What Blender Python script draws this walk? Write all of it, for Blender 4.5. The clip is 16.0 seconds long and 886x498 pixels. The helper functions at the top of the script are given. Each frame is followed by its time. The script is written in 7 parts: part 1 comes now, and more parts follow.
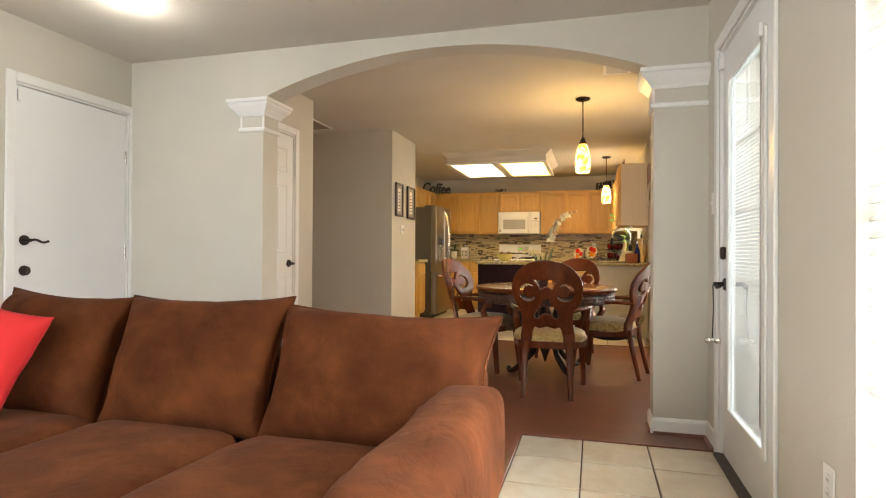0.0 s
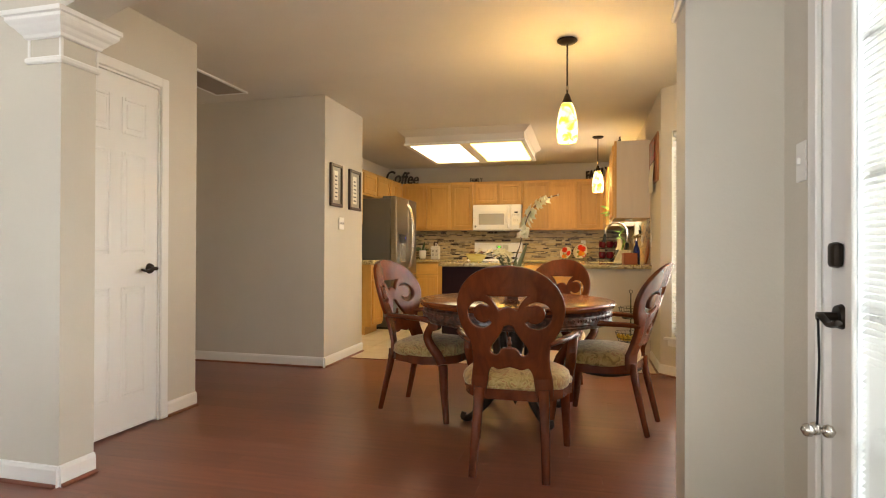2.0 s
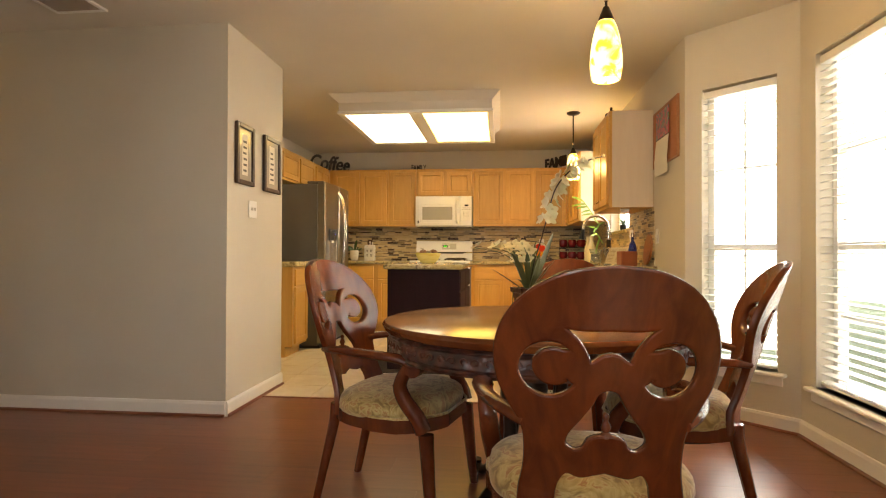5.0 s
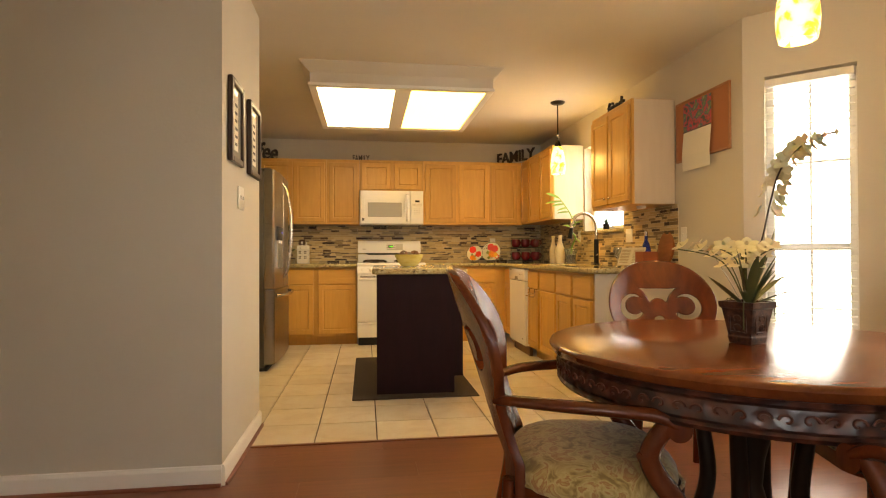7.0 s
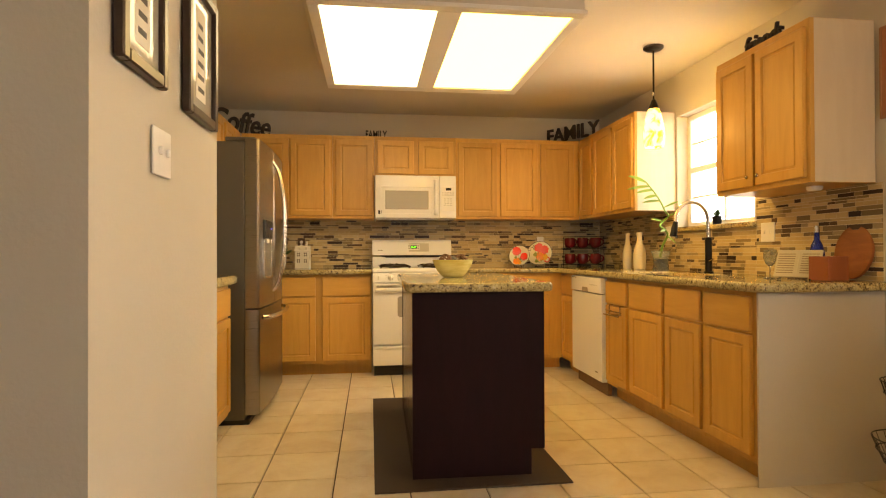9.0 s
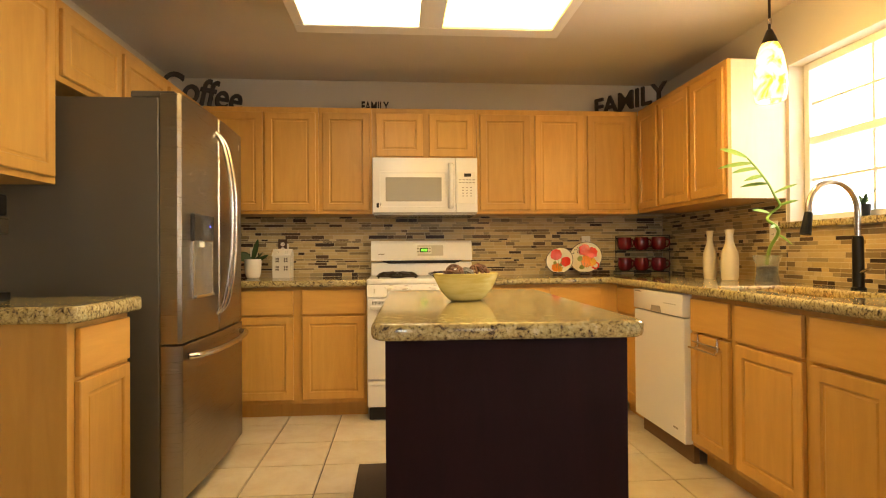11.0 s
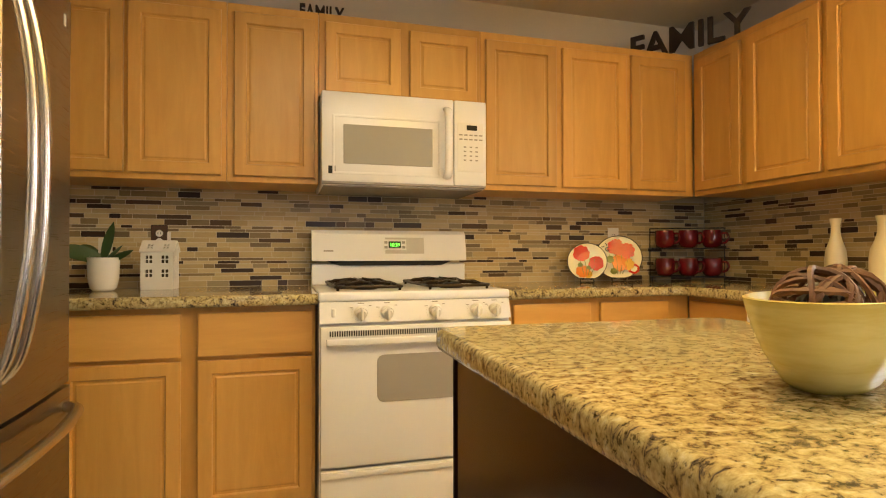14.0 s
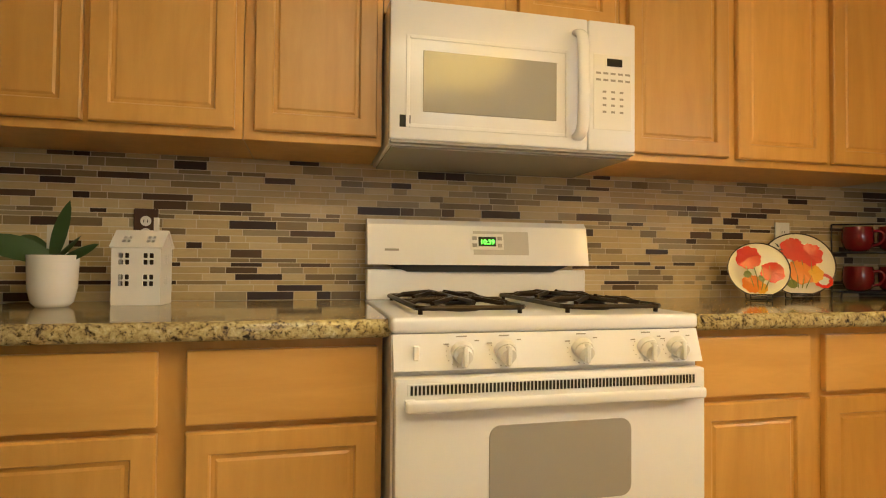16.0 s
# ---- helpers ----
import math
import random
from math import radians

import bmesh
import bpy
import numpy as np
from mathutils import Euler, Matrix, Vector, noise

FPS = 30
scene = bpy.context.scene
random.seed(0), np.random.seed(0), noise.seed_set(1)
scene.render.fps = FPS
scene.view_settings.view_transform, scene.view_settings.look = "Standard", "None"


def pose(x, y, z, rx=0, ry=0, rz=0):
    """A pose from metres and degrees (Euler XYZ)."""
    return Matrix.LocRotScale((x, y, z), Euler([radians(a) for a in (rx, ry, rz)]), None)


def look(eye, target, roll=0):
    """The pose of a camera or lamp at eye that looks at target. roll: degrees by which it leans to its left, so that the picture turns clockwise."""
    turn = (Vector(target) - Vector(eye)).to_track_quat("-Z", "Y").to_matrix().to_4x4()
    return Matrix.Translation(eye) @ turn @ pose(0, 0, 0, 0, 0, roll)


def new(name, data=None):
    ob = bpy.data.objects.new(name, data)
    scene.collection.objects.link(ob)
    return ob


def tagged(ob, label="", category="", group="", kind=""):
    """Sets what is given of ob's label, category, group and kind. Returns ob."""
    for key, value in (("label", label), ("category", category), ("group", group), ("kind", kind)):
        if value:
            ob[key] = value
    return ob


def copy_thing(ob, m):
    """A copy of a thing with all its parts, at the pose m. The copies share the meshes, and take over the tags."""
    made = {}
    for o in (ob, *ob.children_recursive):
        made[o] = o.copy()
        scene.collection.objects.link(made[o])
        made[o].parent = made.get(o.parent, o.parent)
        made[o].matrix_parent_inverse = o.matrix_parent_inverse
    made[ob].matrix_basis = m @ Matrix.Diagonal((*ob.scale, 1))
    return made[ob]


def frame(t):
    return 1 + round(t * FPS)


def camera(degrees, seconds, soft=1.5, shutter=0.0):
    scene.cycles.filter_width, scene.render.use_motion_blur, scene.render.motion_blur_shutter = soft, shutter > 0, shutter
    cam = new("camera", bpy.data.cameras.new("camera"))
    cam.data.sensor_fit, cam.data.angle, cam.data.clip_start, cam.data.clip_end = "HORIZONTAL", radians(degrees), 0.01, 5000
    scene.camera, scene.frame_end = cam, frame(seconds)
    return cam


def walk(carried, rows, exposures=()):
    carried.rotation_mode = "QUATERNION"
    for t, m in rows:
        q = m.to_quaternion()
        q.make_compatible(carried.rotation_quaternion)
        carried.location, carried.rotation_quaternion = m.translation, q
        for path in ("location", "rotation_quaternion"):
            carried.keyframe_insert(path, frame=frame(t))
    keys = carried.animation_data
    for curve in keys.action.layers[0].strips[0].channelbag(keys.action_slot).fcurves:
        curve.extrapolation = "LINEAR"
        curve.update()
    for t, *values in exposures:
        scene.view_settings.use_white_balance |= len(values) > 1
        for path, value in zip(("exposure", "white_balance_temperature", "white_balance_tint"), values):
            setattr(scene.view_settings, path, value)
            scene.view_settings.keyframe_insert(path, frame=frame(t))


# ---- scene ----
cam = camera(76.8, 16.0, 1.1)
PATH = [
    (0, (-0.031, 0.283, 1.028), (-0.552, 2.214, 1.041), 0.3),
    (0.5, (-0.041, 0.659, 1.03), (-0.52, 2.601, 1.042), 0.4),
    (1, (0.001, 1.005, 1.036), (-0.417, 2.961, 1.046), 0.3),
    (1.5, (0.035, 1.359, 1.044), (-0.409, 3.309, 1.05), 0.1),
    (2, (-0.021, 1.733, 1.038), (-0.51, 3.672, 1.047), 0.2),
    (2.5, (-0.011, 2.066, 1.027), (-0.54, 3.995, 1.032), 0.1),
    (3, (0.015, 2.336, 1.009), (-0.611, 4.235, 1.017), 0.0),
    (3.5, (-0.03, 2.566, 1.022), (-0.653, 4.467, 1.029), 0.2),
    (4, (-0.083, 2.817, 0.999), (-0.632, 4.74, 1.01), 0.3),
    (6.5, (-1.526, 3.363, 1.007), (-1.272, 5.347, 1.029), -0.1),
    (7, (-1.632, 3.721, 1.013), (-1.359, 5.702, 1.033), -0.2),
    (7.5, (-1.689, 4.035, 1.016), (-1.433, 6.018, 1.033), -0.3),
    (8, (-1.789, 4.407, 1.032), (-1.53, 6.39, 1.049), -0.3),
    (8.5, (-1.777, 4.823, 1.043), (-1.512, 6.806, 1.059), -0.2),
    (11, (-1.519, 6.35, 1.086), (-1.362, 8.344, 1.102), -0.4),
    (11.5, (-1.476, 6.636, 1.096), (-1.37, 8.633, 1.109), -0.5),
    (12, (-1.512, 6.878, 1.082), (-1.503, 8.878, 1.095), -0.4),
    (12.5, (-1.597, 7.098, 1.09), (-1.508, 9.096, 1.102), -0.3),
    (13, (-1.666, 7.401, 1.054), (-1.412, 9.385, 1.074), -0.3),
    (13.5, (-1.744, 7.657, 1.045), (-1.352, 9.618, 1.066), -0.2),
    (14, (-1.857, 7.882, 1.059), (-1.308, 9.805, 1.083), -0.1),
    (14.5, (-1.897, 8.143, 1.047), (-1.305, 10.053, 1.068), -0.1),
    (15, (-1.873, 8.4, 1.044), (-1.293, 10.313, 1.074), -0.0),
    (15.5, (-1.879, 8.589, 1.035), (-1.388, 10.527, 1.072), 0.1),
    (16, (-1.901, 8.803, 1.044), (-1.444, 10.75, 1.091), 0.5),
]
walk(cam, [(t, look(eye, target, roll)) for t, eye, target, roll in PATH], [(0.0, 0.23, 6220, 9), (2.5, 0.33, 6180, 10), (4.2, 0.35, 6350, 10), (7.0, 0.22, 6950, 12), (9.0, 0.24, 7200, 12), (11.5, 0.31, 6380, 12), (14.5, 0.31, 5900, 10), (16.0, 0.26, 5760, 9)])

# ---- world and light ----
world = bpy.data.worlds.new("sky")
scene.world = world
world.use_nodes = True
wn = world.node_tree.nodes
sky = wn.new("ShaderNodeTexSky")
sky.sky_type = "NISHITA"
sky.sun_disc = False
sky.sun_elevation, sky.sun_rotation = radians(50), radians(120)
world.node_tree.links.new(sky.outputs[0], wn["Background"].inputs[0])
wn["Background"].inputs[1].default_value = 0.12
scene.view_settings.exposure = 0.0


def area(name, m, sx, sy, watts, colour):
    lamp = bpy.data.lights.new(name, "AREA")
    lamp.shape, lamp.size, lamp.size_y, lamp.energy, lamp.color = "RECTANGLE", sx, sy, watts, colour
    ob = new(name, lamp)
    ob.matrix_world = m
    return ob


def point(name, at, watts, colour, radius=0.04):
    lamp = bpy.data.lights.new(name, "POINT")
    lamp.energy, lamp.color, lamp.shadow_soft_size = watts, colour, radius
    ob = new(name, lamp)
    ob.location = at
    return ob


DAY = (0.95, 0.98, 1.0)
BAY = (1.0, 0.89, 0.70)
WARM = (1.0, 0.59, 0.16)
area("daylight_bay_side", look((1.40, 5.6, 1.3), (0.0, 5.6, 1.1)), 1.2, 1.8, 45, BAY)
area("daylight_bay_angle", look((1.02, 6.73, 1.3), (0.1, 5.81, 1.1)), 0.55, 1.8, 24, BAY)
area("daylight_kitchen", look((0.85, 8.8, 1.75), (-0.5, 8.8, 1.4)), 0.9, 0.9, 17, (1.0, 0.96, 0.88))
area("daylight_door", look((0.95, 2.97, 1.07), (-0.6, 2.95, 1.0)), 0.75, 1.8, 5.5, (0.86, 0.97, 1.0))
area("daylight_living_window", look((0.90, 1.3, 1.3), (-0.6, 0.7, 1.0)), 1.2, 1.7, 200, DAY)
# Two unseen fill lamps, added before windowless walls to brighten the living room.
area("fill_living_west", look((-3.32, -0.5, 1.4), (0.3, 1.9, 1.2)), 1.6, 1.5, 138, DAY)
area("fill_living_south", look((-0.9, -1.80, 1.4), (-0.9, 0, 1.35)), 1.4, 1.4, 22, DAY)


# ---- materials ----
def mat(name, base, rough=0.5, metal=0.0, spec=0.5):
    m = bpy.data.materials.new(name)
    m.use_nodes = True
    b = m.node_tree.nodes["Principled BSDF"]
    b.inputs["Base Color"].default_value = (*base, 1)
    b.inputs["Roughness"].default_value = rough
    b.inputs["Metallic"].default_value = metal
    b.inputs["Specular IOR Level"].default_value = spec
    return m


def node(m, kind, **sets):
    n = m.node_tree.nodes.new(kind)
    for k, v in sets.items():
        n.inputs[k].default_value = v
    return n


def link(m, a, b):
    m.node_tree.links.new(a, b)


def coords(m, scale=(1, 1, 1), world_space=True):
    mp = node(m, "ShaderNodeMapping")
    mp.inputs["Scale"].default_value = scale
    if world_space:
        link(m, node(m, "ShaderNodeNewGeometry").outputs["Position"], mp.inputs["Vector"])
    else:
        link(m, node(m, "ShaderNodeTexCoord").outputs["Object"], mp.inputs["Vector"])
    return mp.outputs[0]


def ramp(m, fac, stops):
    r = node(m, "ShaderNodeValToRGB")
    e = r.color_ramp.elements
    while len(e) < len(stops):
        e.new(0.5)
    for k, (p, c) in enumerate(stops):
        e[k].position, e[k].color = p, (*c, 1)
    link(m, fac, r.inputs[0])
    return r.outputs[0]


def noisy(m, vec, scale, detail=4.0, rough=0.55, distort=0.0):
    n = node(m, "ShaderNodeTexNoise", Scale=scale, Detail=detail, Roughness=rough, Distortion=distort)
    link(m, vec, n.inputs["Vector"])
    return n.outputs["Fac"]


def bump(m, height, strength, dist=0.002):
    b = node(m, "ShaderNodeBump", Strength=strength, Distance=dist)
    link(m, height, b.inputs["Height"])
    bs = m.node_tree.nodes["Principled BSDF"]
    link(m, b.outputs[0], bs.inputs["Normal"])


def base_of(m):
    return m.node_tree.nodes["Principled BSDF"]


def plaster(name, c, grain=70.0, strength=0.25, rough=0.72):
    m = mat(name, c, rough, 0, 0.35)
    v = coords(m)
    lo = noisy(m, v, 1.3, 3)
    d = tuple(x * 0.93 for x in c)
    link(m, ramp(m, lo, [(0.3, d), (0.7, c)]), base_of(m).inputs["Base Color"])
    bump(m, noisy(m, v, grain, 5, 0.6), strength, 0.004)
    return m


def wood(name, light, dark, rough, scale, stretch, per_object=True, gloss=0.5, bumpy=0.08):
    m = mat(name, light, rough, 0, gloss)
    v = coords(m, stretch)
    if per_object:
        info = node(m, "ShaderNodeObjectInfo")
        add = node(m, "ShaderNodeVectorMath")
        sc = node(m, "ShaderNodeMath")
        sc.operation = "MULTIPLY"
        sc.inputs[1].default_value = 37.0
        link(m, info.outputs["Random"], sc.inputs[0])
        link(m, v, add.inputs[0])
        link(m, sc.outputs[0], add.inputs[1])
        v = add.outputs[0]
    grain = noisy(m, v, scale, 8, 0.6, 0.6)
    col = ramp(m, grain, [(0.25, dark), (0.5, tuple((a + b) / 2 for a, b in zip(light, dark))), (0.72, light)])
    if per_object:
        hsv = node(m, "ShaderNodeHueSaturation")
        mr = node(m, "ShaderNodeMapRange")
        mr.inputs["To Min"].default_value, mr.inputs["To Max"].default_value = 0.86, 1.1
        link(m, info.outputs["Random"], mr.inputs[0])
        link(m, mr.outputs[0], hsv.inputs["Value"])
        link(m, col, hsv.inputs["Color"])
        col = hsv.outputs[0]
    link(m, col, base_of(m).inputs["Base Color"])
    bump(m, grain, bumpy)
    return m


WALL = plaster("greige_wall_paint", (0.59, 0.545, 0.46))
CEIL = plaster("ceiling_paint", (0.66, 0.61, 0.53), 45, 0.3, 0.85)
TRIM = mat("white_gloss_trim", (0.78, 0.76, 0.72), 0.35)
DOORW = mat("white_door_paint", (0.76, 0.75, 0.72), 0.4)
MAPLE = wood("maple", (0.67, 0.38, 0.092), (0.56, 0.30, 0.064), 0.36, 5.0, (4, 4, 0.5))
# Pale laminate, whitened further to carry the window's light in its colour.
CAB_SIDE = wood("maple_laminate_side_daylit", (0.70, 0.60, 0.46), (0.65, 0.54, 0.40), 0.4, 5.0, (4, 4, 0.5))
MAPLE_H = wood("maple_across", (0.67, 0.38, 0.092), (0.56, 0.30, 0.064), 0.36, 5.0, (0.5, 0.5, 4))
PLANK = wood("laminate_plank", (0.22, 0.076, 0.043), (0.15, 0.052, 0.031), 0.30, 4.0, (0.7, 9, 1), True, 0.5, 0.008)
CHERRY = wood("dark_cherry", (0.150, 0.033, 0.008), (0.066, 0.0135, 0.004), 0.27, 6.0, (3, 3, 0.8), True, 0.45, 0.02)
CHERRY_TOP = wood("cherry_top", (0.22, 0.058, 0.013), (0.10, 0.024, 0.007), 0.19, 5.0, (1, 6, 1), False, 0.6, 0.012)
ESPRESSO = wood("espresso_panel", (0.020, 0.005, 0.008), (0.013, 0.0035, 0.0055), 0.6, 6.0, (3, 3, 0.5), True, 0.15)
ESPRESSO_GLOSS = wood("espresso_laminate", (0.024, 0.007, 0.008), (0.016, 0.0045, 0.0055), 0.2, 6.0, (3, 3, 0.5), True, 0.42, 0.01)
BLACK = mat("black_metal", (0.012, 0.011, 0.010), 0.4, 0.6)
IRON = mat("bronze_black_iron", (0.03, 0.02, 0.013), 0.42, 0.7)
CHROME = mat("brushed_nickel", (0.62, 0.58, 0.52), 0.25, 1.0)
ENAMEL = mat("white_enamel", (0.83, 0.82, 0.81), 0.18, 0, 0.5)
PLASTIC = mat("white_plastic", (0.78, 0.76, 0.71), 0.35)
GREYP = mat("grey_panel", (0.36, 0.33, 0.29), 0.2)
GLASS = mat("window_glass", (1, 1, 1), 0.02)
base_of(GLASS).inputs["Transmission Weight"].default_value = 1.0
DARK = mat("dark_gap", (0.01, 0.009, 0.008), 0.6)
SLATE = plaster("fridge_side_grey", (0.115, 0.105, 0.092), 300, 0.15, 0.5)


def steel():
    m = mat("stainless_steel", (0.30, 0.262, 0.21), 0.3, 1.0)
    g = noisy(m, coords(m, (2, 2, 260)), 3.0, 4)
    link(m, ramp(m, g, [(0.3, (0.26, 0.26, 0.26)), (0.7, (0.36, 0.36, 0.36))]), base_of(m).inputs["Roughness"])
    bump(m, g, 0.03)
    return m


STEEL = steel()


def granite():
    m = mat("speckled_granite", (0.5, 0.42, 0.27), 0.08, 0, 0.5)
    v = coords(m)
    vs = coords(m, (1.0, 1.7, 1.0))
    big = noisy(m, vs, 46, 7, 0.68, 0.7)
    fine = noisy(m, v, 125, 5, 0.62)
    c1 = ramp(m, big, [(0.33, (0.03, 0.022, 0.018)), (0.385, (0.14, 0.11, 0.08)), (0.44, (0.40, 0.31, 0.14)), (0.55, (0.55, 0.46, 0.22)), (0.70, (0.66, 0.60, 0.41))])
    c2 = ramp(m, fine, [(0.36, (0.09, 0.07, 0.055)), (0.435, (0.74, 0.72, 0.66)), (0.62, (1, 1, 1))])
    mix = node(m, "ShaderNodeMix")
    mix.data_type, mix.blend_type = "RGBA", "MULTIPLY"
    mix.inputs["Factor"].default_value = 0.85
    link(m, c1, mix.inputs["A"])
    link(m, c2, mix.inputs["B"])
    link(m, mix.outputs["Result"], base_of(m).inputs["Base Color"])
    return m


GRANITE = granite()


def tile_mat():
    m = mat("cream_ceramic_tile", (0.6, 0.5, 0.37), 0.3, 0, 0.5)
    v = coords(m)
    info = node(m, "ShaderNodeObjectInfo")
    n = noisy(m, v, 5.0, 6, 0.65, 0.5)
    col = ramp(m, n, [(0.3, (0.58, 0.47, 0.33)), (0.5, (0.66, 0.57, 0.43)), (0.7, (0.72, 0.65, 0.53))])
    hsv = node(m, "ShaderNodeHueSaturation")
    mr = node(m, "ShaderNodeMapRange")
    mr.inputs["To Min"].default_value, mr.inputs["To Max"].default_value = 0.9, 1.06
    link(m, info.outputs["Random"], mr.inputs[0])
    link(m, mr.outputs[0], hsv.inputs["Value"])
    link(m, col, hsv.inputs["Color"])
    link(m, hsv.outputs[0], base_of(m).inputs["Base Color"])
    bump(m, noisy(m, v, 30, 4), 0.05)
    return m


TILE = tile_mat()
GROUT = plaster("tan_grout", (0.11, 0.08, 0.05), 200, 0.3, 0.9)


def mosaic_mat(name, joined):
    m = mat(name, (0.5, 0.42, 0.3), 0.2, 0, 0.3)
    if joined:
        rnd = node(m, "ShaderNodeNewGeometry").outputs["Random Per Island"]
    else:
        rnd = node(m, "ShaderNodeObjectInfo").outputs["Random"]
    r = node(m, "ShaderNodeValToRGB")
    r.color_ramp.interpolation = "CONSTANT"
    stops = [(0.0, (0.56, 0.43, 0.22)), (0.22, (0.50, 0.38, 0.19)), (0.42, (0.60, 0.48, 0.27)), (0.60, (0.27, 0.20, 0.10)), (0.70, (0.20, 0.145, 0.08)), (0.78, (0.34, 0.275, 0.16)), (0.87, (0.045, 0.026, 0.02)), (0.95, (0.10, 0.06, 0.035))]
    e = r.color_ramp.elements
    while len(e) < len(stops):
        e.new(0.5)
    for k, (p, c) in enumerate(stops):
        e[k].position, e[k].color = p, (*c, 1)
    link(m, rnd, r.inputs[0])
    link(m, ramp(m, rnd, [(0.0, (0.42, 0.42, 0.42)), (0.56, (0.42, 0.42, 0.42)), (0.6, (0.3, 0.3, 0.3))]), base_of(m).inputs["Roughness"])
    mix = node(m, "ShaderNodeMix")
    mix.data_type, mix.blend_type = "RGBA", "MULTIPLY"
    mix.inputs["Factor"].default_value = 0.25
    link(m, r.outputs[0], mix.inputs["A"])
    link(m, ramp(m, noisy(m, coords(m, (1, 1, 4)), 40, 4), [(0.3, (0.6, 0.6, 0.6)), (0.7, (1, 1, 1))]), mix.inputs["B"])
    link(m, mix.outputs["Result"], base_of(m).inputs["Base Color"])
    return m


MOSAIC = mosaic_mat("glass_and_stone_mosaic", False)
MOSAIC_J = mosaic_mat("glass_and_stone_mosaic_far", True)
MORTAR = plaster("pale_mortar", (0.66, 0.58, 0.42), 250, 0.3, 0.9)


def suede():
    m = mat("rust_microsuede", (0.2, 0.06, 0.022), 0.9, 0, 0.08)
    v = coords(m)
    n = noisy(m, v, 5.0, 7, 0.66, 0.2)
    link(m, ramp(m, n, [(0.33, (0.044, 0.0112, 0.0029)), (0.5, (0.066, 0.0176, 0.0047)), (0.67, (0.102, 0.0295, 0.0082))]), base_of(m).inputs["Base Color"])
    b = base_of(m)
    b.inputs["Sheen Weight"].default_value = 0.04
    b.inputs["Sheen Tint"].default_value = (0.9, 0.5, 0.3, 1)
    bump(m, noisy(m, v, 9, 5, 0.6, 0.5), 0.35, 0.02)
    return m


SUEDE = suede()


def glow(name, colour, strength):
    m = mat(name, colour, 0.5)
    base_of(m).inputs["Emission Color"].default_value = (*colour, 1)
    base_of(m).inputs["Emission Strength"].default_value = strength
    return m


PANEL_COOL = glow("cool_diffuser_panel", (1.0, 0.81, 0.47), 6.1)
PANEL_WARM = glow("warm_diffuser_panel", (1.0, 0.62, 0.12), 7.6)


# ---- building helpers ----
def box(bm, x0, y0, z0, x1, y1, z1, bevel=0.0, seg=1):
    r = bmesh.ops.create_cube(bm, size=1.0)
    vs = r["verts"]
    bmesh.ops.scale(bm, vec=(abs(x1 - x0), abs(y1 - y0), abs(z1 - z0)), verts=vs)
    bmesh.ops.translate(bm, vec=((x0 + x1) / 2, (y0 + y1) / 2, (z0 + z1) / 2), verts=vs)
    if bevel:
        es = list({e for v in vs for e in v.link_edges})
        bmesh.ops.bevel(bm, geom=es, offset=bevel, segments=seg, profile=0.5, affect="EDGES")
    return bm


def cyl(bm, p0, p1, r0, r1=None, n=16, caps=True):
    p0, p1 = Vector(p0), Vector(p1)
    r1 = r0 if r1 is None else r1
    d = p1 - p0
    m = Matrix.Translation((p0 + p1) / 2) @ d.to_track_quat("Z", "Y").to_matrix().to_4x4()
    bmesh.ops.create_cone(bm, cap_ends=caps, segments=n, radius1=r0, radius2=r1, depth=d.length, matrix=m)
    return bm


def lathe(bm, profile, n=24, at=(0, 0, 0), squash=(1, 1), caps=True):
    rings = []
    for r, z in profile:
        rings.append([bm.verts.new((at[0] + squash[0] * r * math.cos(2 * math.pi * k / n), at[1] + squash[1] * r * math.sin(2 * math.pi * k / n), at[2] + z)) for k in range(n)])
    for a, b in zip(rings, rings[1:]):
        for k in range(n):
            bm.faces.new((a[k], a[(k + 1) % n], b[(k + 1) % n], b[k]))
    if caps and profile[0][0] > 1e-5:
        bm.faces.new(rings[0][::-1])
    if caps and profile[-1][0] > 1e-5:
        bm.faces.new(rings[-1])
    return bm


def tube(bm, pts, r, n=8, taper=None, flat=1.0):
    pts = [Vector(p) for p in pts]
    rings = []
    side = None
    for k, p in enumerate(pts):
        d = (pts[min(k + 1, len(pts) - 1)] - pts[max(k - 1, 0)]).normalized()
        if side is None:
            side = d.cross(Vector((0, 0, 1)))
            if side.length < 0.05:
                side = d.cross(Vector((1, 0, 0)))
        side = (side - d * side.dot(d)).normalized()
        up = side.cross(d)
        rr = r * (taper[k] if taper else 1)
        rings.append([bm.verts.new(p + side * math.cos(2 * math.pi * j / n) * rr + up * math.sin(2 * math.pi * j / n) * rr * flat) for j in range(n)])
    for a, b in zip(rings, rings[1:]):
        for j in range(n):
            bm.faces.new((a[j], a[(j + 1) % n], b[(j + 1) % n], b[j]))
    bm.faces.new(rings[0][::-1])
    bm.faces.new(rings[-1])
    return bm


def smooth_path(pts, steps=6):
    """A Catmull-Rom curve through pts."""
    pts = [Vector(p) for p in pts]
    out = []
    for k in range(len(pts) - 1):
        a, b, c, d = pts[max(k - 1, 0)], pts[k], pts[k + 1], pts[min(k + 2, len(pts) - 1)]
        for s in range(steps):
            u = s / steps
            out.append(0.5 * ((2 * b) + (c - a) * u + (2 * a - 5 * b + 4 * c - d) * u * u + (3 * b - a - 3 * c + d) * u ** 3))
    out.append(pts[-1])
    return out


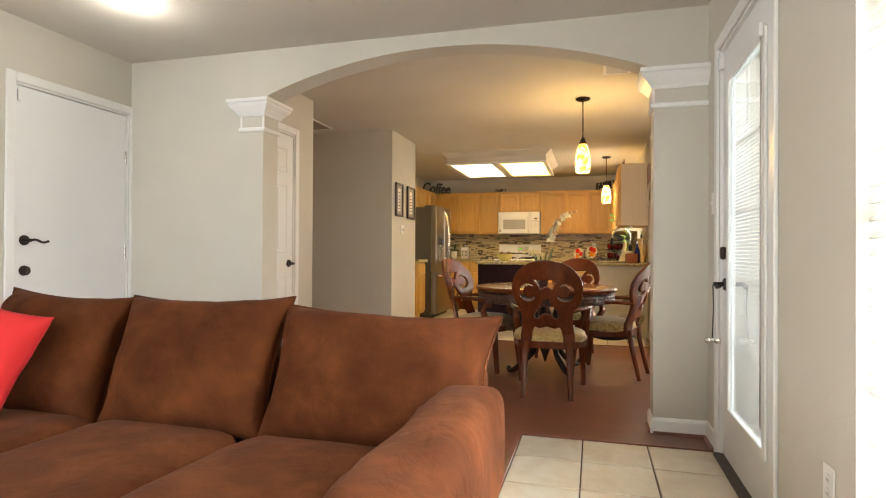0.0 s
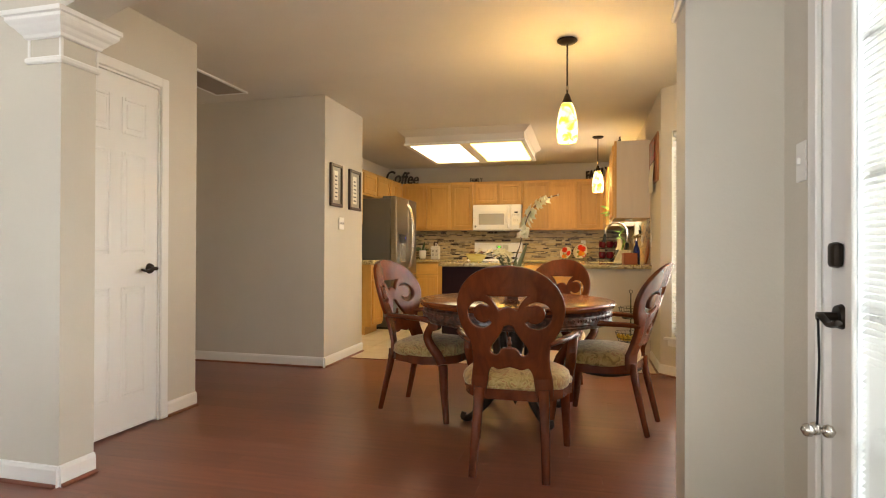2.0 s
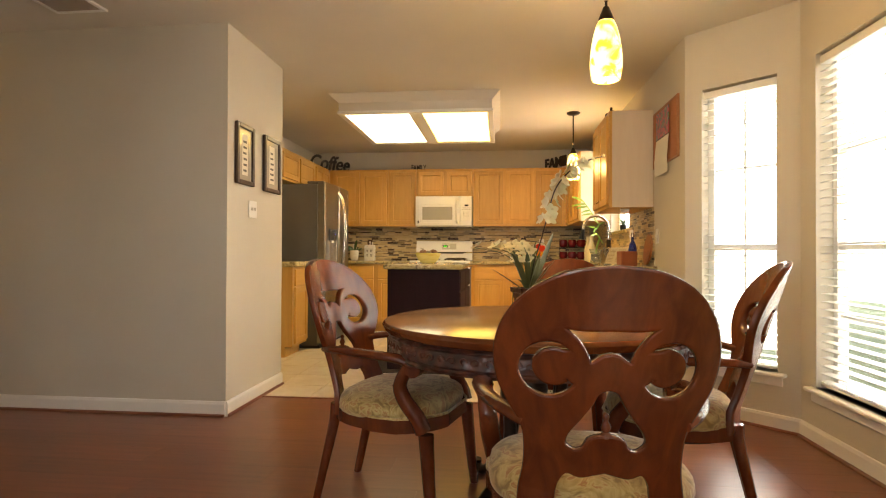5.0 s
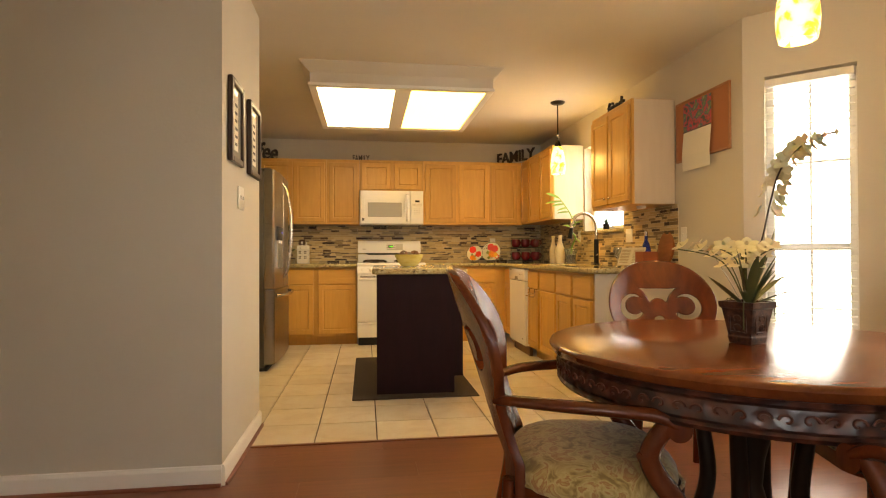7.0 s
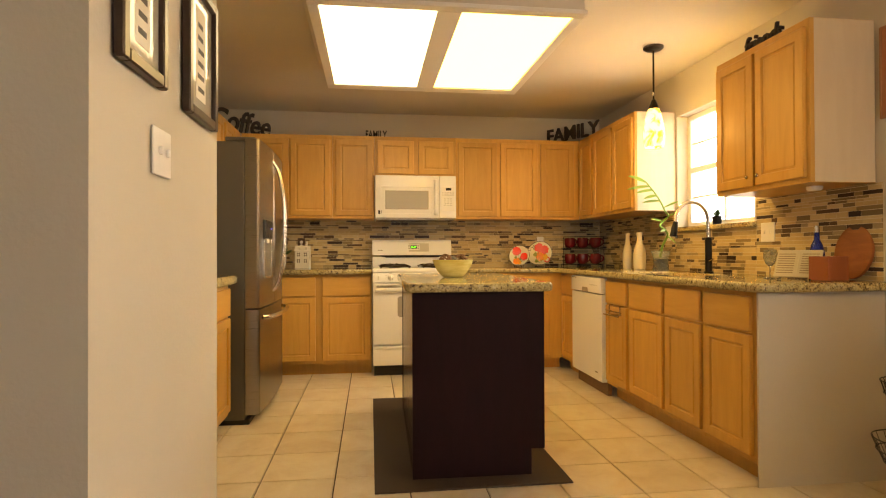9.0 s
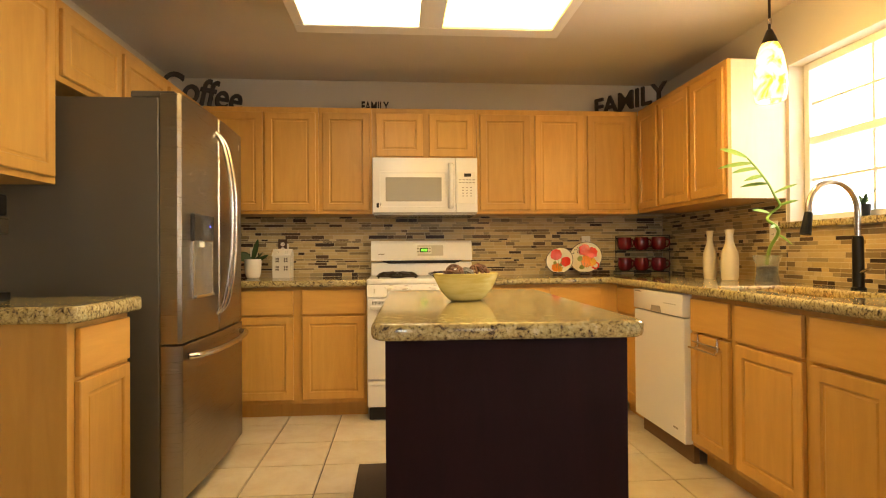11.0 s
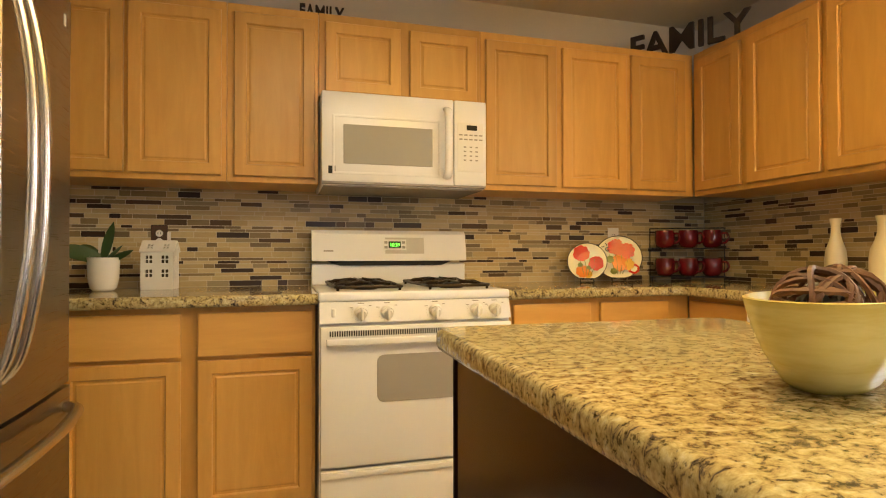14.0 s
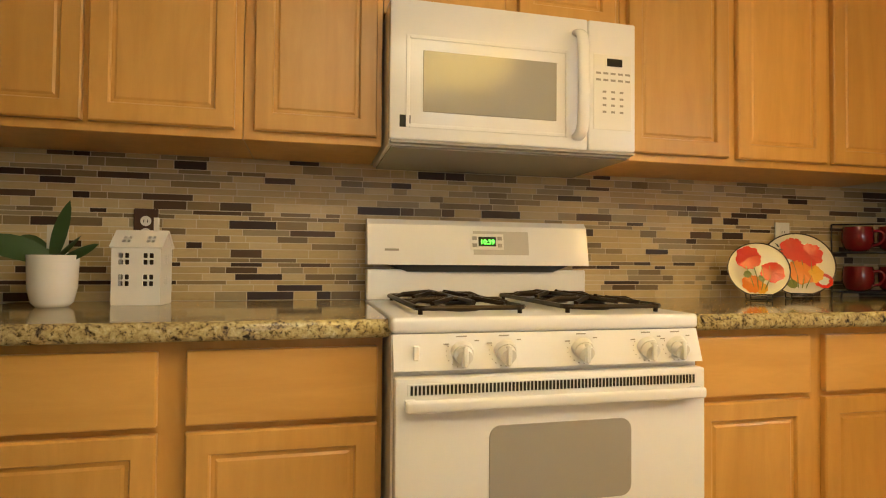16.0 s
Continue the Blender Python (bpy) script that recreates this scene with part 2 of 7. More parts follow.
def prism(bm, pts, y0, y1, plane="xz"):
    """A flat polygon, pushed out along the third axis."""
    def at(p, d):
        return (p[0], d, p[1]) if plane == "xz" else ((p[0], p[1], d) if plane == "xy" else (d, p[0], p[1]))
    a = [bm.verts.new(at(p, y0)) for p in pts]
    b = [bm.verts.new(at(p, y1)) for p in pts]
    n = len(pts)
    bm.faces.new(a)
    bm.faces.new(b[::-1])
    for k in range(n):
        bm.faces.new((a[k], b[k], b[(k + 1) % n], a[(k + 1) % n]))
    return bm


def mesh_of(name, bm, material, smooth=False):
    bmesh.ops.recalc_face_normals(bm, faces=bm.faces)
    me = bpy.data.meshes.new(name)
    bm.to_mesh(me)
    bm.free()
    me.materials.append(material)
    if smooth:
        me.shade_smooth()
        me.set_sharp_from_angle(angle=radians(smooth if smooth > 1 else 40))
    return me


def part(name, bm, material, parent, label="", smooth=False):
    ob = new(name, mesh_of(name, bm, material, smooth))
    ob.parent = parent
    if label:
        ob["label"] = label
    return ob


def piece(name, me, parent, m):
    ob = new(name, me)
    ob.parent = parent
    ob.matrix_basis = m
    return ob


def thing(name, m, label, category, group="", kind=""):
    ob = new(name)
    ob.empty_display_size = 0.1
    ob.matrix_basis = m if isinstance(m, Matrix) else Matrix.Translation(m)
    return tagged(ob, label, category, group, kind)


def solid(name, bm, material, label, category, group="", kind="", smooth=False, m=None):
    ob = new(name, mesh_of(name, bm, material, smooth))
    if m is not None:
        ob.matrix_basis = m if isinstance(m, Matrix) else Matrix.Translation(m)
    return tagged(ob, label, category, group, kind)


def B():
    return bmesh.new()


def outline_mesh(name, loops, depth, bevel, material, smooth=40):
    """A plate from closed outlines, the first the rim and the others holes, in x and z, as thick as depth."""
    cu = bpy.data.curves.new(name, "CURVE")
    cu.dimensions, cu.fill_mode, cu.extrude, cu.bevel_depth, cu.bevel_resolution = "2D", "BOTH", depth / 2 - bevel, bevel, 1
    for pts in loops:
        sp = cu.splines.new("POLY")
        sp.points.add(len(pts) - 1)
        for k, (x, z) in enumerate(pts):
            sp.points[k].co = (x, z, 0, 1)
        sp.use_cyclic_u = True
    ob = bpy.data.objects.new(name, cu)
    scene.collection.objects.link(ob)
    dg = bpy.context.evaluated_depsgraph_get()
    me = bpy.data.meshes.new_from_object(ob.evaluated_get(dg))
    bpy.data.objects.remove(ob)
    bpy.data.curves.remove(cu)
    me.transform(Matrix.Rotation(radians(90), 4, "X"))
    me.materials.clear()
    me.materials.append(material)
    if smooth:
        me.shade_smooth()
        me.set_sharp_from_angle(angle=radians(smooth))
    return me


def text_mesh(name, words, size, depth, material, shear=0.0, spacing=1.0):
    cu = bpy.data.curves.new(name, "FONT")
    cu.body, cu.size, cu.extrude, cu.shear, cu.space_character = words, size, depth / 2, shear, spacing
    cu.align_x, cu.offset = "CENTER", size * 0.016
    ob = bpy.data.objects.new(name, cu)
    scene.collection.objects.link(ob)
    dg = bpy.context.evaluated_depsgraph_get()
    me = bpy.data.meshes.new_from_object(ob.evaluated_get(dg))
    bpy.data.objects.remove(ob)
    bpy.data.curves.remove(cu)
    me.transform(Matrix.Rotation(radians(90), 4, "X"))
    me.materials.clear()
    me.materials.append(material)
    return me


# ---- setting ----
CZ = 2.43
RX = 0.61
RL = 0.59
BY = 10.72
LX = -3.37
KX = -3.23


def wall(name, boxes, label, material=None):
    bm = B()
    for b in boxes:
        box(bm, *b)
    return solid(name, bm, material or WALL, label, "wall", kind="structure")


GREIGE = "greige painted drywall with light orange-peel texture"
wall("wall_back_kitchen", [(KX - 0.15, BY, 0, RX + 0.15, BY + 0.15, CZ)], GREIGE)
AY0, AY1, AL, AR, SPRING, RISE = 3.70, 3.88, -2.25, 0.30, 2.10, 0.238
# east wall: living window, glazed door, stub, bay mouth, kitchen window
E0, E1 = RL, RX + 0.15
wall("wall_east_living", [(E0, -2.0, 0, E1, 0.69, CZ), (E0, 0.69, 0, E1, 1.87, 0.33), (E0, 0.69, 2.06, E1, 1.87, CZ), (E0, 1.87, 0, E1, 2.52, CZ), (E0, 2.52, 2.07, E1, 3.41, CZ), (E0, 3.41, 0, E1, AY1, CZ), (RX, AY1, 0, E1, 4.42, CZ)], GREIGE)
E0 = RX
wall("wall_east_kitchen", [(E0, 6.79, 0, E1, 8.37, CZ), (E0, 8.37, 0, E1, 9.24, 1.24), (E0, 8.37, 2.10, E1, 9.24, CZ), (E0, 9.24, 0, E1, BY, CZ)], GREIGE)
bm = B()
for b in [(1.08, 4.76, 0, 1.23, 5.04, CZ), (1.08, 5.04, 0, 1.23, 6.16, 0.30), (1.08, 5.04, 2.07, 1.23, 6.16, CZ), (1.08, 6.16, 0, 1.23, 6.45, CZ)]:
    box(bm, *b)
solid("wall_bay_side", bm, WALL, GREIGE, "wall", kind="structure")


def diagonal(name, x0, y0, x1, y1, cuts):
    """A bay wall from one plan point to another, with the room on its left hand; cuts: (s0, s1, z0, z1) openings along it."""
    L = math.hypot(x1 - x0, y1 - y0)
    m = pose(x0, y0, 0, 0, 0, math.degrees(math.atan2(y1 - y0, x1 - x0)))
    bm = B()
    s = 0.0
    for a, b, z0, z1 in cuts:
        box(bm, s, -0.15, 0, a, 0, CZ)
        box(bm, a, -0.15, 0, b, 0, z0)
        box(bm, a, -0.15, z1, b, 0, CZ)
        s = b
    box(bm, s, -0.15, 0, L, 0, CZ)
    solid(name, bm, WALL, GREIGE, "wall", kind="structure", m=m)
    return m


DIAG = diagonal("wall_bay_angle", 1.08, 6.31, 0.61, 6.79, [(0.12, 0.56, 0.33, 2.05)])
diagonal("wall_bay_near", 0.61, 4.42, 1.08, 4.90, [])

# arch wall between the living room and the dining room


def arch_points(n=36):
    half = (AR - AL) / 2
    r = (half * half + RISE * RISE) / (2 * RISE)
    cx, cz = (AL + AR) / 2, SPRING + RISE - r
    a = math.asin(half / r)
    return [(cx + r * math.sin(-a + 2 * a * k / n), cz + r * math.cos(-a + 2 * a * k / n)) for k in range(n + 1)]


arc = arch_points()
bm = prism(B(), [(LX, 0), (AL, 0)] + arc + [(AR, 0), (RL, 0), (RL, CZ), (LX, CZ)], AY0, AY1)
solid("wall_arch", bm, WALL, "greige drywall wall with a wide shallow arched opening", "wall", kind="structure")

wall("wall_west_living", [(LX - 0.15, -2.0, 0, LX, 2.83, CZ), (LX - 0.15, 2.83, 2.04, LX, 3.68, CZ), (LX - 0.15, 3.68, 0, LX, AY1, CZ)], GREIGE)
wall("wall_south_living", [(LX, -2.0, 0, RX + 0.15, -1.85, CZ)], GREIGE)
wall("wall_closet", [(-2.70, AY1, 0, -2.55, 3.99, CZ), (-2.70, 3.99, 2.04, -2.55, 4.64, CZ), (-2.70, 4.64, 0, -2.55, 4.97, CZ), (-5.6, 4.85, 0, -2.70, 4.97, CZ)], GREIGE)
wall("wall_hall", [(-5.6, 6.30, 0, -2.262, 7.17, CZ)], GREIGE)
wall("wall_hall_end", [(-5.75, 4.85, 0, -5.6, 7.17, CZ)], GREIGE)
wall("wall_west_kitchen", [(KX - 0.15, 7.17, 0, KX, BY, CZ)], GREIGE)

bm = B()
box(bm, -5.75, -2.0, CZ, 1.3, 10.87, CZ + 0.12)
solid("ceiling", bm, CEIL, "warm off-white textured drywall ceiling", "ceiling", kind="structure")
bm = B()
box(bm, -5.75, -2.0, -0.2, 1.3, 10.87, -0.012)
solid("floor", bm, GROUT, "tan grout and screed bed below the floor coverings", "floor", kind="structure")
bm = B()
box(bm, -60, -60, -0.3, 60, 60, -0.21)
solid("ground", bm, plaster("dry_lawn", (0.12, 0.14, 0.06), 3, 0.4, 0.9), "dry green lawn outside the windows", "ground", kind="structure")


# ---- trim, doors, windows ----
def baseboard(x0, y0, x1, y1):
    """White base along a wall from one plan point to another, with the room on its left hand."""
    L = math.hypot(x1 - x0, y1 - y0)
    bm = B()
    prism(bm, [(0, 0.0), (0.014, 0.0), (0.014, 0.075), (0.008, 0.09), (0, 0.093)], 0, L, "yz")
    m = pose(x0, y0, 0, 0, 0, math.degrees(math.atan2(y1 - y0, x1 - x0)))
    ob = solid("baseboard", bm, TRIM, "white painted wooden baseboard with a dark shoe moulding", "baseboard", kind="structure", m=m)
    part("shoe_moulding", prism(B(), [(0.0145, 0.001), (0.027, 0.001), (0.0255, 0.009), (0.021, 0.014), (0.0145, 0.016)], 0, L, "yz"), PLANK, ob, "dark laminate shoe moulding")
    return ob


for seg in [(-2.55, 4.97, -2.55, 4.70), (-2.262, 7.17, -2.262, 6.30), (-2.262, 6.30, -5.6, 6.30), (AL, AY1, AL, AY0), (AL, AY0, LX, AY0), (RL, AY0, AR, AY0), (AR, AY0, AR, AY1), (AR, AY1, RX, AY1), (RX, 3.92, RX, 4.42), (1.08, 6.31, 0.61, 6.79), (1.08, 4.90, 1.08, 6.31), (0.61, 4.42, 1.08, 4.90), (RX, 6.79, RX, 7.44), (RL, 1.0, RL, 2.455), (RL, 3.475, RL, AY0), (-5.6, 4.97, -2.55, 4.97)]:
    baseboard(*seg)


def capital(name, x0, x1, sides):
    """Crown and neck band round a jamb between x0 and x1; sides: which x ends stand free."""
    t = thing(name, (0, 0, 0), "white painted crown moulding capital on a square wall pilaster", "trim", "arch capitals", "structure")
    runs = (("neck", TRIM, [(1.865, 0.010), (1.873, 0.016), (1.887, 0.016), (1.895, 0.008)]), ("frieze", WALL, [(1.8955, 0.004), (1.9725, 0.004)]),
            ("crown", TRIM, [(1.973, 0.012), (1.978, 0.018), (1.990, 0.022), (2.002, 0.034), (2.014, 0.042), (2.024, 0.054), (2.036, 0.064), (2.043, 0.068), (2.057, 0.068), (2.062, 0.078), (2.083, 0.078)]))
    for piece_name, material, prof in runs:
        bm = B()
        rows = []
        for z, p in prof:
            l = x0 - p if "l" in sides else x0
            r = x1 + p if "r" in sides else x1
            rows.append([bm.verts.new(c) for c in ((l, AY0 - p, z), (r, AY0 - p, z), (r, AY1 + p, z), (l, AY1 + p, z))])
        for a, b in zip(rows, rows[1:]):
            for k in range(4):
                bm.faces.new((a[k], a[(k + 1) % 4], b[(k + 1) % 4], b[k]))
        bm.faces.new(rows[0][::-1])
        bm.faces.new(rows[-1])
        part(piece_name, bm, material, t)
    bm = B()
    for e in (x0, x1):
        if ("l" if e == x0 else "r") in sides:
            for y in (AY0 - 0.008, AY1 - 0.004):
                box(bm, e - (0.008 if e == x0 else 0.004), y, 1.8952, e + (0.004 if e == x0 else 0.008), y + 0.012, 1.9728)
    part("corner_bead", bm, TRIM, t)
    return t


capital("trim_capital_1", AL - 0.17, AL, "lr")
capital("trim_capital_2", AR, RL - 0.002, "l")


def casing(t, x0, x1, top, wide=0.058):
    """Flat moulded casing round an opening, in the door's own plane (front at -y)."""
    for name, b in (("casing_side", (x0 - wide, -0.016, 0, x0, 0.0, top + wide)), ("casing_side", (x1, -0.016, 0, x1 + wide, 0.0, top + wide)), ("casing_head", (x0, -0.016, top, x1, 0.0, top + wide))):
        part(name, box(B(), *b, 0.004), TRIM, t)
    part("jamb", box(box(box(B(), x0, 0.0, 0, x0 + 0.012, 0.12, top), x1 - 0.012, 0.0, 0, x1, 0.12, top), x0 + 0.012, 0.0, top - 0.012, x1 - 0.012, 0.12, top), TRIM, t)


def lever(t, x, z, way, y=-0.0):
    h = part("door_handle", cyl(B(), (x, y, z), (x, y - 0.012, z), 0.032, 0.028, 20), IRON, t, "oil-rubbed bronze lever handle", 40)
    bm = cyl(B(), (x, y - 0.012, z), (x, y - 0.055, z), 0.011, 0.011, 12)
    tube(bm, smooth_path([(x, y - 0.05, z), (x + way * 0.03, y - 0.056, z + 0.004), (x + way * 0.075, y - 0.055, z - 0.012), (x + way * 0.115, y - 0.052, z - 0.004)]), 0.0095, 8, None, 0.8)
    part("lever", bm, IRON, h, "", 40)


def hinge(t, x, z, y=-0.002):
    bm = cyl(B(), (x, y - 0.006, z - 0.045), (x, y - 0.006, z + 0.045), 0.006, None, 8)
    box(bm, x - 0.004, y - 0.004, z - 0.045, x + 0.014, y, z + 0.045)
    part("hinge", bm, CHROME, t)


# west door of the living room: plain slab
d1 = thing("door_1", pose(LX, 2.83, 0, 0, 0, 90), "closed plain white slab door with bronze lever and deadbolt", "door", kind="structure")
casing(d1, 0.0, 0.85, 2.04)
part("leaf", box(B(), 0.016, 0.012, 0.012, 0.834, 0.05, 2.024, 0.002), DOORW, d1)
lever(d1, 0.075, 1.09, 1, 0.012)
part("deadbolt", cyl(cyl(B(), (0.075, 0.012, 0.905), (0.075, -0.008, 0.905), 0.032, 0.028, 20), (0.075, -0.008, 0.905), (0.075, -0.016, 0.905), 0.016, 0.014, 14), IRON, d1, "bronze round deadbolt", 40)
for z in (1.72, 1.02, 0.25):
    hinge(d1, 0.828, z, 0.012)
part("sensor", box(B(), 0.02, -0.004, 1.93, 0.045, 0.012, 2.0, 0.003), PLASTIC, d1)

# closet door, six panels
d2 = thing("door_2", pose(-2.55, 3.99, 0, 0, 0, 90), "closed white six-panel closet door with bronze lever handle", "door", kind="structure")
casing(d2, 0.0, 0.65, 2.04)
leaf = box(B(), 0.014, 0.008, 0.012, 0.636, 0.045, 2.024, 0.002)
for (px0, px1) in ((0.10, 0.29), (0.36, 0.55)):
    for (pz0, pz1) in ((0.20, 0.83), (1.02, 1.60), (1.70, 1.91)):
        for b in ((px0, pz0, px0 + 0.02, pz1), (px1 - 0.02, pz0, px1, pz1), (px0 + 0.02, pz0, px1 - 0.02, pz0 + 0.02), (px0 + 0.02, pz1 - 0.02, px1 - 0.02, pz1)):
            box(leaf, b[0], 0.0032, b[1], b[2], 0.010, b[3], 0.004)
        box(leaf, px0 + 0.035, 0.0042, pz0 + 0.035, px1 - 0.035, 0.010, pz1 - 0.035, 0.004)
part("leaf", leaf, DOORW, d2)
lever(d2, 0.575, 0.93, -1, 0.008)


def blind_slats(t, w, z0, z1, y, step=0.042, deep=0.046, tilt=20, parts=True):
    me = mesh_of("blind_slat", box(B(), -w / 2, -deep / 2, -0.0013, w / 2, deep / 2, 0.0013), PLASTIC)
    z = z0 + 0.03
    while z < z1 - 0.05:
        piece("blind_slat", me, t, pose(w / 2 + 0.0, y, z, tilt, 0, 0))
        z += step
    part("headrail", box(B(), 0.0, y - 0.025, z1 - 0.045, w, y + 0.025, z1 - 0.002, 0.003), PLASTIC, t)
    part("bottom_rail", box(B(), 0.0, y - 0.022, z0 + 0.004, w, y + 0.022, z0 + 0.018, 0.003), PLASTIC, t)
    for cx in (w * 0.2, w * 0.8):
        part("lift_cord", cyl(B(), (cx, y - 0.024, z0 + 0.02), (cx, y - 0.024, z1 - 0.045), 0.0012, None, 5), PLASTIC, t)


def window(name, m, w, z0, z1, mid, label, columns=2, sill=True):
    """Sash window in an opening of width w; local x along the wall, y out of the room."""
    t = thing(name, m, label, "window", kind="structure")
    f = 0.04
    bm = B()
    for b in ((0, 0.085, z0, f, 0.14, z1), (w - f, 0.085, z0, w, 0.14, z1), (f, 0.085, z0, w - f, 0.14, z0 + f), (f, 0.085, z1 - f, w - f, 0.14, z1)):
        box(bm, *b, 0.003)
    part("window_frame", bm, PLASTIC, t)
    part("meeting_rail", box(B(), f, 0.088, mid - 0.02, w - f, 0.13, mid + 0.02, 0.003), PLASTIC, t)
    bm = B()
    for k in range(1, columns):
        x = f + (w - 2 * f) * k / columns
        box(bm, x - 0.007, 0.100, z0 + f, x + 0.007, 0.112, mid - 0.02)
        box(bm, x - 0.007, 0.100, mid + 0.02, x + 0.007, 0.112, z1 - f)
    for a, b in ((z0 + f, mid - 0.02), (mid + 0.02, z1 - f)):
        zc = (a + b) / 2
        box(bm, f, 0.1005, zc - 0.007, w - f, 0.1115, zc + 0.007)
    part("muntins", bm, PLASTIC, t)
    for a, b in ((z0 + f, mid - 0.02), (mid + 0.02, z1 - f)):
        p = part("pane", box(B(), f, 0.118, a, w - f, 0.122, b), GLASS, t)
        p.visible_shadow = False
    if sill:
        part("window_sill", box(B(), -0.05, -0.045, z0 - 0.022, w + 0.05, 0.085, z0, 0.006), TRIM, t)
        part("apron", box(B(), -0.03, -0.014, z0 - 0.075, w + 0.03, -0.001, z0 - 0.023, 0.004), TRIM, t)
    return t


WHITE_WIN = "white vinyl sash window with open white horizontal blinds"
w1 = window("window_1", pose(0.61 + 0.08, 6.79 - 0.0815, 0, 0, 0, -45.6), 0.44, 0.33, 2.05, 1.05, WHITE_WIN)
w1.matrix_basis = Matrix.Translation((1.08, 6.31, 0)) @ pose(0, 0, 0, 0, 0, 134.4) @ pose(0.56, 0, 0, 0, 0, 180)
blind_slats(w1, 0.43, 0.34, 2.04, 0.045, 0.042, 0.046, 6)
w2 = window("window_2", pose(1.08, 6.16, 0, 0, 0, -90), 1.12, 0.30, 2.07, 1.05, WHITE_WIN, 3)
blind_slats(w2, 1.10, 0.31, 2.06, 0.045, 0.042, 0.046, 6)
w3 = window("window_3", pose(RX, 9.24, 0, 0, 0, -90), 0.87, 1.24, 2.10, 1.68, "white vinyl sash window over the kitchen sink", 2, False)
w4 = window("window_4", pose(RL, 1.87, 0, 0, 0, -90), 1.18, 0.33, 2.06, 1.2, WHITE_WIN, 2)
blind_slats(w4, 1.16, 0.34, 2.05, 0.045, 0.042, 0.046, 44)

# glazed exterior door with blinds between the panes
d3 = thing("door_3", pose(RL, 3.41, 0, 0, 0, -90), "closed white exterior door with full glass and enclosed blinds", "door", kind="structure")
casing(d3, 0.0, 0.89, 2.07)
g0, g1, gz0, gz1 = 0.14, 0.74, 0.26, 1.885
bm = B()
for b in ((0.016, 0.015, 0.02, g0, 0.06, 2.05), (g1, 0.015, 0.02, 0.874, 0.06, 2.05), (g0, 0.015, 0.02, g1, 0.06, gz0), (g0, 0.015, gz1, g1, 0.06, 2.05)):
    box(bm, *b)
part("leaf", bm, DOORW, d3)
bm = B()
for b in ((g0 - 0.02, 0.004, gz0 - 0.02, g0 + 0.018, 0.0148, gz1 + 0.02), (g1 - 0.018, 0.004, gz0 - 0.02, g1 + 0.02, 0.0148, gz1 + 0.02), (g0 + 0.018, 0.004, gz0 - 0.02, g1 - 0.018, 0.0148, gz0 + 0.018), (g0 + 0.018, 0.004, gz1 - 0.018, g1 - 0.018, 0.0148, gz1 + 0.02)):
    box(bm, *b, 0.003)
part("glazing_frame", bm, PLASTIC, d3)
p = part("pane", box(B(), g0, 0.022, gz0, g1, 0.025, gz1), GLASS, d3)
p.visible_shadow = False
bm = B()
for k in (1, 2):
    x = g0 + (g1 - g0) * k / 3
    box(bm, x - 0.009, 0.05, gz0, x + 0.009, 0.058, gz1)
for k in range(1, 5):
    z = gz0 + (gz1 - gz0) * k / 5
    box(bm, g0, 0.0505, z - 0.009, g1, 0.0575, z + 0.009)
part("muntins", bm, PLASTIC, d3)
bm = B()
z = gz0 + 0.01
while z < gz1 - 0.02:
    q = [bm.verts.new(c) for c in ((g0 + 0.004, 0.032, z), (g1 - 0.004, 0.032, z), (g1 - 0.004, 0.042, z + 0.012), (g0 + 0.004, 0.042, z + 0.012))]
    bm.faces.new(q)
    z += 0.0165
tagged(part("blind_slats", bm, PLASTIC, d3), kind="stuff")
part("blind_slider", box(B(), g1 - 0.012, -0.012, gz1 - 0.02, g1 + 0.012, 0.0035, gz1 + 0.035, 0.004), PLASTIC, d3)
part("slider_rod", cyl(B(), (g1, -0.004, gz0 + 0.1), (g1, -0.004, gz1 - 0.02), 0.003, None, 6), CHROME, d3)
lever(d3, 0.075, 0.878, 1, 0.015)
part("deadbolt", box(B(), 0.052, -0.012, 1.0, 0.098, 0.0148, 1.065, 0.012, 2), IRON, d3, "dark bronze deadbolt with thumb turn", 40)
for z in (1.75, 1.05, 0.3):
    hinge(d3, 0.868, z, 0.015)
part("sensor", box(B(), 0.02, -0.014, 1.96, 0.05, 0.0148, 2.02, 0.004), PLASTIC, d3)
part("threshold", box(B(), 0.0, -0.03, 0.001, 0.89, 0.12, 0.018, 0.004), mat("dark_threshold", (0.06, 0.04, 0.03), 0.5), d3)
bl = thing("door_bells", (RL - 0.055, 3.285, 0.878), "small silver bells on a dark cord hung from a door handle", "bells")
part("cord", tube(B(), [(0, 0, 0.0), (0.004, 0.004, -0.10), (-0.002, 0, -0.26)], 0.003, 6), BLACK, bl)
for k in range(3):
    part("bell", lathe(B(), [(0, -0.017), (0.010, -0.013), (0.017, 0), (0.010, 0.013), (0, 0.017)], 12, ((k - 1) * 0.022, (k % 2) * 0.016, -0.275)), CHROME, bl, "", 60)

# bright overcast yard beyond the east windows
bm = B()
box(bm, 9.0, -14.0, -0.2, 9.05, 22.0, 12.0)
box(bm, 1.5, 22.0, -0.2, 9.0, 22.05, 12.0)
solid("backdrop", bm, glow("bright_yard_haze", (0.97, 1.0, 0.98), 4.0), "overexposed bright yard and sky outside", "backdrop", kind="structure")


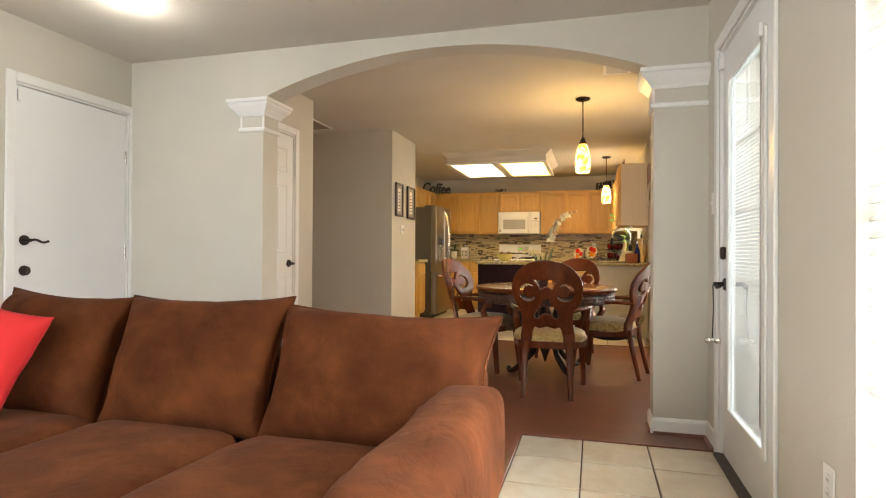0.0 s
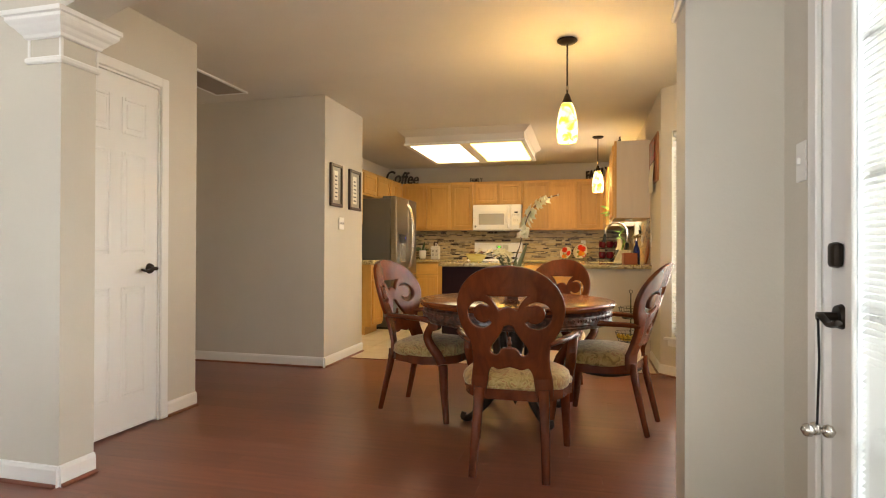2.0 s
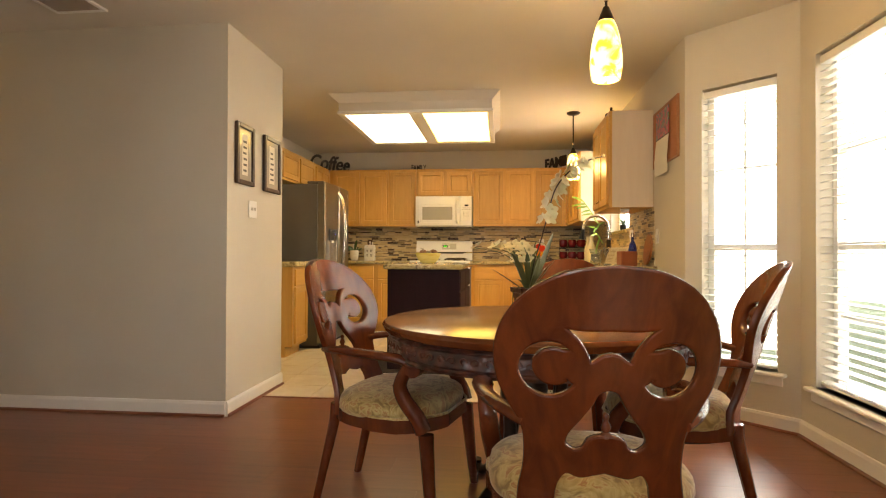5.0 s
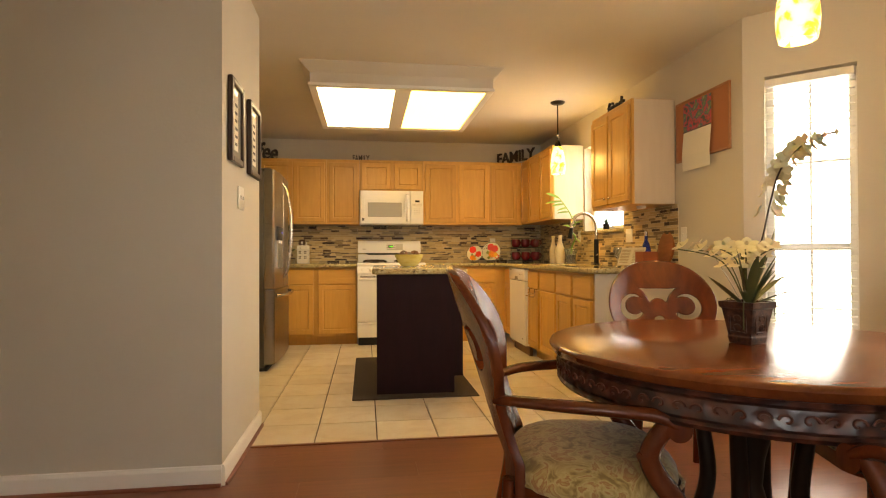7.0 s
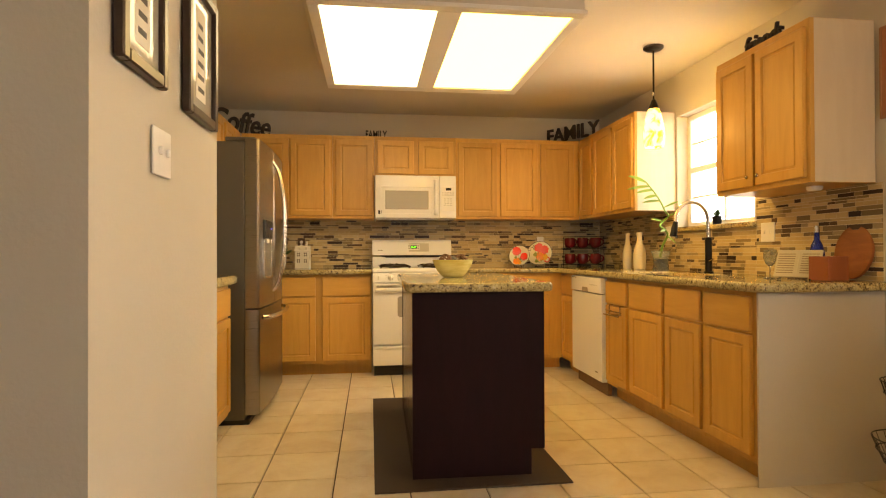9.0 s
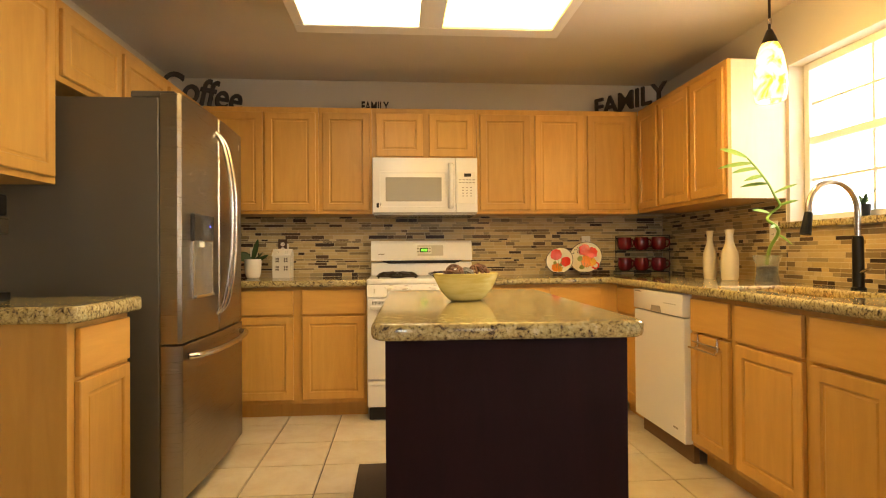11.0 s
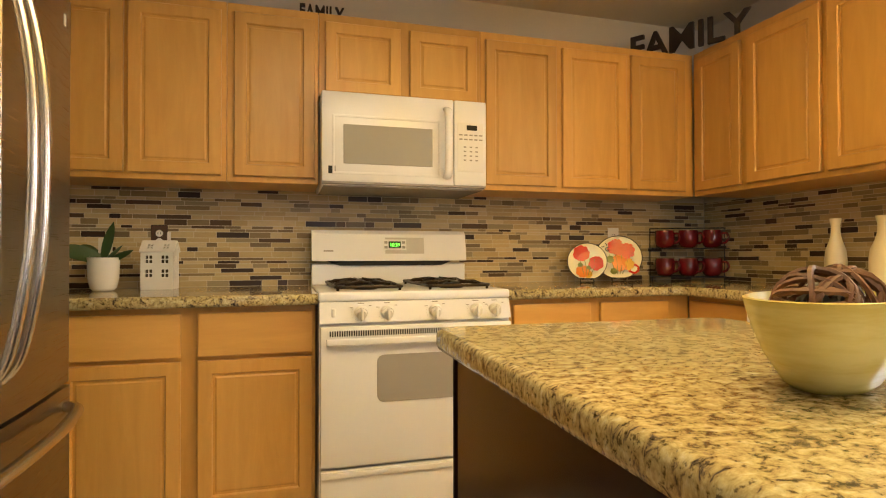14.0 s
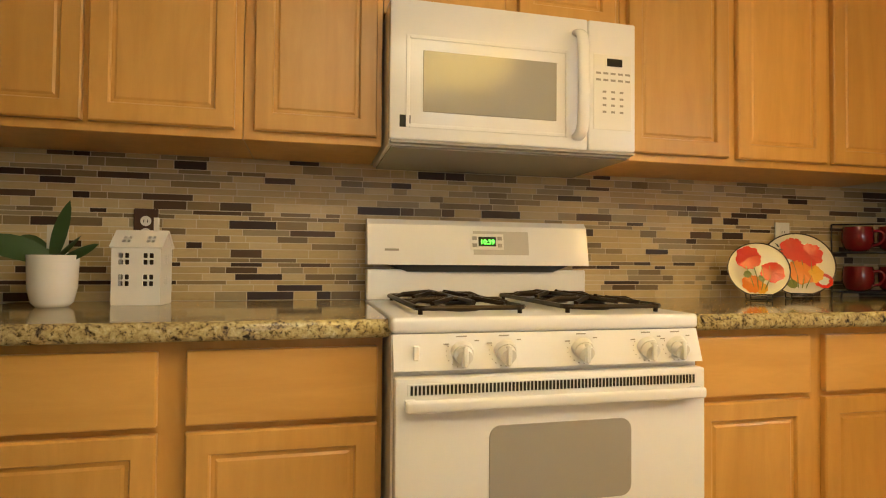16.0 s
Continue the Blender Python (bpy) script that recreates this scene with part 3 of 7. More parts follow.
# ---- kitchen cabinets ----
def shaker(bm, x0, x1, z0, z1, y=-0.02, rail=0.05):
    """Framed front with a sunken flat panel; stands 20 mm proud of the face frame."""
    t = 0.019
    rows = []
    for d, yy in ((0.0, y + t), (0.0, y + 0.004), (0.004, y), (rail - 0.003, y), (rail, y + 0.003), (rail + 0.002, y + 0.009), (rail + 0.010, y + 0.009), (rail + 0.016, y + 0.0055)):
        rows.append([bm.verts.new(c) for c in ((x0 + d, yy, z0 + d), (x1 - d, yy, z0 + d), (x1 - d, yy, z1 - d), (x0 + d, yy, z1 - d))])
    for a, b in zip(rows, rows[1:]):
        for k in range(4):
            bm.faces.new((a[k], a[(k + 1) % 4], b[(k + 1) % 4], b[k]))
    bm.faces.new(rows[0][::-1])
    bm.faces.new(rows[-1])
    return bm


CAB = "honey maple kitchen cabinet with shaker doors"


def cabinet(name, m, w, depth, z0, z1, doors, drawers=(), label=CAB, kick=True, group="kitchen cabinets", knobs=(), slab=False):
    t = thing(name, m, label, "cabinet", group)
    bm = box(B(), 0, 0, z0, w, depth, z1, 0.0015)
    if z0 < 0.3 and kick:
        box(bm, 0, 0.075, 0.0, w, depth, z0)
    part("body", bm, MAPLE, t)
    if z0 > 1:
        for sx in (-0.0012, w - 0.0018):
            part("side_panel", box(B(), sx, 0.022, z0 + 0.002, sx + 0.003, depth - 0.002, z1 - 0.002), CAB_SIDE, t, "pale maple laminate side panel, whitened as if by window light")
    for x0, x1, a, b in doors:
        dd = part("door", shaker(B(), x0, x1, a, b), MAPLE, t)
        for kx, kz in knobs:
            if x0 <= kx <= x1:
                part("knob", lathe(B(), [(0, -0.012), (0.007, -0.010), (0.010, 0), (0.006, 0.008), (0, 0.010)], 12, (kx, -0.032, kz)), CHROME, dd, "small nickel knob", 60)
    for x0, x1, a, b in drawers:
        part("drawer_front", box(B(), x0, -0.02, a, x1, -0.001, b, 0.004, 2), MAPLE_H, t)
    return t


UZ0, UZ1, UY = 1.375, 2.14, 10.41
DZ0, DZ1 = 1.40, 2.10


def back_m(x0, y):
    return pose(x0, y, 0)


def upper_back(x0, x1, ds, z0=UZ0, dz0=DZ0):
    return cabinet("wall_cabinet", back_m(x0, UY), x1 - x0, BY - UY - 0.003, z0, UZ1, [(a - x0, b - x0, dz0, DZ1) for a, b in ds], label="honey maple wall cabinet with shaker doors", group="wall cabinets")


upper_back(-2.895, -2.09, [(-2.84, -2.48), (-2.465, -2.11)])
upper_back(-2.088, -1.709, [(-2.06, -1.725)])
upper_back(-1.707, -0.949, [(-1.68, -1.34), (-1.297, -0.97)], 1.768, 1.79)
upper_back(-0.947, 0.27, [(-0.925, -0.55), (-0.515, -0.15), (-0.12, 0.21)])


def right_m(y, x):
    return pose(x, y, 0, 0, 0, -90)


UX = 0.27
cabinet("wall_cabinet", right_m(10.40, UX), 10.40 - 9.26, RX - UX - 0.003, UZ0, UZ1, [(0.03, 0.33, DZ0, DZ1), (0.37, 0.75, DZ0, DZ1), (0.78, 1.12, DZ0, DZ1)], label="honey maple wall cabinet with shaker doors", group="wall cabinets")
cabinet("wall_cabinet", right_m(8.23, UX), 8.23 - 7.53, RX - UX - 0.003, UZ0, UZ1, [(0.02, 0.33, DZ0, DZ1), (0.35, 0.68, DZ0, DZ1)], label="honey maple wall cabinet with two shaker doors", group="wall cabinets", knobs=((0.30, 1.45), (0.38, 1.45)))


pk = thing("puck_light", (0.42, 7.68, UZ0), "small white round puck light under the wall cabinet", "light")
part("housing", lathe(B(), [(0.0, -0.022), (0.028, -0.022), (0.034, -0.016), (0.036, -0.001), (0.0, -0.001)], 24), PLASTIC, pk, "", 40)


def left_m(y, x):
    return pose(x, y, 0, 0, 0, 90)


LUX = -2.90
cabinet("wall_cabinet", left_m(8.22, LUX), 0.50, LUX - KX - 0.003, UZ0, UZ1, [(0.03, 0.47, DZ0, DZ1)], label="honey maple wall cabinet with shaker doors", group="wall cabinets")
cabinet("wall_cabinet", left_m(8.724, LUX), 1.06, LUX - KX - 0.003, 1.80, UZ1, [(0.02, 0.50, 1.825, DZ1), (0.54, 1.03, 1.825, DZ1)], label="short honey maple cabinet above the refrigerator", group="wall cabinets")
cabinet("wall_cabinet", left_m(9.788, LUX), 0.60, LUX - KX - 0.003, UZ0, UZ1, [(0.03, 0.30, DZ0, DZ1), (0.31, 0.58, DZ0, DZ1)], label="honey maple wall cabinet with shaker doors", group="wall cabinets")

BZ0, BZ1, BFY = 0.10, 0.872, 10.11
RZ, RT, DB, DT = 0.69, 0.85, 0.13, 0.675
cabinet("base_cabinet", back_m(-2.66, BFY), 2.66 - 1.737, BY - BFY - 0.003, BZ0, BZ1, [(0.05, 0.445, DB, DT), (0.502, 0.91, DB, DT)], [(0.05, 0.445, RZ, RT), (0.502, 0.91, RZ, RT)], label="honey maple base cabinet with drawers over shaker doors", group="base cabinets")
cabinet("base_cabinet", back_m(-0.953, BFY), 0.953 - 0.015, BY - BFY - 0.003, BZ0, BZ1, [(0.04, 0.41, DB, DT), (0.46, 0.815, DB, DT)], [(0.04, 0.41, RZ, RT), (0.46, 0.815, RZ, RT)], label="honey maple base cabinet with drawers over shaker doors", group="base cabinets")
BFX = -0.03
cabinet("base_cabinet", right_m(10.105, BFX + 0.015), 0.385, RX - BFX - 0.02, BZ0, BZ1, [(0.03, 0.365, DB, DT)], [(0.03, 0.365, RZ, RT)], label="honey maple corner base cabinet", group="base cabinets")
c2 = cabinet("base_cabinet", right_m(9.10, BFX), 0.375, RX - BFX - 0.003, BZ0, BZ1, [(0.02, 0.345, DB, DT)], [(0.02, 0.345, RZ, RT)], label="honey maple base cabinet with nickel towel bar on its door", group="base cabinets")
bm = B()
for x in (0.10, 0.27):
    tube(bm, [(x, -0.001, 0.682), (x, -0.026, 0.680), (x, -0.026, 0.62), (x, -0.05, 0.612)], 0.0045, 6)
tube(bm, [(0.06, -0.05, 0.612), (0.30, -0.05, 0.612)], 0.005, 8)
tube(bm, [(0.06, -0.032, 0.64), (0.30, -0.032, 0.64)], 0.004, 8)
part("towel_bar", bm, CHROME, c2, "nickel over-door towel bar", 40)
cabinet("sink_cabinet", right_m(8.724, BFX), 0.83, RX - BFX - 0.003, BZ0, BZ1 - 0.0, [(0.02, 0.43, DB, DT), (0.47, 0.81, DB, DT)], [(0.02, 0.43, RZ, RT), (0.47, 0.81, RZ, RT)], label="honey maple sink base cabinet with false drawer fronts", group="base cabinets")
ce = cabinet("base_cabinet", right_m(7.892, BFX), 0.392, RX - BFX - 0.003, BZ0, BZ1, [(0.02, 0.37, DB, DT)], [(0.02, 0.37, RZ, RT)], label="honey maple base cabinet at the end of the counter", group="base cabinets")
part("end_panel", box(B(), 0.3935, 0.0, 0.0, 0.404, RX - BFX - 0.003, 0.872), WALL, ce, "greige painted drywall end panel")
LBX = -2.58
cabinet("base_cabinet", left_m(8.23, LBX), 0.40, LBX - KX - 0.003, BZ0, BZ1, [(0.04, 0.38, DB, DT)], [(0.04, 0.38, RZ, RT)], label="narrow honey maple base cabinet beside the refrigerator", group="base cabinets")


def slab(name, loops, z1, thick, label, category="countertop", m=None, bevel=0.012):
    me = outline_mesh(name, loops, thick, bevel, GRANITE, 50)
    me.transform(Matrix.Rotation(radians(-90), 4, "X"))
    me.transform(Matrix.Translation((0, 0, z1 - thick / 2)))
    ob = new(name, me)
    if m is not None:
        ob.matrix_basis = m
    return tagged(ob, label, category)


def rect(x0, y0, x1, y1, r=0.02, n=4):
    pts = []
    for cx, cy, a in ((x1 - r, y0 + r, -90), (x1 - r, y1 - r, 0), (x0 + r, y1 - r, 90), (x0 + r, y0 + r, 180)):
        for k in range(n + 1):
            u = radians(a + 90 * k / n)
            pts.append((cx + r * math.cos(u), cy + r * math.sin(u)))
    return pts


GT = "polished tan granite with black and gold speckles"
slab("countertop", [rect(-2.75, 10.065, -1.732, BY - 0.001, 0.006, 2)], 0.915, 0.042, GT + ", beside the stove")
slab("countertop", [[(-0.958, 10.065), (-0.095, 10.065), (-0.07, 10.04), (-0.07, 7.465), (-0.045, 7.44), (RX - 0.002, 7.44), (RX - 0.002, BY - 0.001), (-0.958, BY - 0.001)], rect(0.03, 8.25, 0.40, 9.0, 0.05)[::-1]], 0.915, 0.042, GT + ", with an undermount sink")
slab("countertop", [rect(KX + 0.002, 8.20, -2.535, 8.645, 0.03)], 0.927, 0.054, GT + ", beside the refrigerator")
slab("windowsill_slab", [rect(RX - 0.035, 8.345, RX + 0.082, 9.265, 0.006, 2)], 1.243, 0.035, GT + ", as a windowsill", "windowsill", None, 0.006)

sk = thing("sink", (0, 0, 0), "stainless steel undermount kitchen sink set in granite", "sink")
bm = B()
o, i2 = rect(0.02, 8.24, 0.41, 9.01, 0.05), rect(0.05, 8.27, 0.38, 8.98, 0.06)
va, vb, vc = [bm.verts.new((x, y, 0.8725)) for x, y in o], [bm.verts.new((x, y, 0.872)) for x, y in rect(0.032, 8.252, 0.398, 8.998, 0.05)], [bm.verts.new((x, y, 0.70)) for x, y in i2]
for a, b in ((va, vb), (vb, vc)):
    for k in range(len(a)):
        bm.faces.new((a[k], a[(k + 1) % len(a)], b[(k + 1) % len(a)], b[k]))
bm.faces.new(vc)
part("basin", bm, STEEL, sk)

# ---- island ----
ISLAND = Matrix.Translation((-1.25, 7.72, 0)) @ Matrix.Rotation(radians(-1.0), 4, "Z") @ Matrix.Translation((1.25, -7.72, 0))
isl = thing("kitchen_island", ISLAND, "espresso brown kitchen island cabinet with drawers on one side", "island")
bm = box(B(), -1.546, 7.775, 0.0, -1.00, 8.93, 0.872, 0.002)
box(bm, -1.001, 7.775, 0.13, -0.945, 8.93, 0.872, 0.002)
part("body", bm, ESPRESSO, isl)
for y0, y1 in ((7.80, 8.35), (8.37, 8.91)):
    for z0, z1 in ((0.69, 0.85), (0.42, 0.67), (0.15, 0.40)):
        part("drawer_front", box(B(), -0.944, y0, z0, -0.926, y1, z1, 0.003), ESPRESSO, isl)
part("end_panel", prism(B(), [(-1.556, 0.0), (-0.996, 0.0), (-0.996, 0.13), (-0.932, 0.13), (-0.932, 0.871), (-1.556, 0.871)], 7.764, 7.7745), ESPRESSO, isl)
part("side_panel", box(B(), -1.5535, 7.790, 0.004, -1.547, 8.912, 0.870, 0.001), ESPRESSO_GLOSS, isl, "glossy espresso laminate side panel")
part("edge_strip", box(B(), -1.5565, 8.924, 0.0, -1.547, 8.934, 0.871, 0.001), ESPRESSO, isl)
slab("island_countertop", [rect(-1.578, 7.715, -0.910, 8.965, 0.035, 5)], 0.915, 0.042, "polished tan and gold speckled granite island top", "countertop", ISLAND)
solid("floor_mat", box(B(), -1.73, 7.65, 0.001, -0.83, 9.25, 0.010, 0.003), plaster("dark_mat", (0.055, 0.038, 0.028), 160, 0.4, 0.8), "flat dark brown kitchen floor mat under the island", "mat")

# ---- appliances ----
st = thing("gas_stove", (-1.729, 10.0, 0), "white freestanding gas stove with black grates and clock", "stove")
SW = 0.764
bm = box(B(), 0, 0.02, 0.09, SW, 0.66, 0.885, 0.004)
box(bm, 0.01, 0.06, 0.0, SW - 0.01, 0.64, 0.09)
part("body", bm, ENAMEL, st)
part("kick_shadow", box(B(), 0.012, 0.03, 0.005, SW - 0.012, 0.058, 0.088), DARK, st)
bm = box(B(), -0.002, 0.012, 0.886, SW + 0.002, 0.66, 0.922, 0.010, 3)
part("cooktop", bm, ENAMEL, st, "", 40)
cp = part("control_panel", prism(B(), [(-0.006, 0.808), (0.05, 0.808), (0.05, 0.885), (0.018, 0.885)], 0.002, SW - 0.002, "yz"), ENAMEL, st)
for kx in (0.155, 0.255, 0.445, 0.615, 0.695):
    k = B()
    cyl(k, (kx, 0.006, 0.848), (kx, -0.006, 0.842), 0.026, 0.024, 20)
    cyl(k, (kx, -0.006, 0.842), (kx, -0.024, 0.836), 0.021, 0.018, 20)
    box(k, kx - 0.006, -0.032, 0.816, kx + 0.006, -0.018, 0.862, 0.003)
    part("knob", k, PLASTIC, cp, "", 40)
part("light_switch", box(B(), 0.045, -0.004, 0.83, 0.058, 0.006, 0.862, 0.002), PLASTIC, cp)
bm = B()
for kx in (0.155, 0.255, 0.445, 0.615, 0.695):
    box(bm, kx - 0.012, 0.0086, 0.8775, kx + 0.012, 0.0096, 0.8805)
    box(bm, kx - 0.042, 0.0046, 0.862, kx - 0.030, 0.0058, 0.8645)
    box(bm, kx + 0.030, 0.0066, 0.868, kx + 0.040, 0.0078, 0.8705)
    for k in range(7):
        u = radians(150 + 20 * k)
        box(bm, kx + 0.036 * math.cos(u) - 0.0008, 0.0040, 0.843 + 0.030 * math.sin(u) - 0.0008, kx + 0.036 * math.cos(u) + 0.0008, 0.0052 - 0.014 * max(0.0, -math.sin(u)), 0.843 + 0.030 * math.sin(u) + 0.0008)
tagged(part("markings", bm, GREYP, cp, "grey printed knob markings"), kind="stuff")
od = part("oven_door", box(B(), 0.004, -0.018, 0.275, SW - 0.004, 0.0195, 0.795, 0.006, 2), ENAMEL, st, "", 40)
part("slot_panel", box(B(), 0.03, -0.0205, 0.757, SW - 0.03, -0.0172, 0.783), ENAMEL, od)
bm = B()
x = 0.036
while x < SW - 0.036:
    box(bm, x, -0.0222, 0.760, x + 0.005, -0.0206, 0.780)
    x += 0.0088
tagged(part("slot", bm, DARK, od), kind="stuff")
bm = box(B(), 0.022, -0.050, 0.728, SW - 0.022, -0.034, 0.754, 0.007, 3)
box(bm, 0.024, -0.036, 0.731, 0.046, -0.017, 0.751)
box(bm, SW - 0.046, -0.036, 0.731, SW - 0.024, -0.017, 0.751)
part("handle", bm, ENAMEL, od, "", 40)
me = outline_mesh("window", [rect(0.213, 0.508, 0.558, 0.685, 0.025)], 0.004, 0.0005, GREYP)
ob = new("window", me)
ob.parent, ob.location = od, (0, -0.0195, 0)
ob["label"] = "grey tinted oven window"
part("storage_drawer", box(B(), 0.004, -0.012, 0.095, SW - 0.004, 0.0195, 0.262, 0.006, 2), ENAMEL, st, "", 40)
part("drawer_lip", box(B(), 0.004, -0.024, 0.236, SW - 0.004, -0.011, 0.259, 0.005, 2), ENAMEL, st, "", 40)
# back guard
part("riser", box(B(), 0.0, 0.60, 0.92, SW, 0.66, 1.02, 0.004), ENAMEL, st)
bg = part("backguard", prism(B(), [(0.575, 1.035), (0.66, 1.035), (0.66, 1.183), (0.615, 1.183), (0.597, 1.165)], 0.0, SW, "yz"), ENAMEL, st, "rounded white backguard with oven clock", 20)
part("vent_gap", prism(B(), [(0.07, 1.034), (0.13, 1.012), (SW - 0.13, 1.012), (SW - 0.07, 1.034)], 0.59, 0.66), DARK, st)


def on_guard(name, x0, x1, u0, u1, material, lift, label=""):
    """A flat patch on the leaning face of the backguard, u metres up from its lower edge."""
    a, b = Vector((0, 0.575, 1.035)), Vector((0, 0.597, 1.165))
    d = (b - a).normalized()
    n = Vector((0, -d.z, d.y))
    bm = B()
    q = []
    for l in (-0.001, lift):
        q.append([bm.verts.new(Vector((x, 0, 0)) + a + d * u + n * l) for x, u in ((x0, u0), (x1, u0), (x1, u1), (x0, u1))])
    bm.faces.new(q[1])
    for k in range(4):
        bm.faces.new((q[0][k], q[0][(k + 1) % 4], q[1][(k + 1) % 4], q[1][k]))
    return part(name, bm, material, bg, label)


on_guard("panel", 0.35, 0.545, 0.035, 0.115, mat("silver_grey_panel", (0.5, 0.47, 0.42), 0.3), 0.0012)
on_guard("clock_bezel", 0.34, 0.455, 0.052, 0.105, PLASTIC, 0.004)
on_guard("clock", 0.367, 0.428, 0.063, 0.095, mat("clock_black", (0.01, 0.02, 0.008), 0.2), 0.005)
me = text_mesh("clock_digits", "10:39", 0.023, 0.0006, glow("green_led", (0.15, 1.0, 0.05), 3.0))
ob = new("clock_digits", me)
ob.parent, ob.matrix_basis = bg, pose(0.3975, 0.5815, 1.1050, -9.6, 0, 0)
for x in (0.346, 0.434):
    for u in (0.060, 0.084):
        on_guard("button", x, x + 0.015, u, u + 0.012, GREYP, 0.006)
on_guard("badge", 0.055, 0.10, 0.045, 0.052, GREYP, 0.001, "plain grey maker's badge")


def grate(x0):
    g = part("grate", B(), IRON, st, "black cast-iron burner grate")
    bm = B()
    y0, y1, z, w = 0.06, 0.575, 0.95, 0.265
    r = 0.0065
    loop = rect(x0, y0, x0 + w, y1, 0.03)
    tube(bm, [(x, y, z - 0.012) for x, y in loop + loop[:1]], r, 6)
    tube(bm, [(x0 + w / 2, y0, z), (x0 + w / 2, y1, z)], r, 6)
    for yc in (y0 + 0.13, y1 - 0.13):
        tube(bm, [(x0, yc, z - 0.012), (x0 + 0.03, yc, z), (x0 + w - 0.03, yc, z), (x0 + w, yc, z - 0.012)], r, 6)
        for dx, dy in ((0.09, 0.09), (-0.09, 0.09), (0.09, -0.09), (-0.09, -0.09)):
            tube(bm, [(x0 + w / 2 + dx * 0.3, yc + dy * 0.3, z + 0.004), (x0 + w / 2 + dx, yc + dy, z - 0.006)], r, 6)
    tube(bm, [(x0, (y0 + y1) / 2, z - 0.012), (x0 + w, (y0 + y1) / 2, z - 0.012)], r, 6)
    for x, y in ((x0 + 0.01, y0 + 0.02), (x0 + w - 0.01, y0 + 0.02), (x0 + 0.01, y1 - 0.02), (x0 + w - 0.01, y1 - 0.02)):
        cyl(bm, (x, y, 0.921), (x, y, z - 0.012), 0.006, None, 8)
    bm.to_mesh(g.data)
    bm.free()
    for yc in (y0 + 0.13, y1 - 0.13):
        part("burner", lathe(B(), [(0.05, 0), (0.05, 0.006), (0.036, 0.008), (0.036, 0.018), (0.03, 0.021), (0, 0.021)], 20, (x0 + w / 2, yc, 0.9215)), BLACK, g, "", 40)


grate(0.065)
grate(0.435)

mw = thing("microwave", (-1.702, 10.30, 0), "white over-the-range microwave with grey glass window", "microwave")
MW, MZ0, MZ1 = 0.744, 1.366, 1.766
part("body", box(B(), 0, 0.022, MZ0, MW, 0.415, MZ1, 0.003), mat("microwave_shell", (0.74, 0.72, 0.68), 0.3), mw)
part("base_plate", box(B(), 0.01, 0.03, MZ0 - 0.006, MW - 0.01, 0.41, MZ0 - 0.0005), GREYP, mw)
door = part("door", box(B(), 0.0, 0.0, MZ0 + 0.012, 0.587, 0.0215, MZ1, 0.006, 2), ENAMEL, mw, "", 40)
bm = B()
for b in ((0.045, MZ0 + 0.045, 0.055, MZ1 - 0.10), (0.515, MZ0 + 0.045, 0.525, MZ1 - 0.10), (0.055, MZ0 + 0.045, 0.515, MZ0 + 0.055), (0.055, MZ1 - 0.11, 0.515, MZ1 - 0.10)):
    box(bm, b[0], -0.003, b[1], b[2], 0.0005, b[3], 0.001)
part("door_rim", bm, ENAMEL, door)
mwg = mat("microwave_glass", (0.38, 0.36, 0.31), 0.12)
part("window", box(B(), 0.092, -0.0025, MZ0 + 0.09, 0.487, 0.0005, MZ0 + 0.26, 0.001), mwg, door, "grey mesh-screened window")
bm = tube(B(), smooth_path([(0.553, -0.002, MZ0 + 0.045), (0.553, -0.035, MZ0 + 0.075), (0.553, -0.042, MZ0 + 0.2), (0.553, -0.035, MZ0 + 0.325), (0.553, -0.002, MZ0 + 0.355)]), 0.019, 12, None, 0.6)
part("handle", bm, ENAMEL, door, "", 60)
cpn = part("control_panel", box(B(), 0.590, 0.0, MZ0 + 0.012, MW, 0.0215, MZ1, 0.006, 2), ENAMEL, mw, "", 40)
part("keypad", box(B(), 0.605, -0.002, MZ0 + 0.075, MW - 0.015, 0.0005, MZ1 - 0.10, 0.001), PLASTIC, cpn)
part("display", box(B(), 0.648, -0.003, MZ1 - 0.135, 0.698, -0.0015, MZ1 - 0.112), mat("display_black", (0.02, 0.018, 0.012), 0.15), cpn)
bm = B()
for r in range(4):
    for c in range(3):
        box(bm, 0.634 + c * 0.028, -0.0028, MZ0 + 0.125 + r * 0.02, 0.646 + c * 0.028, -0.0015, MZ0 + 0.131 + r * 0.02)
for r in range(2):
    for c in range(5):
        box(bm, 0.612 + c * 0.024, -0.0028, MZ1 - 0.18 + r * 0.02, 0.628 + c * 0.024, -0.0015, MZ1 - 0.174 + r * 0.02)
tagged(part("keys", bm, GREYP, cpn), kind="stuff")
part("badge", box(B(), 0.028, -0.001, MZ0 + 0.045, 0.058, 0.0005, MZ0 + 0.078), BLACK, door, "plain dark maker's badge")
part("vent_line", box(B(), 0.004, -0.0008, MZ0 + 0.003, MW - 0.004, 0.022, MZ0 + 0.011), GREYP, mw)

dw = thing("dishwasher", pose(-0.07, 9.706, 0, 0, 0, -90), "white built-in dishwasher with pocket handle", "dishwasher")
part("body", box(B(), 0.002, 0.045, 0.10, 0.603, 0.60, 0.868), ENAMEL, dw)
part("door", box(B(), 0.004, 0.0, 0.10, 0.601, 0.0445, 0.742, 0.004), ENAMEL, dw)
pn = part("control_panel", box(B(), 0.004, -0.008, 0.748, 0.601, 0.0445, 0.866, 0.008, 2), ENAMEL, dw, "", 40)
part("pocket_handle", prism(B(), [(0.24, 0.752), (0.37, 0.752), (0.355, 0.785), (0.255, 0.785)], -0.0095, -0.0075), GREYP, pn)
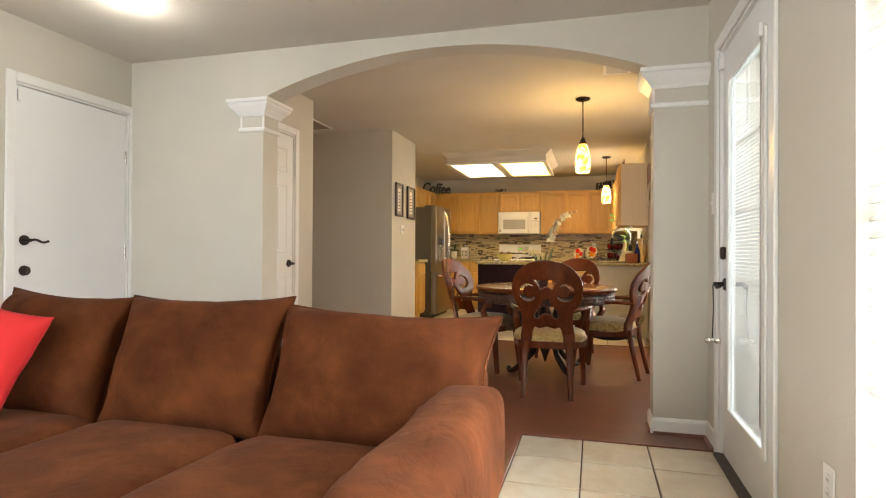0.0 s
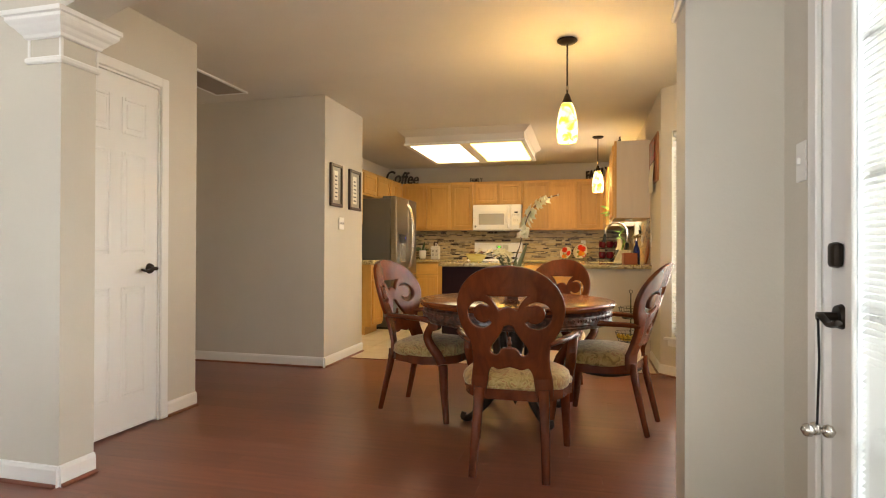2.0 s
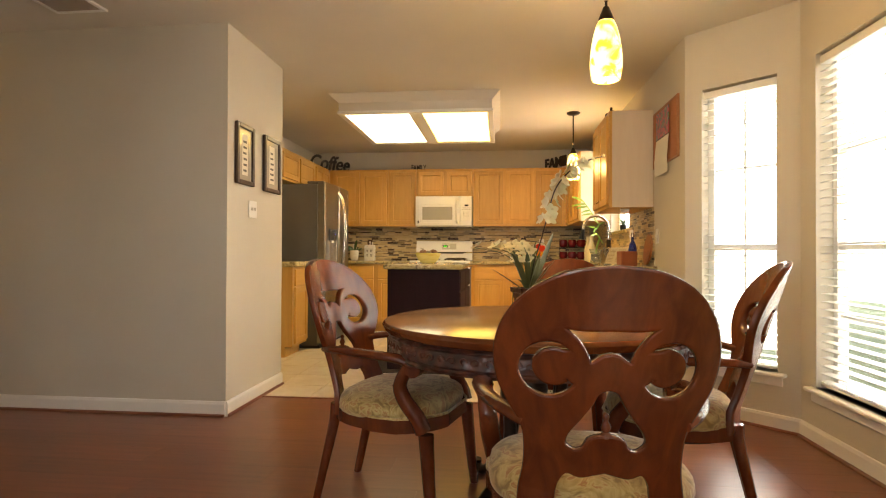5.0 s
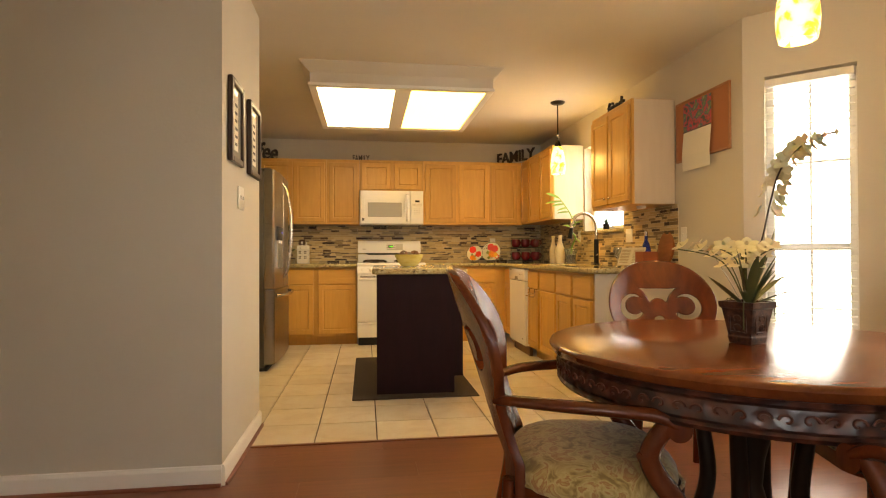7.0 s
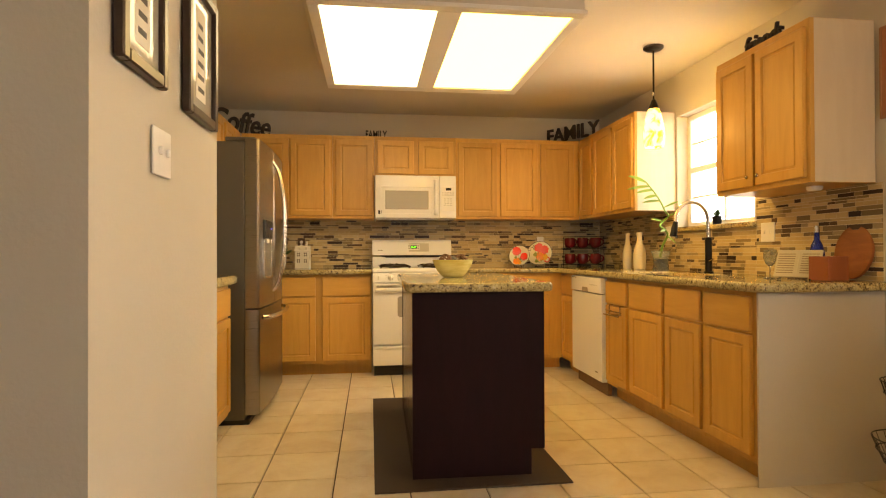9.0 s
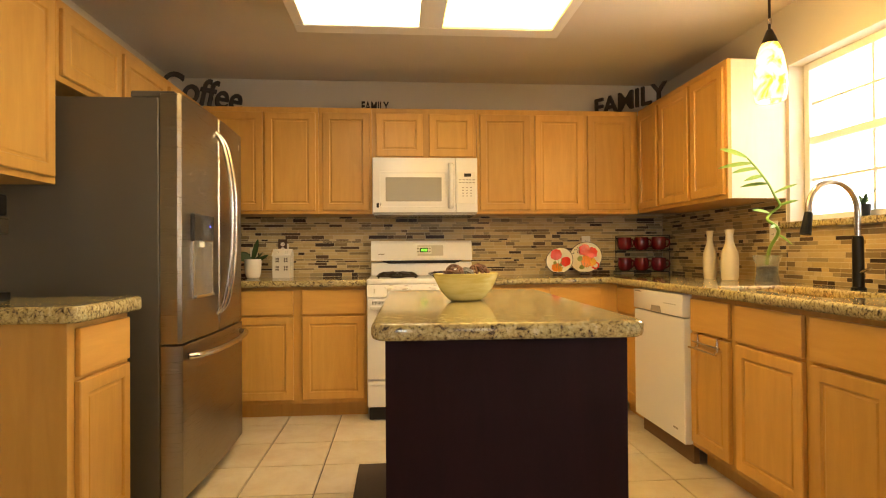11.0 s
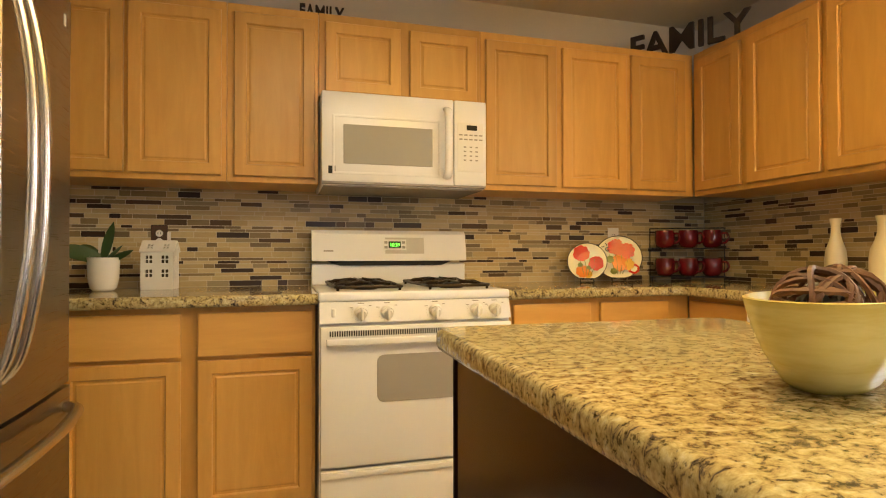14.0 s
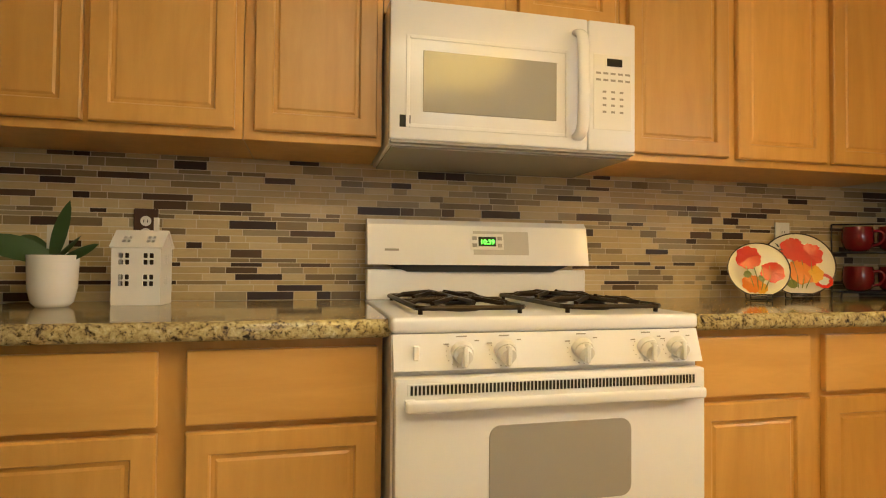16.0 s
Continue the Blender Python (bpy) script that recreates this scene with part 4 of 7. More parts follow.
bm = B()
for k in range(6):
    box(bm, 0.03 + 0.016 * k, -0.0092, 0.85, 0.04 + 0.016 * k, -0.0075, 0.856)
tagged(part("slot", bm, DARK, pn), kind="stuff")
bm = B()
for k in range(6):
    box(bm, 0.40 + 0.024 * k, -0.0088, 0.806, 0.412 + 0.024 * k, -0.0075, 0.811)
tagged(part("keys", bm, GREYP, pn), kind="stuff")
part("kick_plate", box(B(), 0.01, 0.05, 0.0, 0.595, 0.08, 0.098), mat("dark_kick", (0.20, 0.11, 0.05), 0.6), dw)
part("badge", box(B(), 0.48, -0.0008, 0.155, 0.53, 0.001, 0.165), GREYP, dw)

# refrigerator: front faces +x
fr = thing("refrigerator", left_m(8.76, -2.43), "stainless steel french-door refrigerator with ice dispenser and grey sides", "refrigerator")
FW, FD = 0.91, 0.79
part("body", box(B(), 0.0, 0.085, 0.03, FW, FD, 1.745, 0.004), SLATE, fr)
part("toe_grille", box(B(), 0.01, 0.06, 0.0, FW - 0.01, 0.4, 0.03), DARK, fr)


def fridge_door(x0, x1, z0, z1, crown):
    """A slightly bowed door front."""
    bm = B()
    n = 10
    pts = []
    for k in range(n + 1):
        x = x0 + (x1 - x0) * k / n
        pts.append((x, -crown * (1 - (2 * x / FW - 1) ** 2)))
    r = 0.012
    pts[0] = (x0, pts[0][1] + r)
    pts[-1] = (x1, pts[-1][1] + r)
    pts.insert(1, (x0 + r, pts[1][1] + (pts[1][1] - pts[0][1]) * 0 + 0.001))
    pts.insert(-1, (x1 - r, pts[-2][1] + 0.001))
    prism(bm, pts + [(x1, 0.08), (x0, 0.08)], z0, z1, "xy")
    return bm


fl = part("door", fridge_door(0.003, 0.453, 0.715, 1.765, 0.018), STEEL, fr, "stainless upper door with water dispenser", 35)
f2 = part("door", fridge_door(0.457, FW - 0.003, 0.715, 1.765, 0.018), STEEL, fr, "", 35)
fz = part("freezer_drawer", fridge_door(0.003, FW - 0.003, 0.06, 0.705, 0.018), STEEL, fr, "", 35)
for x, own in ((0.425, fl), (0.487, f2)):
    part("handle", tube(B(), smooth_path([(x, -0.012, 0.80), (x, -0.05, 0.86), (x, -0.082, 1.05), (x, -0.09, 1.25), (x, -0.082, 1.45), (x, -0.05, 1.62), (x, -0.012, 1.69)]), 0.0115, 10, None, 0.9), CHROME, own, "bowed chrome bar handle", 60)
bm = tube(B(), smooth_path([(0.06, -0.012, 0.655), (0.10, -0.05, 0.655), (0.25, -0.07, 0.65), (0.455, -0.075, 0.648), (0.66, -0.07, 0.65), (0.81, -0.05, 0.655), (0.85, -0.012, 0.655)]), 0.016, 10, None, 0.9)
part("handle", bm, CHROME, fz, "chrome bar handle", 60)
part("dispenser_panel", box(B(), 0.100, -0.024, 1.148, 0.362, 0.0, 1.270, 0.004), mat("dispenser_black", (0.03, 0.026, 0.022), 0.2), fl)
bm = B()
for b in ((0.100, -0.020, 0.895, 0.114, 0.0, 1.147), (0.348, -0.020, 0.895, 0.362, 0.0, 1.147), (0.114, -0.030, 0.895, 0.348, 0.0, 0.909)):
    box(bm, *b, 0.002)
part("dispenser_recess", bm, CHROME, fl)
part("recess_back", box(B(), 0.1145, -0.0175, 0.9095, 0.3475, -0.0165, 1.1465), mat("recess_grey", (0.3, 0.27, 0.23), 0.25, 0.6), fl)
part("indicator", box(B(), 0.300, -0.0255, 1.215, 0.309, -0.0235, 1.224), glow("blue_led", (0.1, 0.1, 1.0), 4.0), fl)
for nx in (0.17, 0.205):
    part("nozzle", box(B(), nx, -0.026, 1.122, nx + 0.018, -0.018, 1.1475, 0.002), PLASTIC, fl)
for x in (0.04, FW - 0.04):
    part("hinge_cover", box(B(), x - 0.035, 0.02, 1.7455, x + 0.035, 0.20, 1.775, 0.006), SLATE, fr)
part("badge", box(B(), FW - 0.075, -0.0065, 1.68, FW - 0.06, 0.0, 1.71), PLASTIC, f2)


# ---- lighting fixtures ----
lb = thing("ceiling_light_box", (0, 0, 0), "dropped painted ceiling light box with two fluorescent diffuser panels", "ceiling light")
LB = (-2.05, 7.90, -0.65, 9.35)
bm = B()
fx0, fy0, fx1, fy1 = LB
for b in ((fx0, fy0, 2.262, fx1, fy0 + 0.06, 2.285), (fx0, fy1 - 0.10, 2.262, fx1, fy1, 2.285), (fx0, fy0 + 0.06, 2.262, fx0 + 0.055, fy1 - 0.10, 2.285), (fx1 - 0.055, fy0 + 0.06, 2.262, fx1, fy1 - 0.10, 2.285), (-1.41, fy0 + 0.06, 2.262, -1.285, fy1 - 0.10, 2.285)):
    box(bm, *b, 0.003)
part("frame", bm, TRIM, lb)
bm = B()
a = [(fx0 + 0.012, fy0 + 0.012), (fx1 - 0.012, fy0 + 0.012), (fx1 - 0.012, fy1 - 0.012), (fx0 + 0.012, fy1 - 0.012)]
c = [(fx0 - 0.06, fy0 - 0.06), (fx1 + 0.06, fy0 - 0.06), (fx1 + 0.06, fy1 + 0.06), (fx0 - 0.06, fy1 + 0.06)]
rings = [[bm.verts.new((x, y, z)) for x, y in pts] for pts, z in ((a, 2.286), (a, 2.36), (c, 2.425), (c, 2.4299))]
for p0, p1 in zip(rings, rings[1:]):
    for k in range(4):
        bm.faces.new((p0[k], p0[(k + 1) % 4], p1[(k + 1) % 4], p1[k]))
part("crown_box", bm, CEIL, lb)
part("diffuser", box(B(), fx0 + 0.055, fy0 + 0.06, 2.272, -1.41, fy1 - 0.10, 2.28), PANEL_COOL, lb, "cool white diffuser panel, lit")
part("diffuser", box(B(), -1.285, fy0 + 0.06, 2.272, fx1 - 0.055, fy1 - 0.10, 2.28), PANEL_WARM, lb, "warm yellow diffuser panel, lit")


def pendant_glass():
    m = mat("amber_art_glass", (0.9, 0.6, 0.2), 0.25)
    n = noisy(m, coords(m), 14, 3, 0.5, 0.8)
    col = ramp(m, n, [(0.30, (1.0, 0.90, 0.50)), (0.50, (1.0, 0.82, 0.32)), (0.60, (1.0, 0.58, 0.04)), (0.72, (0.9, 0.42, 0.02))])
    b = base_of(m)
    link(m, col, b.inputs["Base Color"])
    link(m, col, b.inputs["Emission Color"])
    b.inputs["Emission Strength"].default_value = 1.9
    return m


AMBER = pendant_glass()


def pendant(x, y, drop, watts, top_z=CZ):
    p = thing("pendant_light", (x, y, top_z), "lit pendant lamp with mottled amber glass shade and bronze stem", "pendant lamp", "pendant lamps")
    part("canopy", lathe(B(), [(0.0, -0.0005), (0.066, -0.0005), (0.066, -0.010), (0.05, -0.022), (0.012, -0.028), (0, -0.028)], 28), IRON, p, "", 40)
    part("stem", cyl(B(), (0, 0, -0.027), (0, 0, -drop + 0.05), 0.006, None, 10), IRON, p, "", 40)
    part("joint", cyl(B(), (0, 0, -drop + 0.075), (0, 0, -drop + 0.10), 0.010, None, 10), CHROME, p)
    part("socket_cap", lathe(B(), [(0.0, 0.055), (0.012, 0.05), (0.02, 0.03), (0.032, 0.0), (0.034, -0.012), (0.0, -0.012)], 20, (0, 0, -drop)), IRON, p, "", 40)
    s = part("shade", lathe(B(), [(0.030, -0.005), (0.042, -0.03), (0.055, -0.075), (0.065, -0.135), (0.069, -0.19), (0.066, -0.235), (0.059, -0.268), (0.053, -0.268), (0.060, -0.235), (0.063, -0.19), (0.050, -0.075), (0.036, -0.03), (0.026, -0.007)], 28, (0, 0, -drop)), AMBER, p, "mottled amber art-glass shade, lit", 60)
    s.visible_shadow = False
    point("pendant_bulb", (x, y, top_z - drop - 0.15), watts, WARM, 0.045)
    return p


pendant(-0.13, 5.485, 0.405, 22)
pendant(0.14, 8.72, 0.405, 14)

dl = thing("recessed_downlight", (-2.54, 2.84, CZ), "round white recessed ceiling downlight, lit", "ceiling light")
part("trim_ring", lathe(B(), [(0.055, -0.001), (0.085, -0.001), (0.085, -0.006), (0.06, -0.010), (0.055, -0.010)], 28, caps=False), TRIM, dl, "", 40)
part("lamp_lens", lathe(B(), [(0.0, -0.003), (0.0545, -0.003), (0.0545, -0.006), (0, -0.006)], 24), glow("downlight_lens", (1.0, 0.97, 0.9), 12.0), dl)
point("downlight_bulb", (-2.54, 2.84, CZ - 0.14), 4.5, (1.0, 0.95, 0.85), 0.05)

hl = thing("hall_ceiling_lamp", (-4.9, 5.65, CZ), "lit frosted dome ceiling lamp down the hallway", "ceiling light")
part("dome", lathe(B(), [(0.14, -0.001), (0.14, -0.02), (0.11, -0.06), (0.06, -0.085), (0, -0.09)], 28), glow("frosted_warm_dome", (1.0, 0.60, 0.22), 16.0), hl, "", 60)
part("ring", lathe(B(), [(0.141, -0.001), (0.155, -0.001), (0.155, -0.022), (0.141, -0.022)], 28, caps=False), IRON, hl)


def vent(x0, y0, x1, y1, label, slats):
    v = thing("ceiling_vent", (0, 0, 0), label, "vent", "ceiling vents")
    bm = B()
    f = 0.025
    for b in ((x0, y0, x0 + f, y1), (x1 - f, y0, x1, y1), (x0 + f, y0, x1 - f, y0 + f), (x0 + f, y1 - f, x1 - f, y1)):
        box(bm, b[0], b[1], CZ - 0.014, b[2], b[3], CZ - 0.0005, 0.003)
    part("frame", bm, TRIM, v)
    # Flat dark backing behind the slats.
    part("backing", box(B(), x0 + f, y0 + f, CZ - 0.003, x1 - f, y1 - f, CZ - 0.0008), mat("vent_backing_dark", (0.12, 0.10, 0.08), 0.9), v)
    me = mesh_of("slat", box(B(), -(x1 - x0) / 2 + f, -0.008, -0.001, (x1 - x0) / 2 - f, 0.008, 0.001), slats)
    y = y0 + f + 0.014
    while y < y1 - f - 0.008:
        piece("slat", me, v, pose((x0 + x1) / 2, y, CZ - 0.0085, -28, 0, 0))
        y += 0.02
    return v


vent(-3.20, 5.34, -2.88, 6.06, "white framed return air grille with dusty slats in the ceiling", mat("vent_slat_grey", (0.36, 0.30, 0.24), 0.7))
vent(0.03, 4.48, 0.24, 4.80, "small white metal supply vent in the ceiling", TRIM)


# ---- dining set ----
tb = thing("dining_table", (-0.445, 5.32, 0), "round dark cherry pedestal dining table with carved apron", "table")
part("tabletop", lathe(B(), [(0.0, 0.696), (0.585, 0.696), (0.605, 0.702), (0.610, 0.712), (0.617, 0.724), (0.612, 0.734), (0.60, 0.738), (0.0, 0.738)], 72), CHERRY_TOP, tb, "", 50)


def carved():
    m = mat("carved_apron_wood", (0.08, 0.022, 0.012), 0.3, 0, 0.6)
    v = coords(m, (1, 1, 1), False)
    vo = node(m, "ShaderNodeTexVoronoi", Scale=30.0)
    vo.feature = "SMOOTH_F1"
    link(m, v, vo.inputs["Vector"])
    link(m, ramp(m, vo.outputs["Distance"], [(0.1, (0.13, 0.04, 0.02)), (0.55, (0.02, 0.006, 0.004))]), base_of(m).inputs["Base Color"])
    bump(m, vo.outputs["Distance"], 0.8, 0.01)
    return m


CARVED = carved()
ap = part("apron", lathe(B(), [(0.54, 0.696), (0.585, 0.6955), (0.592, 0.686), (0.586, 0.678), (0.592, 0.634), (0.586, 0.626), (0.592, 0.619), (0.585, 0.608), (0.565, 0.604), (0.54, 0.614)], 96, caps=False), CARVED, tb, "carved cherry apron", 40)
bm = B()
N = 84
for k in range(N):
    a = 2 * math.pi * k / N
    c, s = math.cos(a), math.sin(a)
    t = Vector((-s, c, 0))
    o = Vector((c, s, 0))
    ctr = o * 0.591 + Vector((0, 0, 0.655))
    pts = []
    for j in range(9):
        u = j / 8 * 1.6 * math.pi
        rr = 0.017 * (1 - 0.09 * j)
        pts.append(ctr + t * (rr * math.cos(u)) * (1 if k % 2 else -1) + Vector((0, 0, rr * 0.9 * math.sin(u))))
    tube(bm, pts, 0.0034, 5)
tagged(part("carving", bm, mat("carved_scroll", (0.10, 0.03, 0.016), 0.3), ap, "carved scroll band"), kind="stuff")
part("pedestal", lathe(B(), [(0.17, 0.696), (0.17, 0.68), (0.07, 0.67), (0.045, 0.64), (0.035, 0.56), (0.05, 0.50), (0.055, 0.45), (0.038, 0.38), (0.030, 0.30), (0.045, 0.24), (0.055, 0.20), (0.03, 0.14), (0.012, 0.08), (0, 0.06)], 28), IRON, tb, "dark turned pedestal", 40)
for k in range(4):
    a = radians(40 + 90 * k)
    c, s = math.cos(a), math.sin(a)
    pts = smooth_path([(c * r, s * r, z) for r, z in ((0.30, 0.690), (0.24, 0.645), (0.17, 0.56), (0.14, 0.42), (0.13, 0.28), (0.17, 0.15), (0.25, 0.07), (0.33, 0.022), (0.375, 0.03), (0.37, 0.06))])
    part("leg", tube(B(), pts, 0.022, 8, [0.7 + 0.5 * math.sin(math.pi * j / len(pts)) for j in range(len(pts))], 1.0), IRON, tb, "dark scrolled iron leg", 60)



def damask():
    m = mat("olive_damask", (0.25, 0.19, 0.08), 0.7, 0, 0.3)
    v = coords(m, (1, 1, 1), False)
    n = noisy(m, v, 14, 3, 0.5, 2.2)
    link(m, ramp(m, n, [(0.36, (0.23, 0.145, 0.04)), (0.46, (0.38, 0.265, 0.085)), (0.54, (0.48, 0.36, 0.14)), (0.60, (0.32, 0.15, 0.045)), (0.68, (0.42, 0.30, 0.10))]), base_of(m).inputs["Base Color"])
    base_of(m).inputs["Sheen Weight"].default_value = 0.3
    bump(m, noisy(m, v, 220, 3), 0.3, 0.002)
    return m


DAMASK = damask()


def blob(bm, sx, sy, sz, n=14, power=3.0, at=(0, 0, 0)):
    """A rounded cushion (superellipsoid) of half sizes sx, sy, sz."""
    def f(c, p):
        return math.copysign(abs(c) ** p, c)
    rings = []
    for i in range(1, n):
        ph = -math.pi / 2 + math.pi * i / n
        row = []
        for j in range(2 * n):
            th = 2 * math.pi * j / (2 * n)
            e1, e2 = 2 / power, 2 / power
            row.append(bm.verts.new((at[0] + sx * f(math.cos(ph), e1) * f(math.cos(th), e2), at[1] + sy * f(math.cos(ph), e1) * f(math.sin(th), e2), at[2] + sz * f(math.sin(ph), e1))))
        rings.append(row)
    lo, hi = bm.verts.new((at[0], at[1], at[2] - sz)), bm.verts.new((at[0], at[1], at[2] + sz))
    m = 2 * n
    for a, b in zip(rings, rings[1:]):
        for j in range(m):
            bm.faces.new((a[j], a[(j + 1) % m], b[(j + 1) % m], b[j]))
    for j in range(m):
        bm.faces.new((lo, rings[0][(j + 1) % m], rings[0][j]))
        bm.faces.new((hi, rings[-1][j], rings[-1][(j + 1) % m]))
    return bm


def chair_back_loops():
    """Rim and holes of the chair back: an oval with two scrolls, a notch above and below, and two stiles down to the seat."""
    side = smooth_path([(0.0, 0.974, 0), (0.085, 0.962, 0), (0.160, 0.924, 0), (0.212, 0.862, 0), (0.234, 0.788, 0), (0.226, 0.715, 0), (0.198, 0.655, 0), (0.174, 0.612, 0), (0.166, 0.56, 0), (0.168, 0.50, 0), (0.178, 0.44, 0), (0.181, 0.372, 0)], 5)
    foot = smooth_path([(0.118, 0.372, 0), (0.110, 0.43, 0), (0.102, 0.478, 0), (0.082, 0.508, 0), (0.052, 0.500, 0), (0.022, 0.508, 0), (0.0, 0.514, 0)], 4)
    half = [(p[0], p[1]) for p in side + foot]
    rim = half + [(-x, z) for x, z in half[-2:0:-1]]
    top = [(p[0], p[1]) for p in smooth_path([(0.0, 0.846, 0), (0.055, 0.845, 0), (0.098, 0.848, 0), (0.074, 0.824, 0), (0.055, 0.796, 0), (0.043, 0.768, 0), (0.030, 0.772, 0), (0.016, 0.783, 0), (0.0, 0.787, 0)], 3)]
    holes = [top + [(-x, z) for x, z in top[-2:0:-1]]]
    cx, cz = 0.124, 0.752
    for sg in (-1, 1):
        outer = [(cx + 0.066 * math.cos(radians(a)), cz + 0.068 * math.sin(radians(a))) for a in range(146, -156, -12)]
        inner = [(cx - 0.010 + 0.038 * math.cos(radians(a)), cz + 0.006 + 0.038 * math.sin(radians(a))) for a in range(-128, 116, 12)]
        hook = [(cx - 0.040, cz - 0.012), (cx - 0.046, cz - 0.022)]
        hole = outer + hook[::-1] + [(cx - 0.030, cz - 0.018)] + inner
        holes.append([(sg * x, z) for x, z in hole])
    low = [(p[0], p[1]) for p in smooth_path([(0.0, 0.714, 0), (0.022, 0.706, 0), (0.036, 0.678, 0), (0.060, 0.640, 0), (0.083, 0.606, 0), (0.088, 0.578, 0), (0.068, 0.560, 0), (0.045, 0.566, 0), (0.034, 0.588, 0), (0.016, 0.596, 0), (0.0, 0.597, 0)], 3)]
    holes.append(low + [(-x, z) for x, z in low[-2:0:-1]])
    return [rim] + holes


def back_y(x, z):
    """How the chair back leans and wraps round the sitter."""
    return -0.222 - 0.31 * max(0.0, z - 0.45) + 1.25 * x * x


def dining_chair():
    t = thing("dining_chair", (0, 0, 0), "dark cherry armchair with pierced scrolled oval back and olive damask seat", "chair", "chairs round the table")
    me = outline_mesh("backrest", chair_back_loops(), 0.027, 0.006, CHERRY, 0)
    bm = B()
    bm.from_mesh(me)
    for k in range(-7, 8):
        bmesh.ops.bisect_plane(bm, geom=bm.verts[:] + bm.edges[:] + bm.faces[:], plane_co=(0.03 * k, 0, 0), plane_no=(1, 0, 0))
    bmesh.ops.bisect_plane(bm, geom=bm.verts[:] + bm.edges[:] + bm.faces[:], plane_co=(0, 0, 0.45), plane_no=(0, 0, 1))
    for v in bm.verts:
        v.co.x *= 1.04
        v.co.y += back_y(v.co.x, v.co.z)
    bm.to_mesh(me)
    bm.free()
    me.shade_smooth()
    me.set_sharp_from_angle(angle=radians(38))
    b = new("backrest", me)
    b.parent = t
    y = back_y(0, 0.6)
    part("finial", lathe(B(), [(0.0, -0.004), (0.013, -0.003), (0.014, 0.006), (0.007, 0.011), (0.012, 0.022), (0.008, 0.032), (0.005, 0.037), (0.0085, 0.044), (0.006, 0.052), (0, 0.055)], 14, (0, y, 0.597)), CHERRY, b, "", 60)
    for sg in (-1, 1):
        pts = smooth_path([(sg * 0.168, -0.285, 0.0), (sg * 0.162, -0.245, 0.17), (sg * 0.154, -0.212, 0.32), (sg * 0.149, -0.203, 0.40)])
        part("leg", tube(B(), pts, 0.026, 8, [0.68 + 0.45 * j / len(pts) for j in range(len(pts))], 0.85), CHERRY, t, "", 60)
        pts = smooth_path([(sg * 0.243, 0.255, 0.0), (sg * 0.238, 0.238, 0.16), (sg * 0.230, 0.222, 0.345)])
        part("leg", tube(B(), pts, 0.026, 8, [0.66 + 0.5 * j / len(pts) for j in range(len(pts))]), CHERRY, t, "", 60)
        pts = smooth_path([(sg * 0.172, back_y(0.172, 0.62), 0.618), (sg * 0.222, -0.175, 0.628), (sg * 0.268, -0.06, 0.632), (sg * 0.288, 0.06, 0.630), (sg * 0.286, 0.145, 0.622), (sg * 0.280, 0.195, 0.60)])
        arm = part("armrest", tube(B(), pts, 0.027, 10, [0.8 + 0.25 * j / len(pts) for j in range(len(pts))], 0.66), CHERRY, t, "", 60)
        pts = smooth_path([(sg * 0.281, 0.182, 0.605), (sg * 0.274, 0.150, 0.560), (sg * 0.268, 0.135, 0.515), (sg * 0.262, 0.155, 0.465), (sg * 0.252, 0.195, 0.41), (sg * 0.240, 0.215, 0.36)])
        bm = tube(B(), pts, 0.029, 10, [0.85 + 0.3 * j / len(pts) for j in range(len(pts))], 0.9)
        cyl(bm, (sg * 0.259, 0.198, 0.592), (sg * 0.304, 0.198, 0.592), 0.030, 0.030, 18)
        cyl(bm, (sg * 0.262, 0.136, 0.520), (sg * 0.276, 0.112, 0.512), 0.022, 0.014, 12)
        part("scroll_support", bm, CHERRY, arm, "", 50)
    ring = [(0.247 * math.sin(a) * (1.06 if math.cos(a) > 0 else 0.92), 0.245 * math.cos(a)) for a in [2 * math.pi * k / 48 for k in range(48)]]
    ring = [(math.copysign(min(abs(x) * 1.12, 0.272), x), math.copysign(min(abs(y) * 1.12, 0.250 if y > 0 else 0.222), y) + 0.012) for x, y in ring]
    part("seat_frame", prism(B(), ring, 0.345, 0.394, "xy"), CHERRY, t, "", 40)
    st_ = part("seat", blob(B(), 0.266, 0.232, 0.066, 14, 2.7, (0, 0.024, 0.414)), DAMASK, t, "olive and gold damask upholstered seat", 80)
    rim = [(0.985 * x, 0.985 * y + 0.002, 0.3985) for x, y in ring]
    part("piping", tube(B(), rim + rim[:1], 0.0055, 6), DAMASK, st_, "", 60)
    return t


def face(x, y, dx, dy):
    """A chair's pose: its seat centre, and the way it faces."""
    return pose(x, y, 0, 0, 0, math.degrees(math.atan2(dy, dx)) - 90)


ch = dining_chair()
ch.matrix_basis = face(-0.350, 4.55, 0.0, 1)
copy_thing(ch, face(-1.005, 5.310, 0.965, -0.26))
sagging = copy_thing(ch, face(0.10, 5.30, -0.96, 0.28))
copy_thing(ch, face(-0.275, 6.02, -0.25, -0.97))
sagging["label"] = "dark cherry damask armchair with torn dust cover under the seat"
part("dust_cover", lathe(B(), [(0.0, -0.052), (0.10, -0.048), (0.17, -0.030), (0.215, -0.001), (0.0, -0.0005)], 28, (0.0, -0.01, 0.344)), mat("black_dust_cover", (0.012, 0.011, 0.010), 0.9), sagging, "sagging black dust cover")


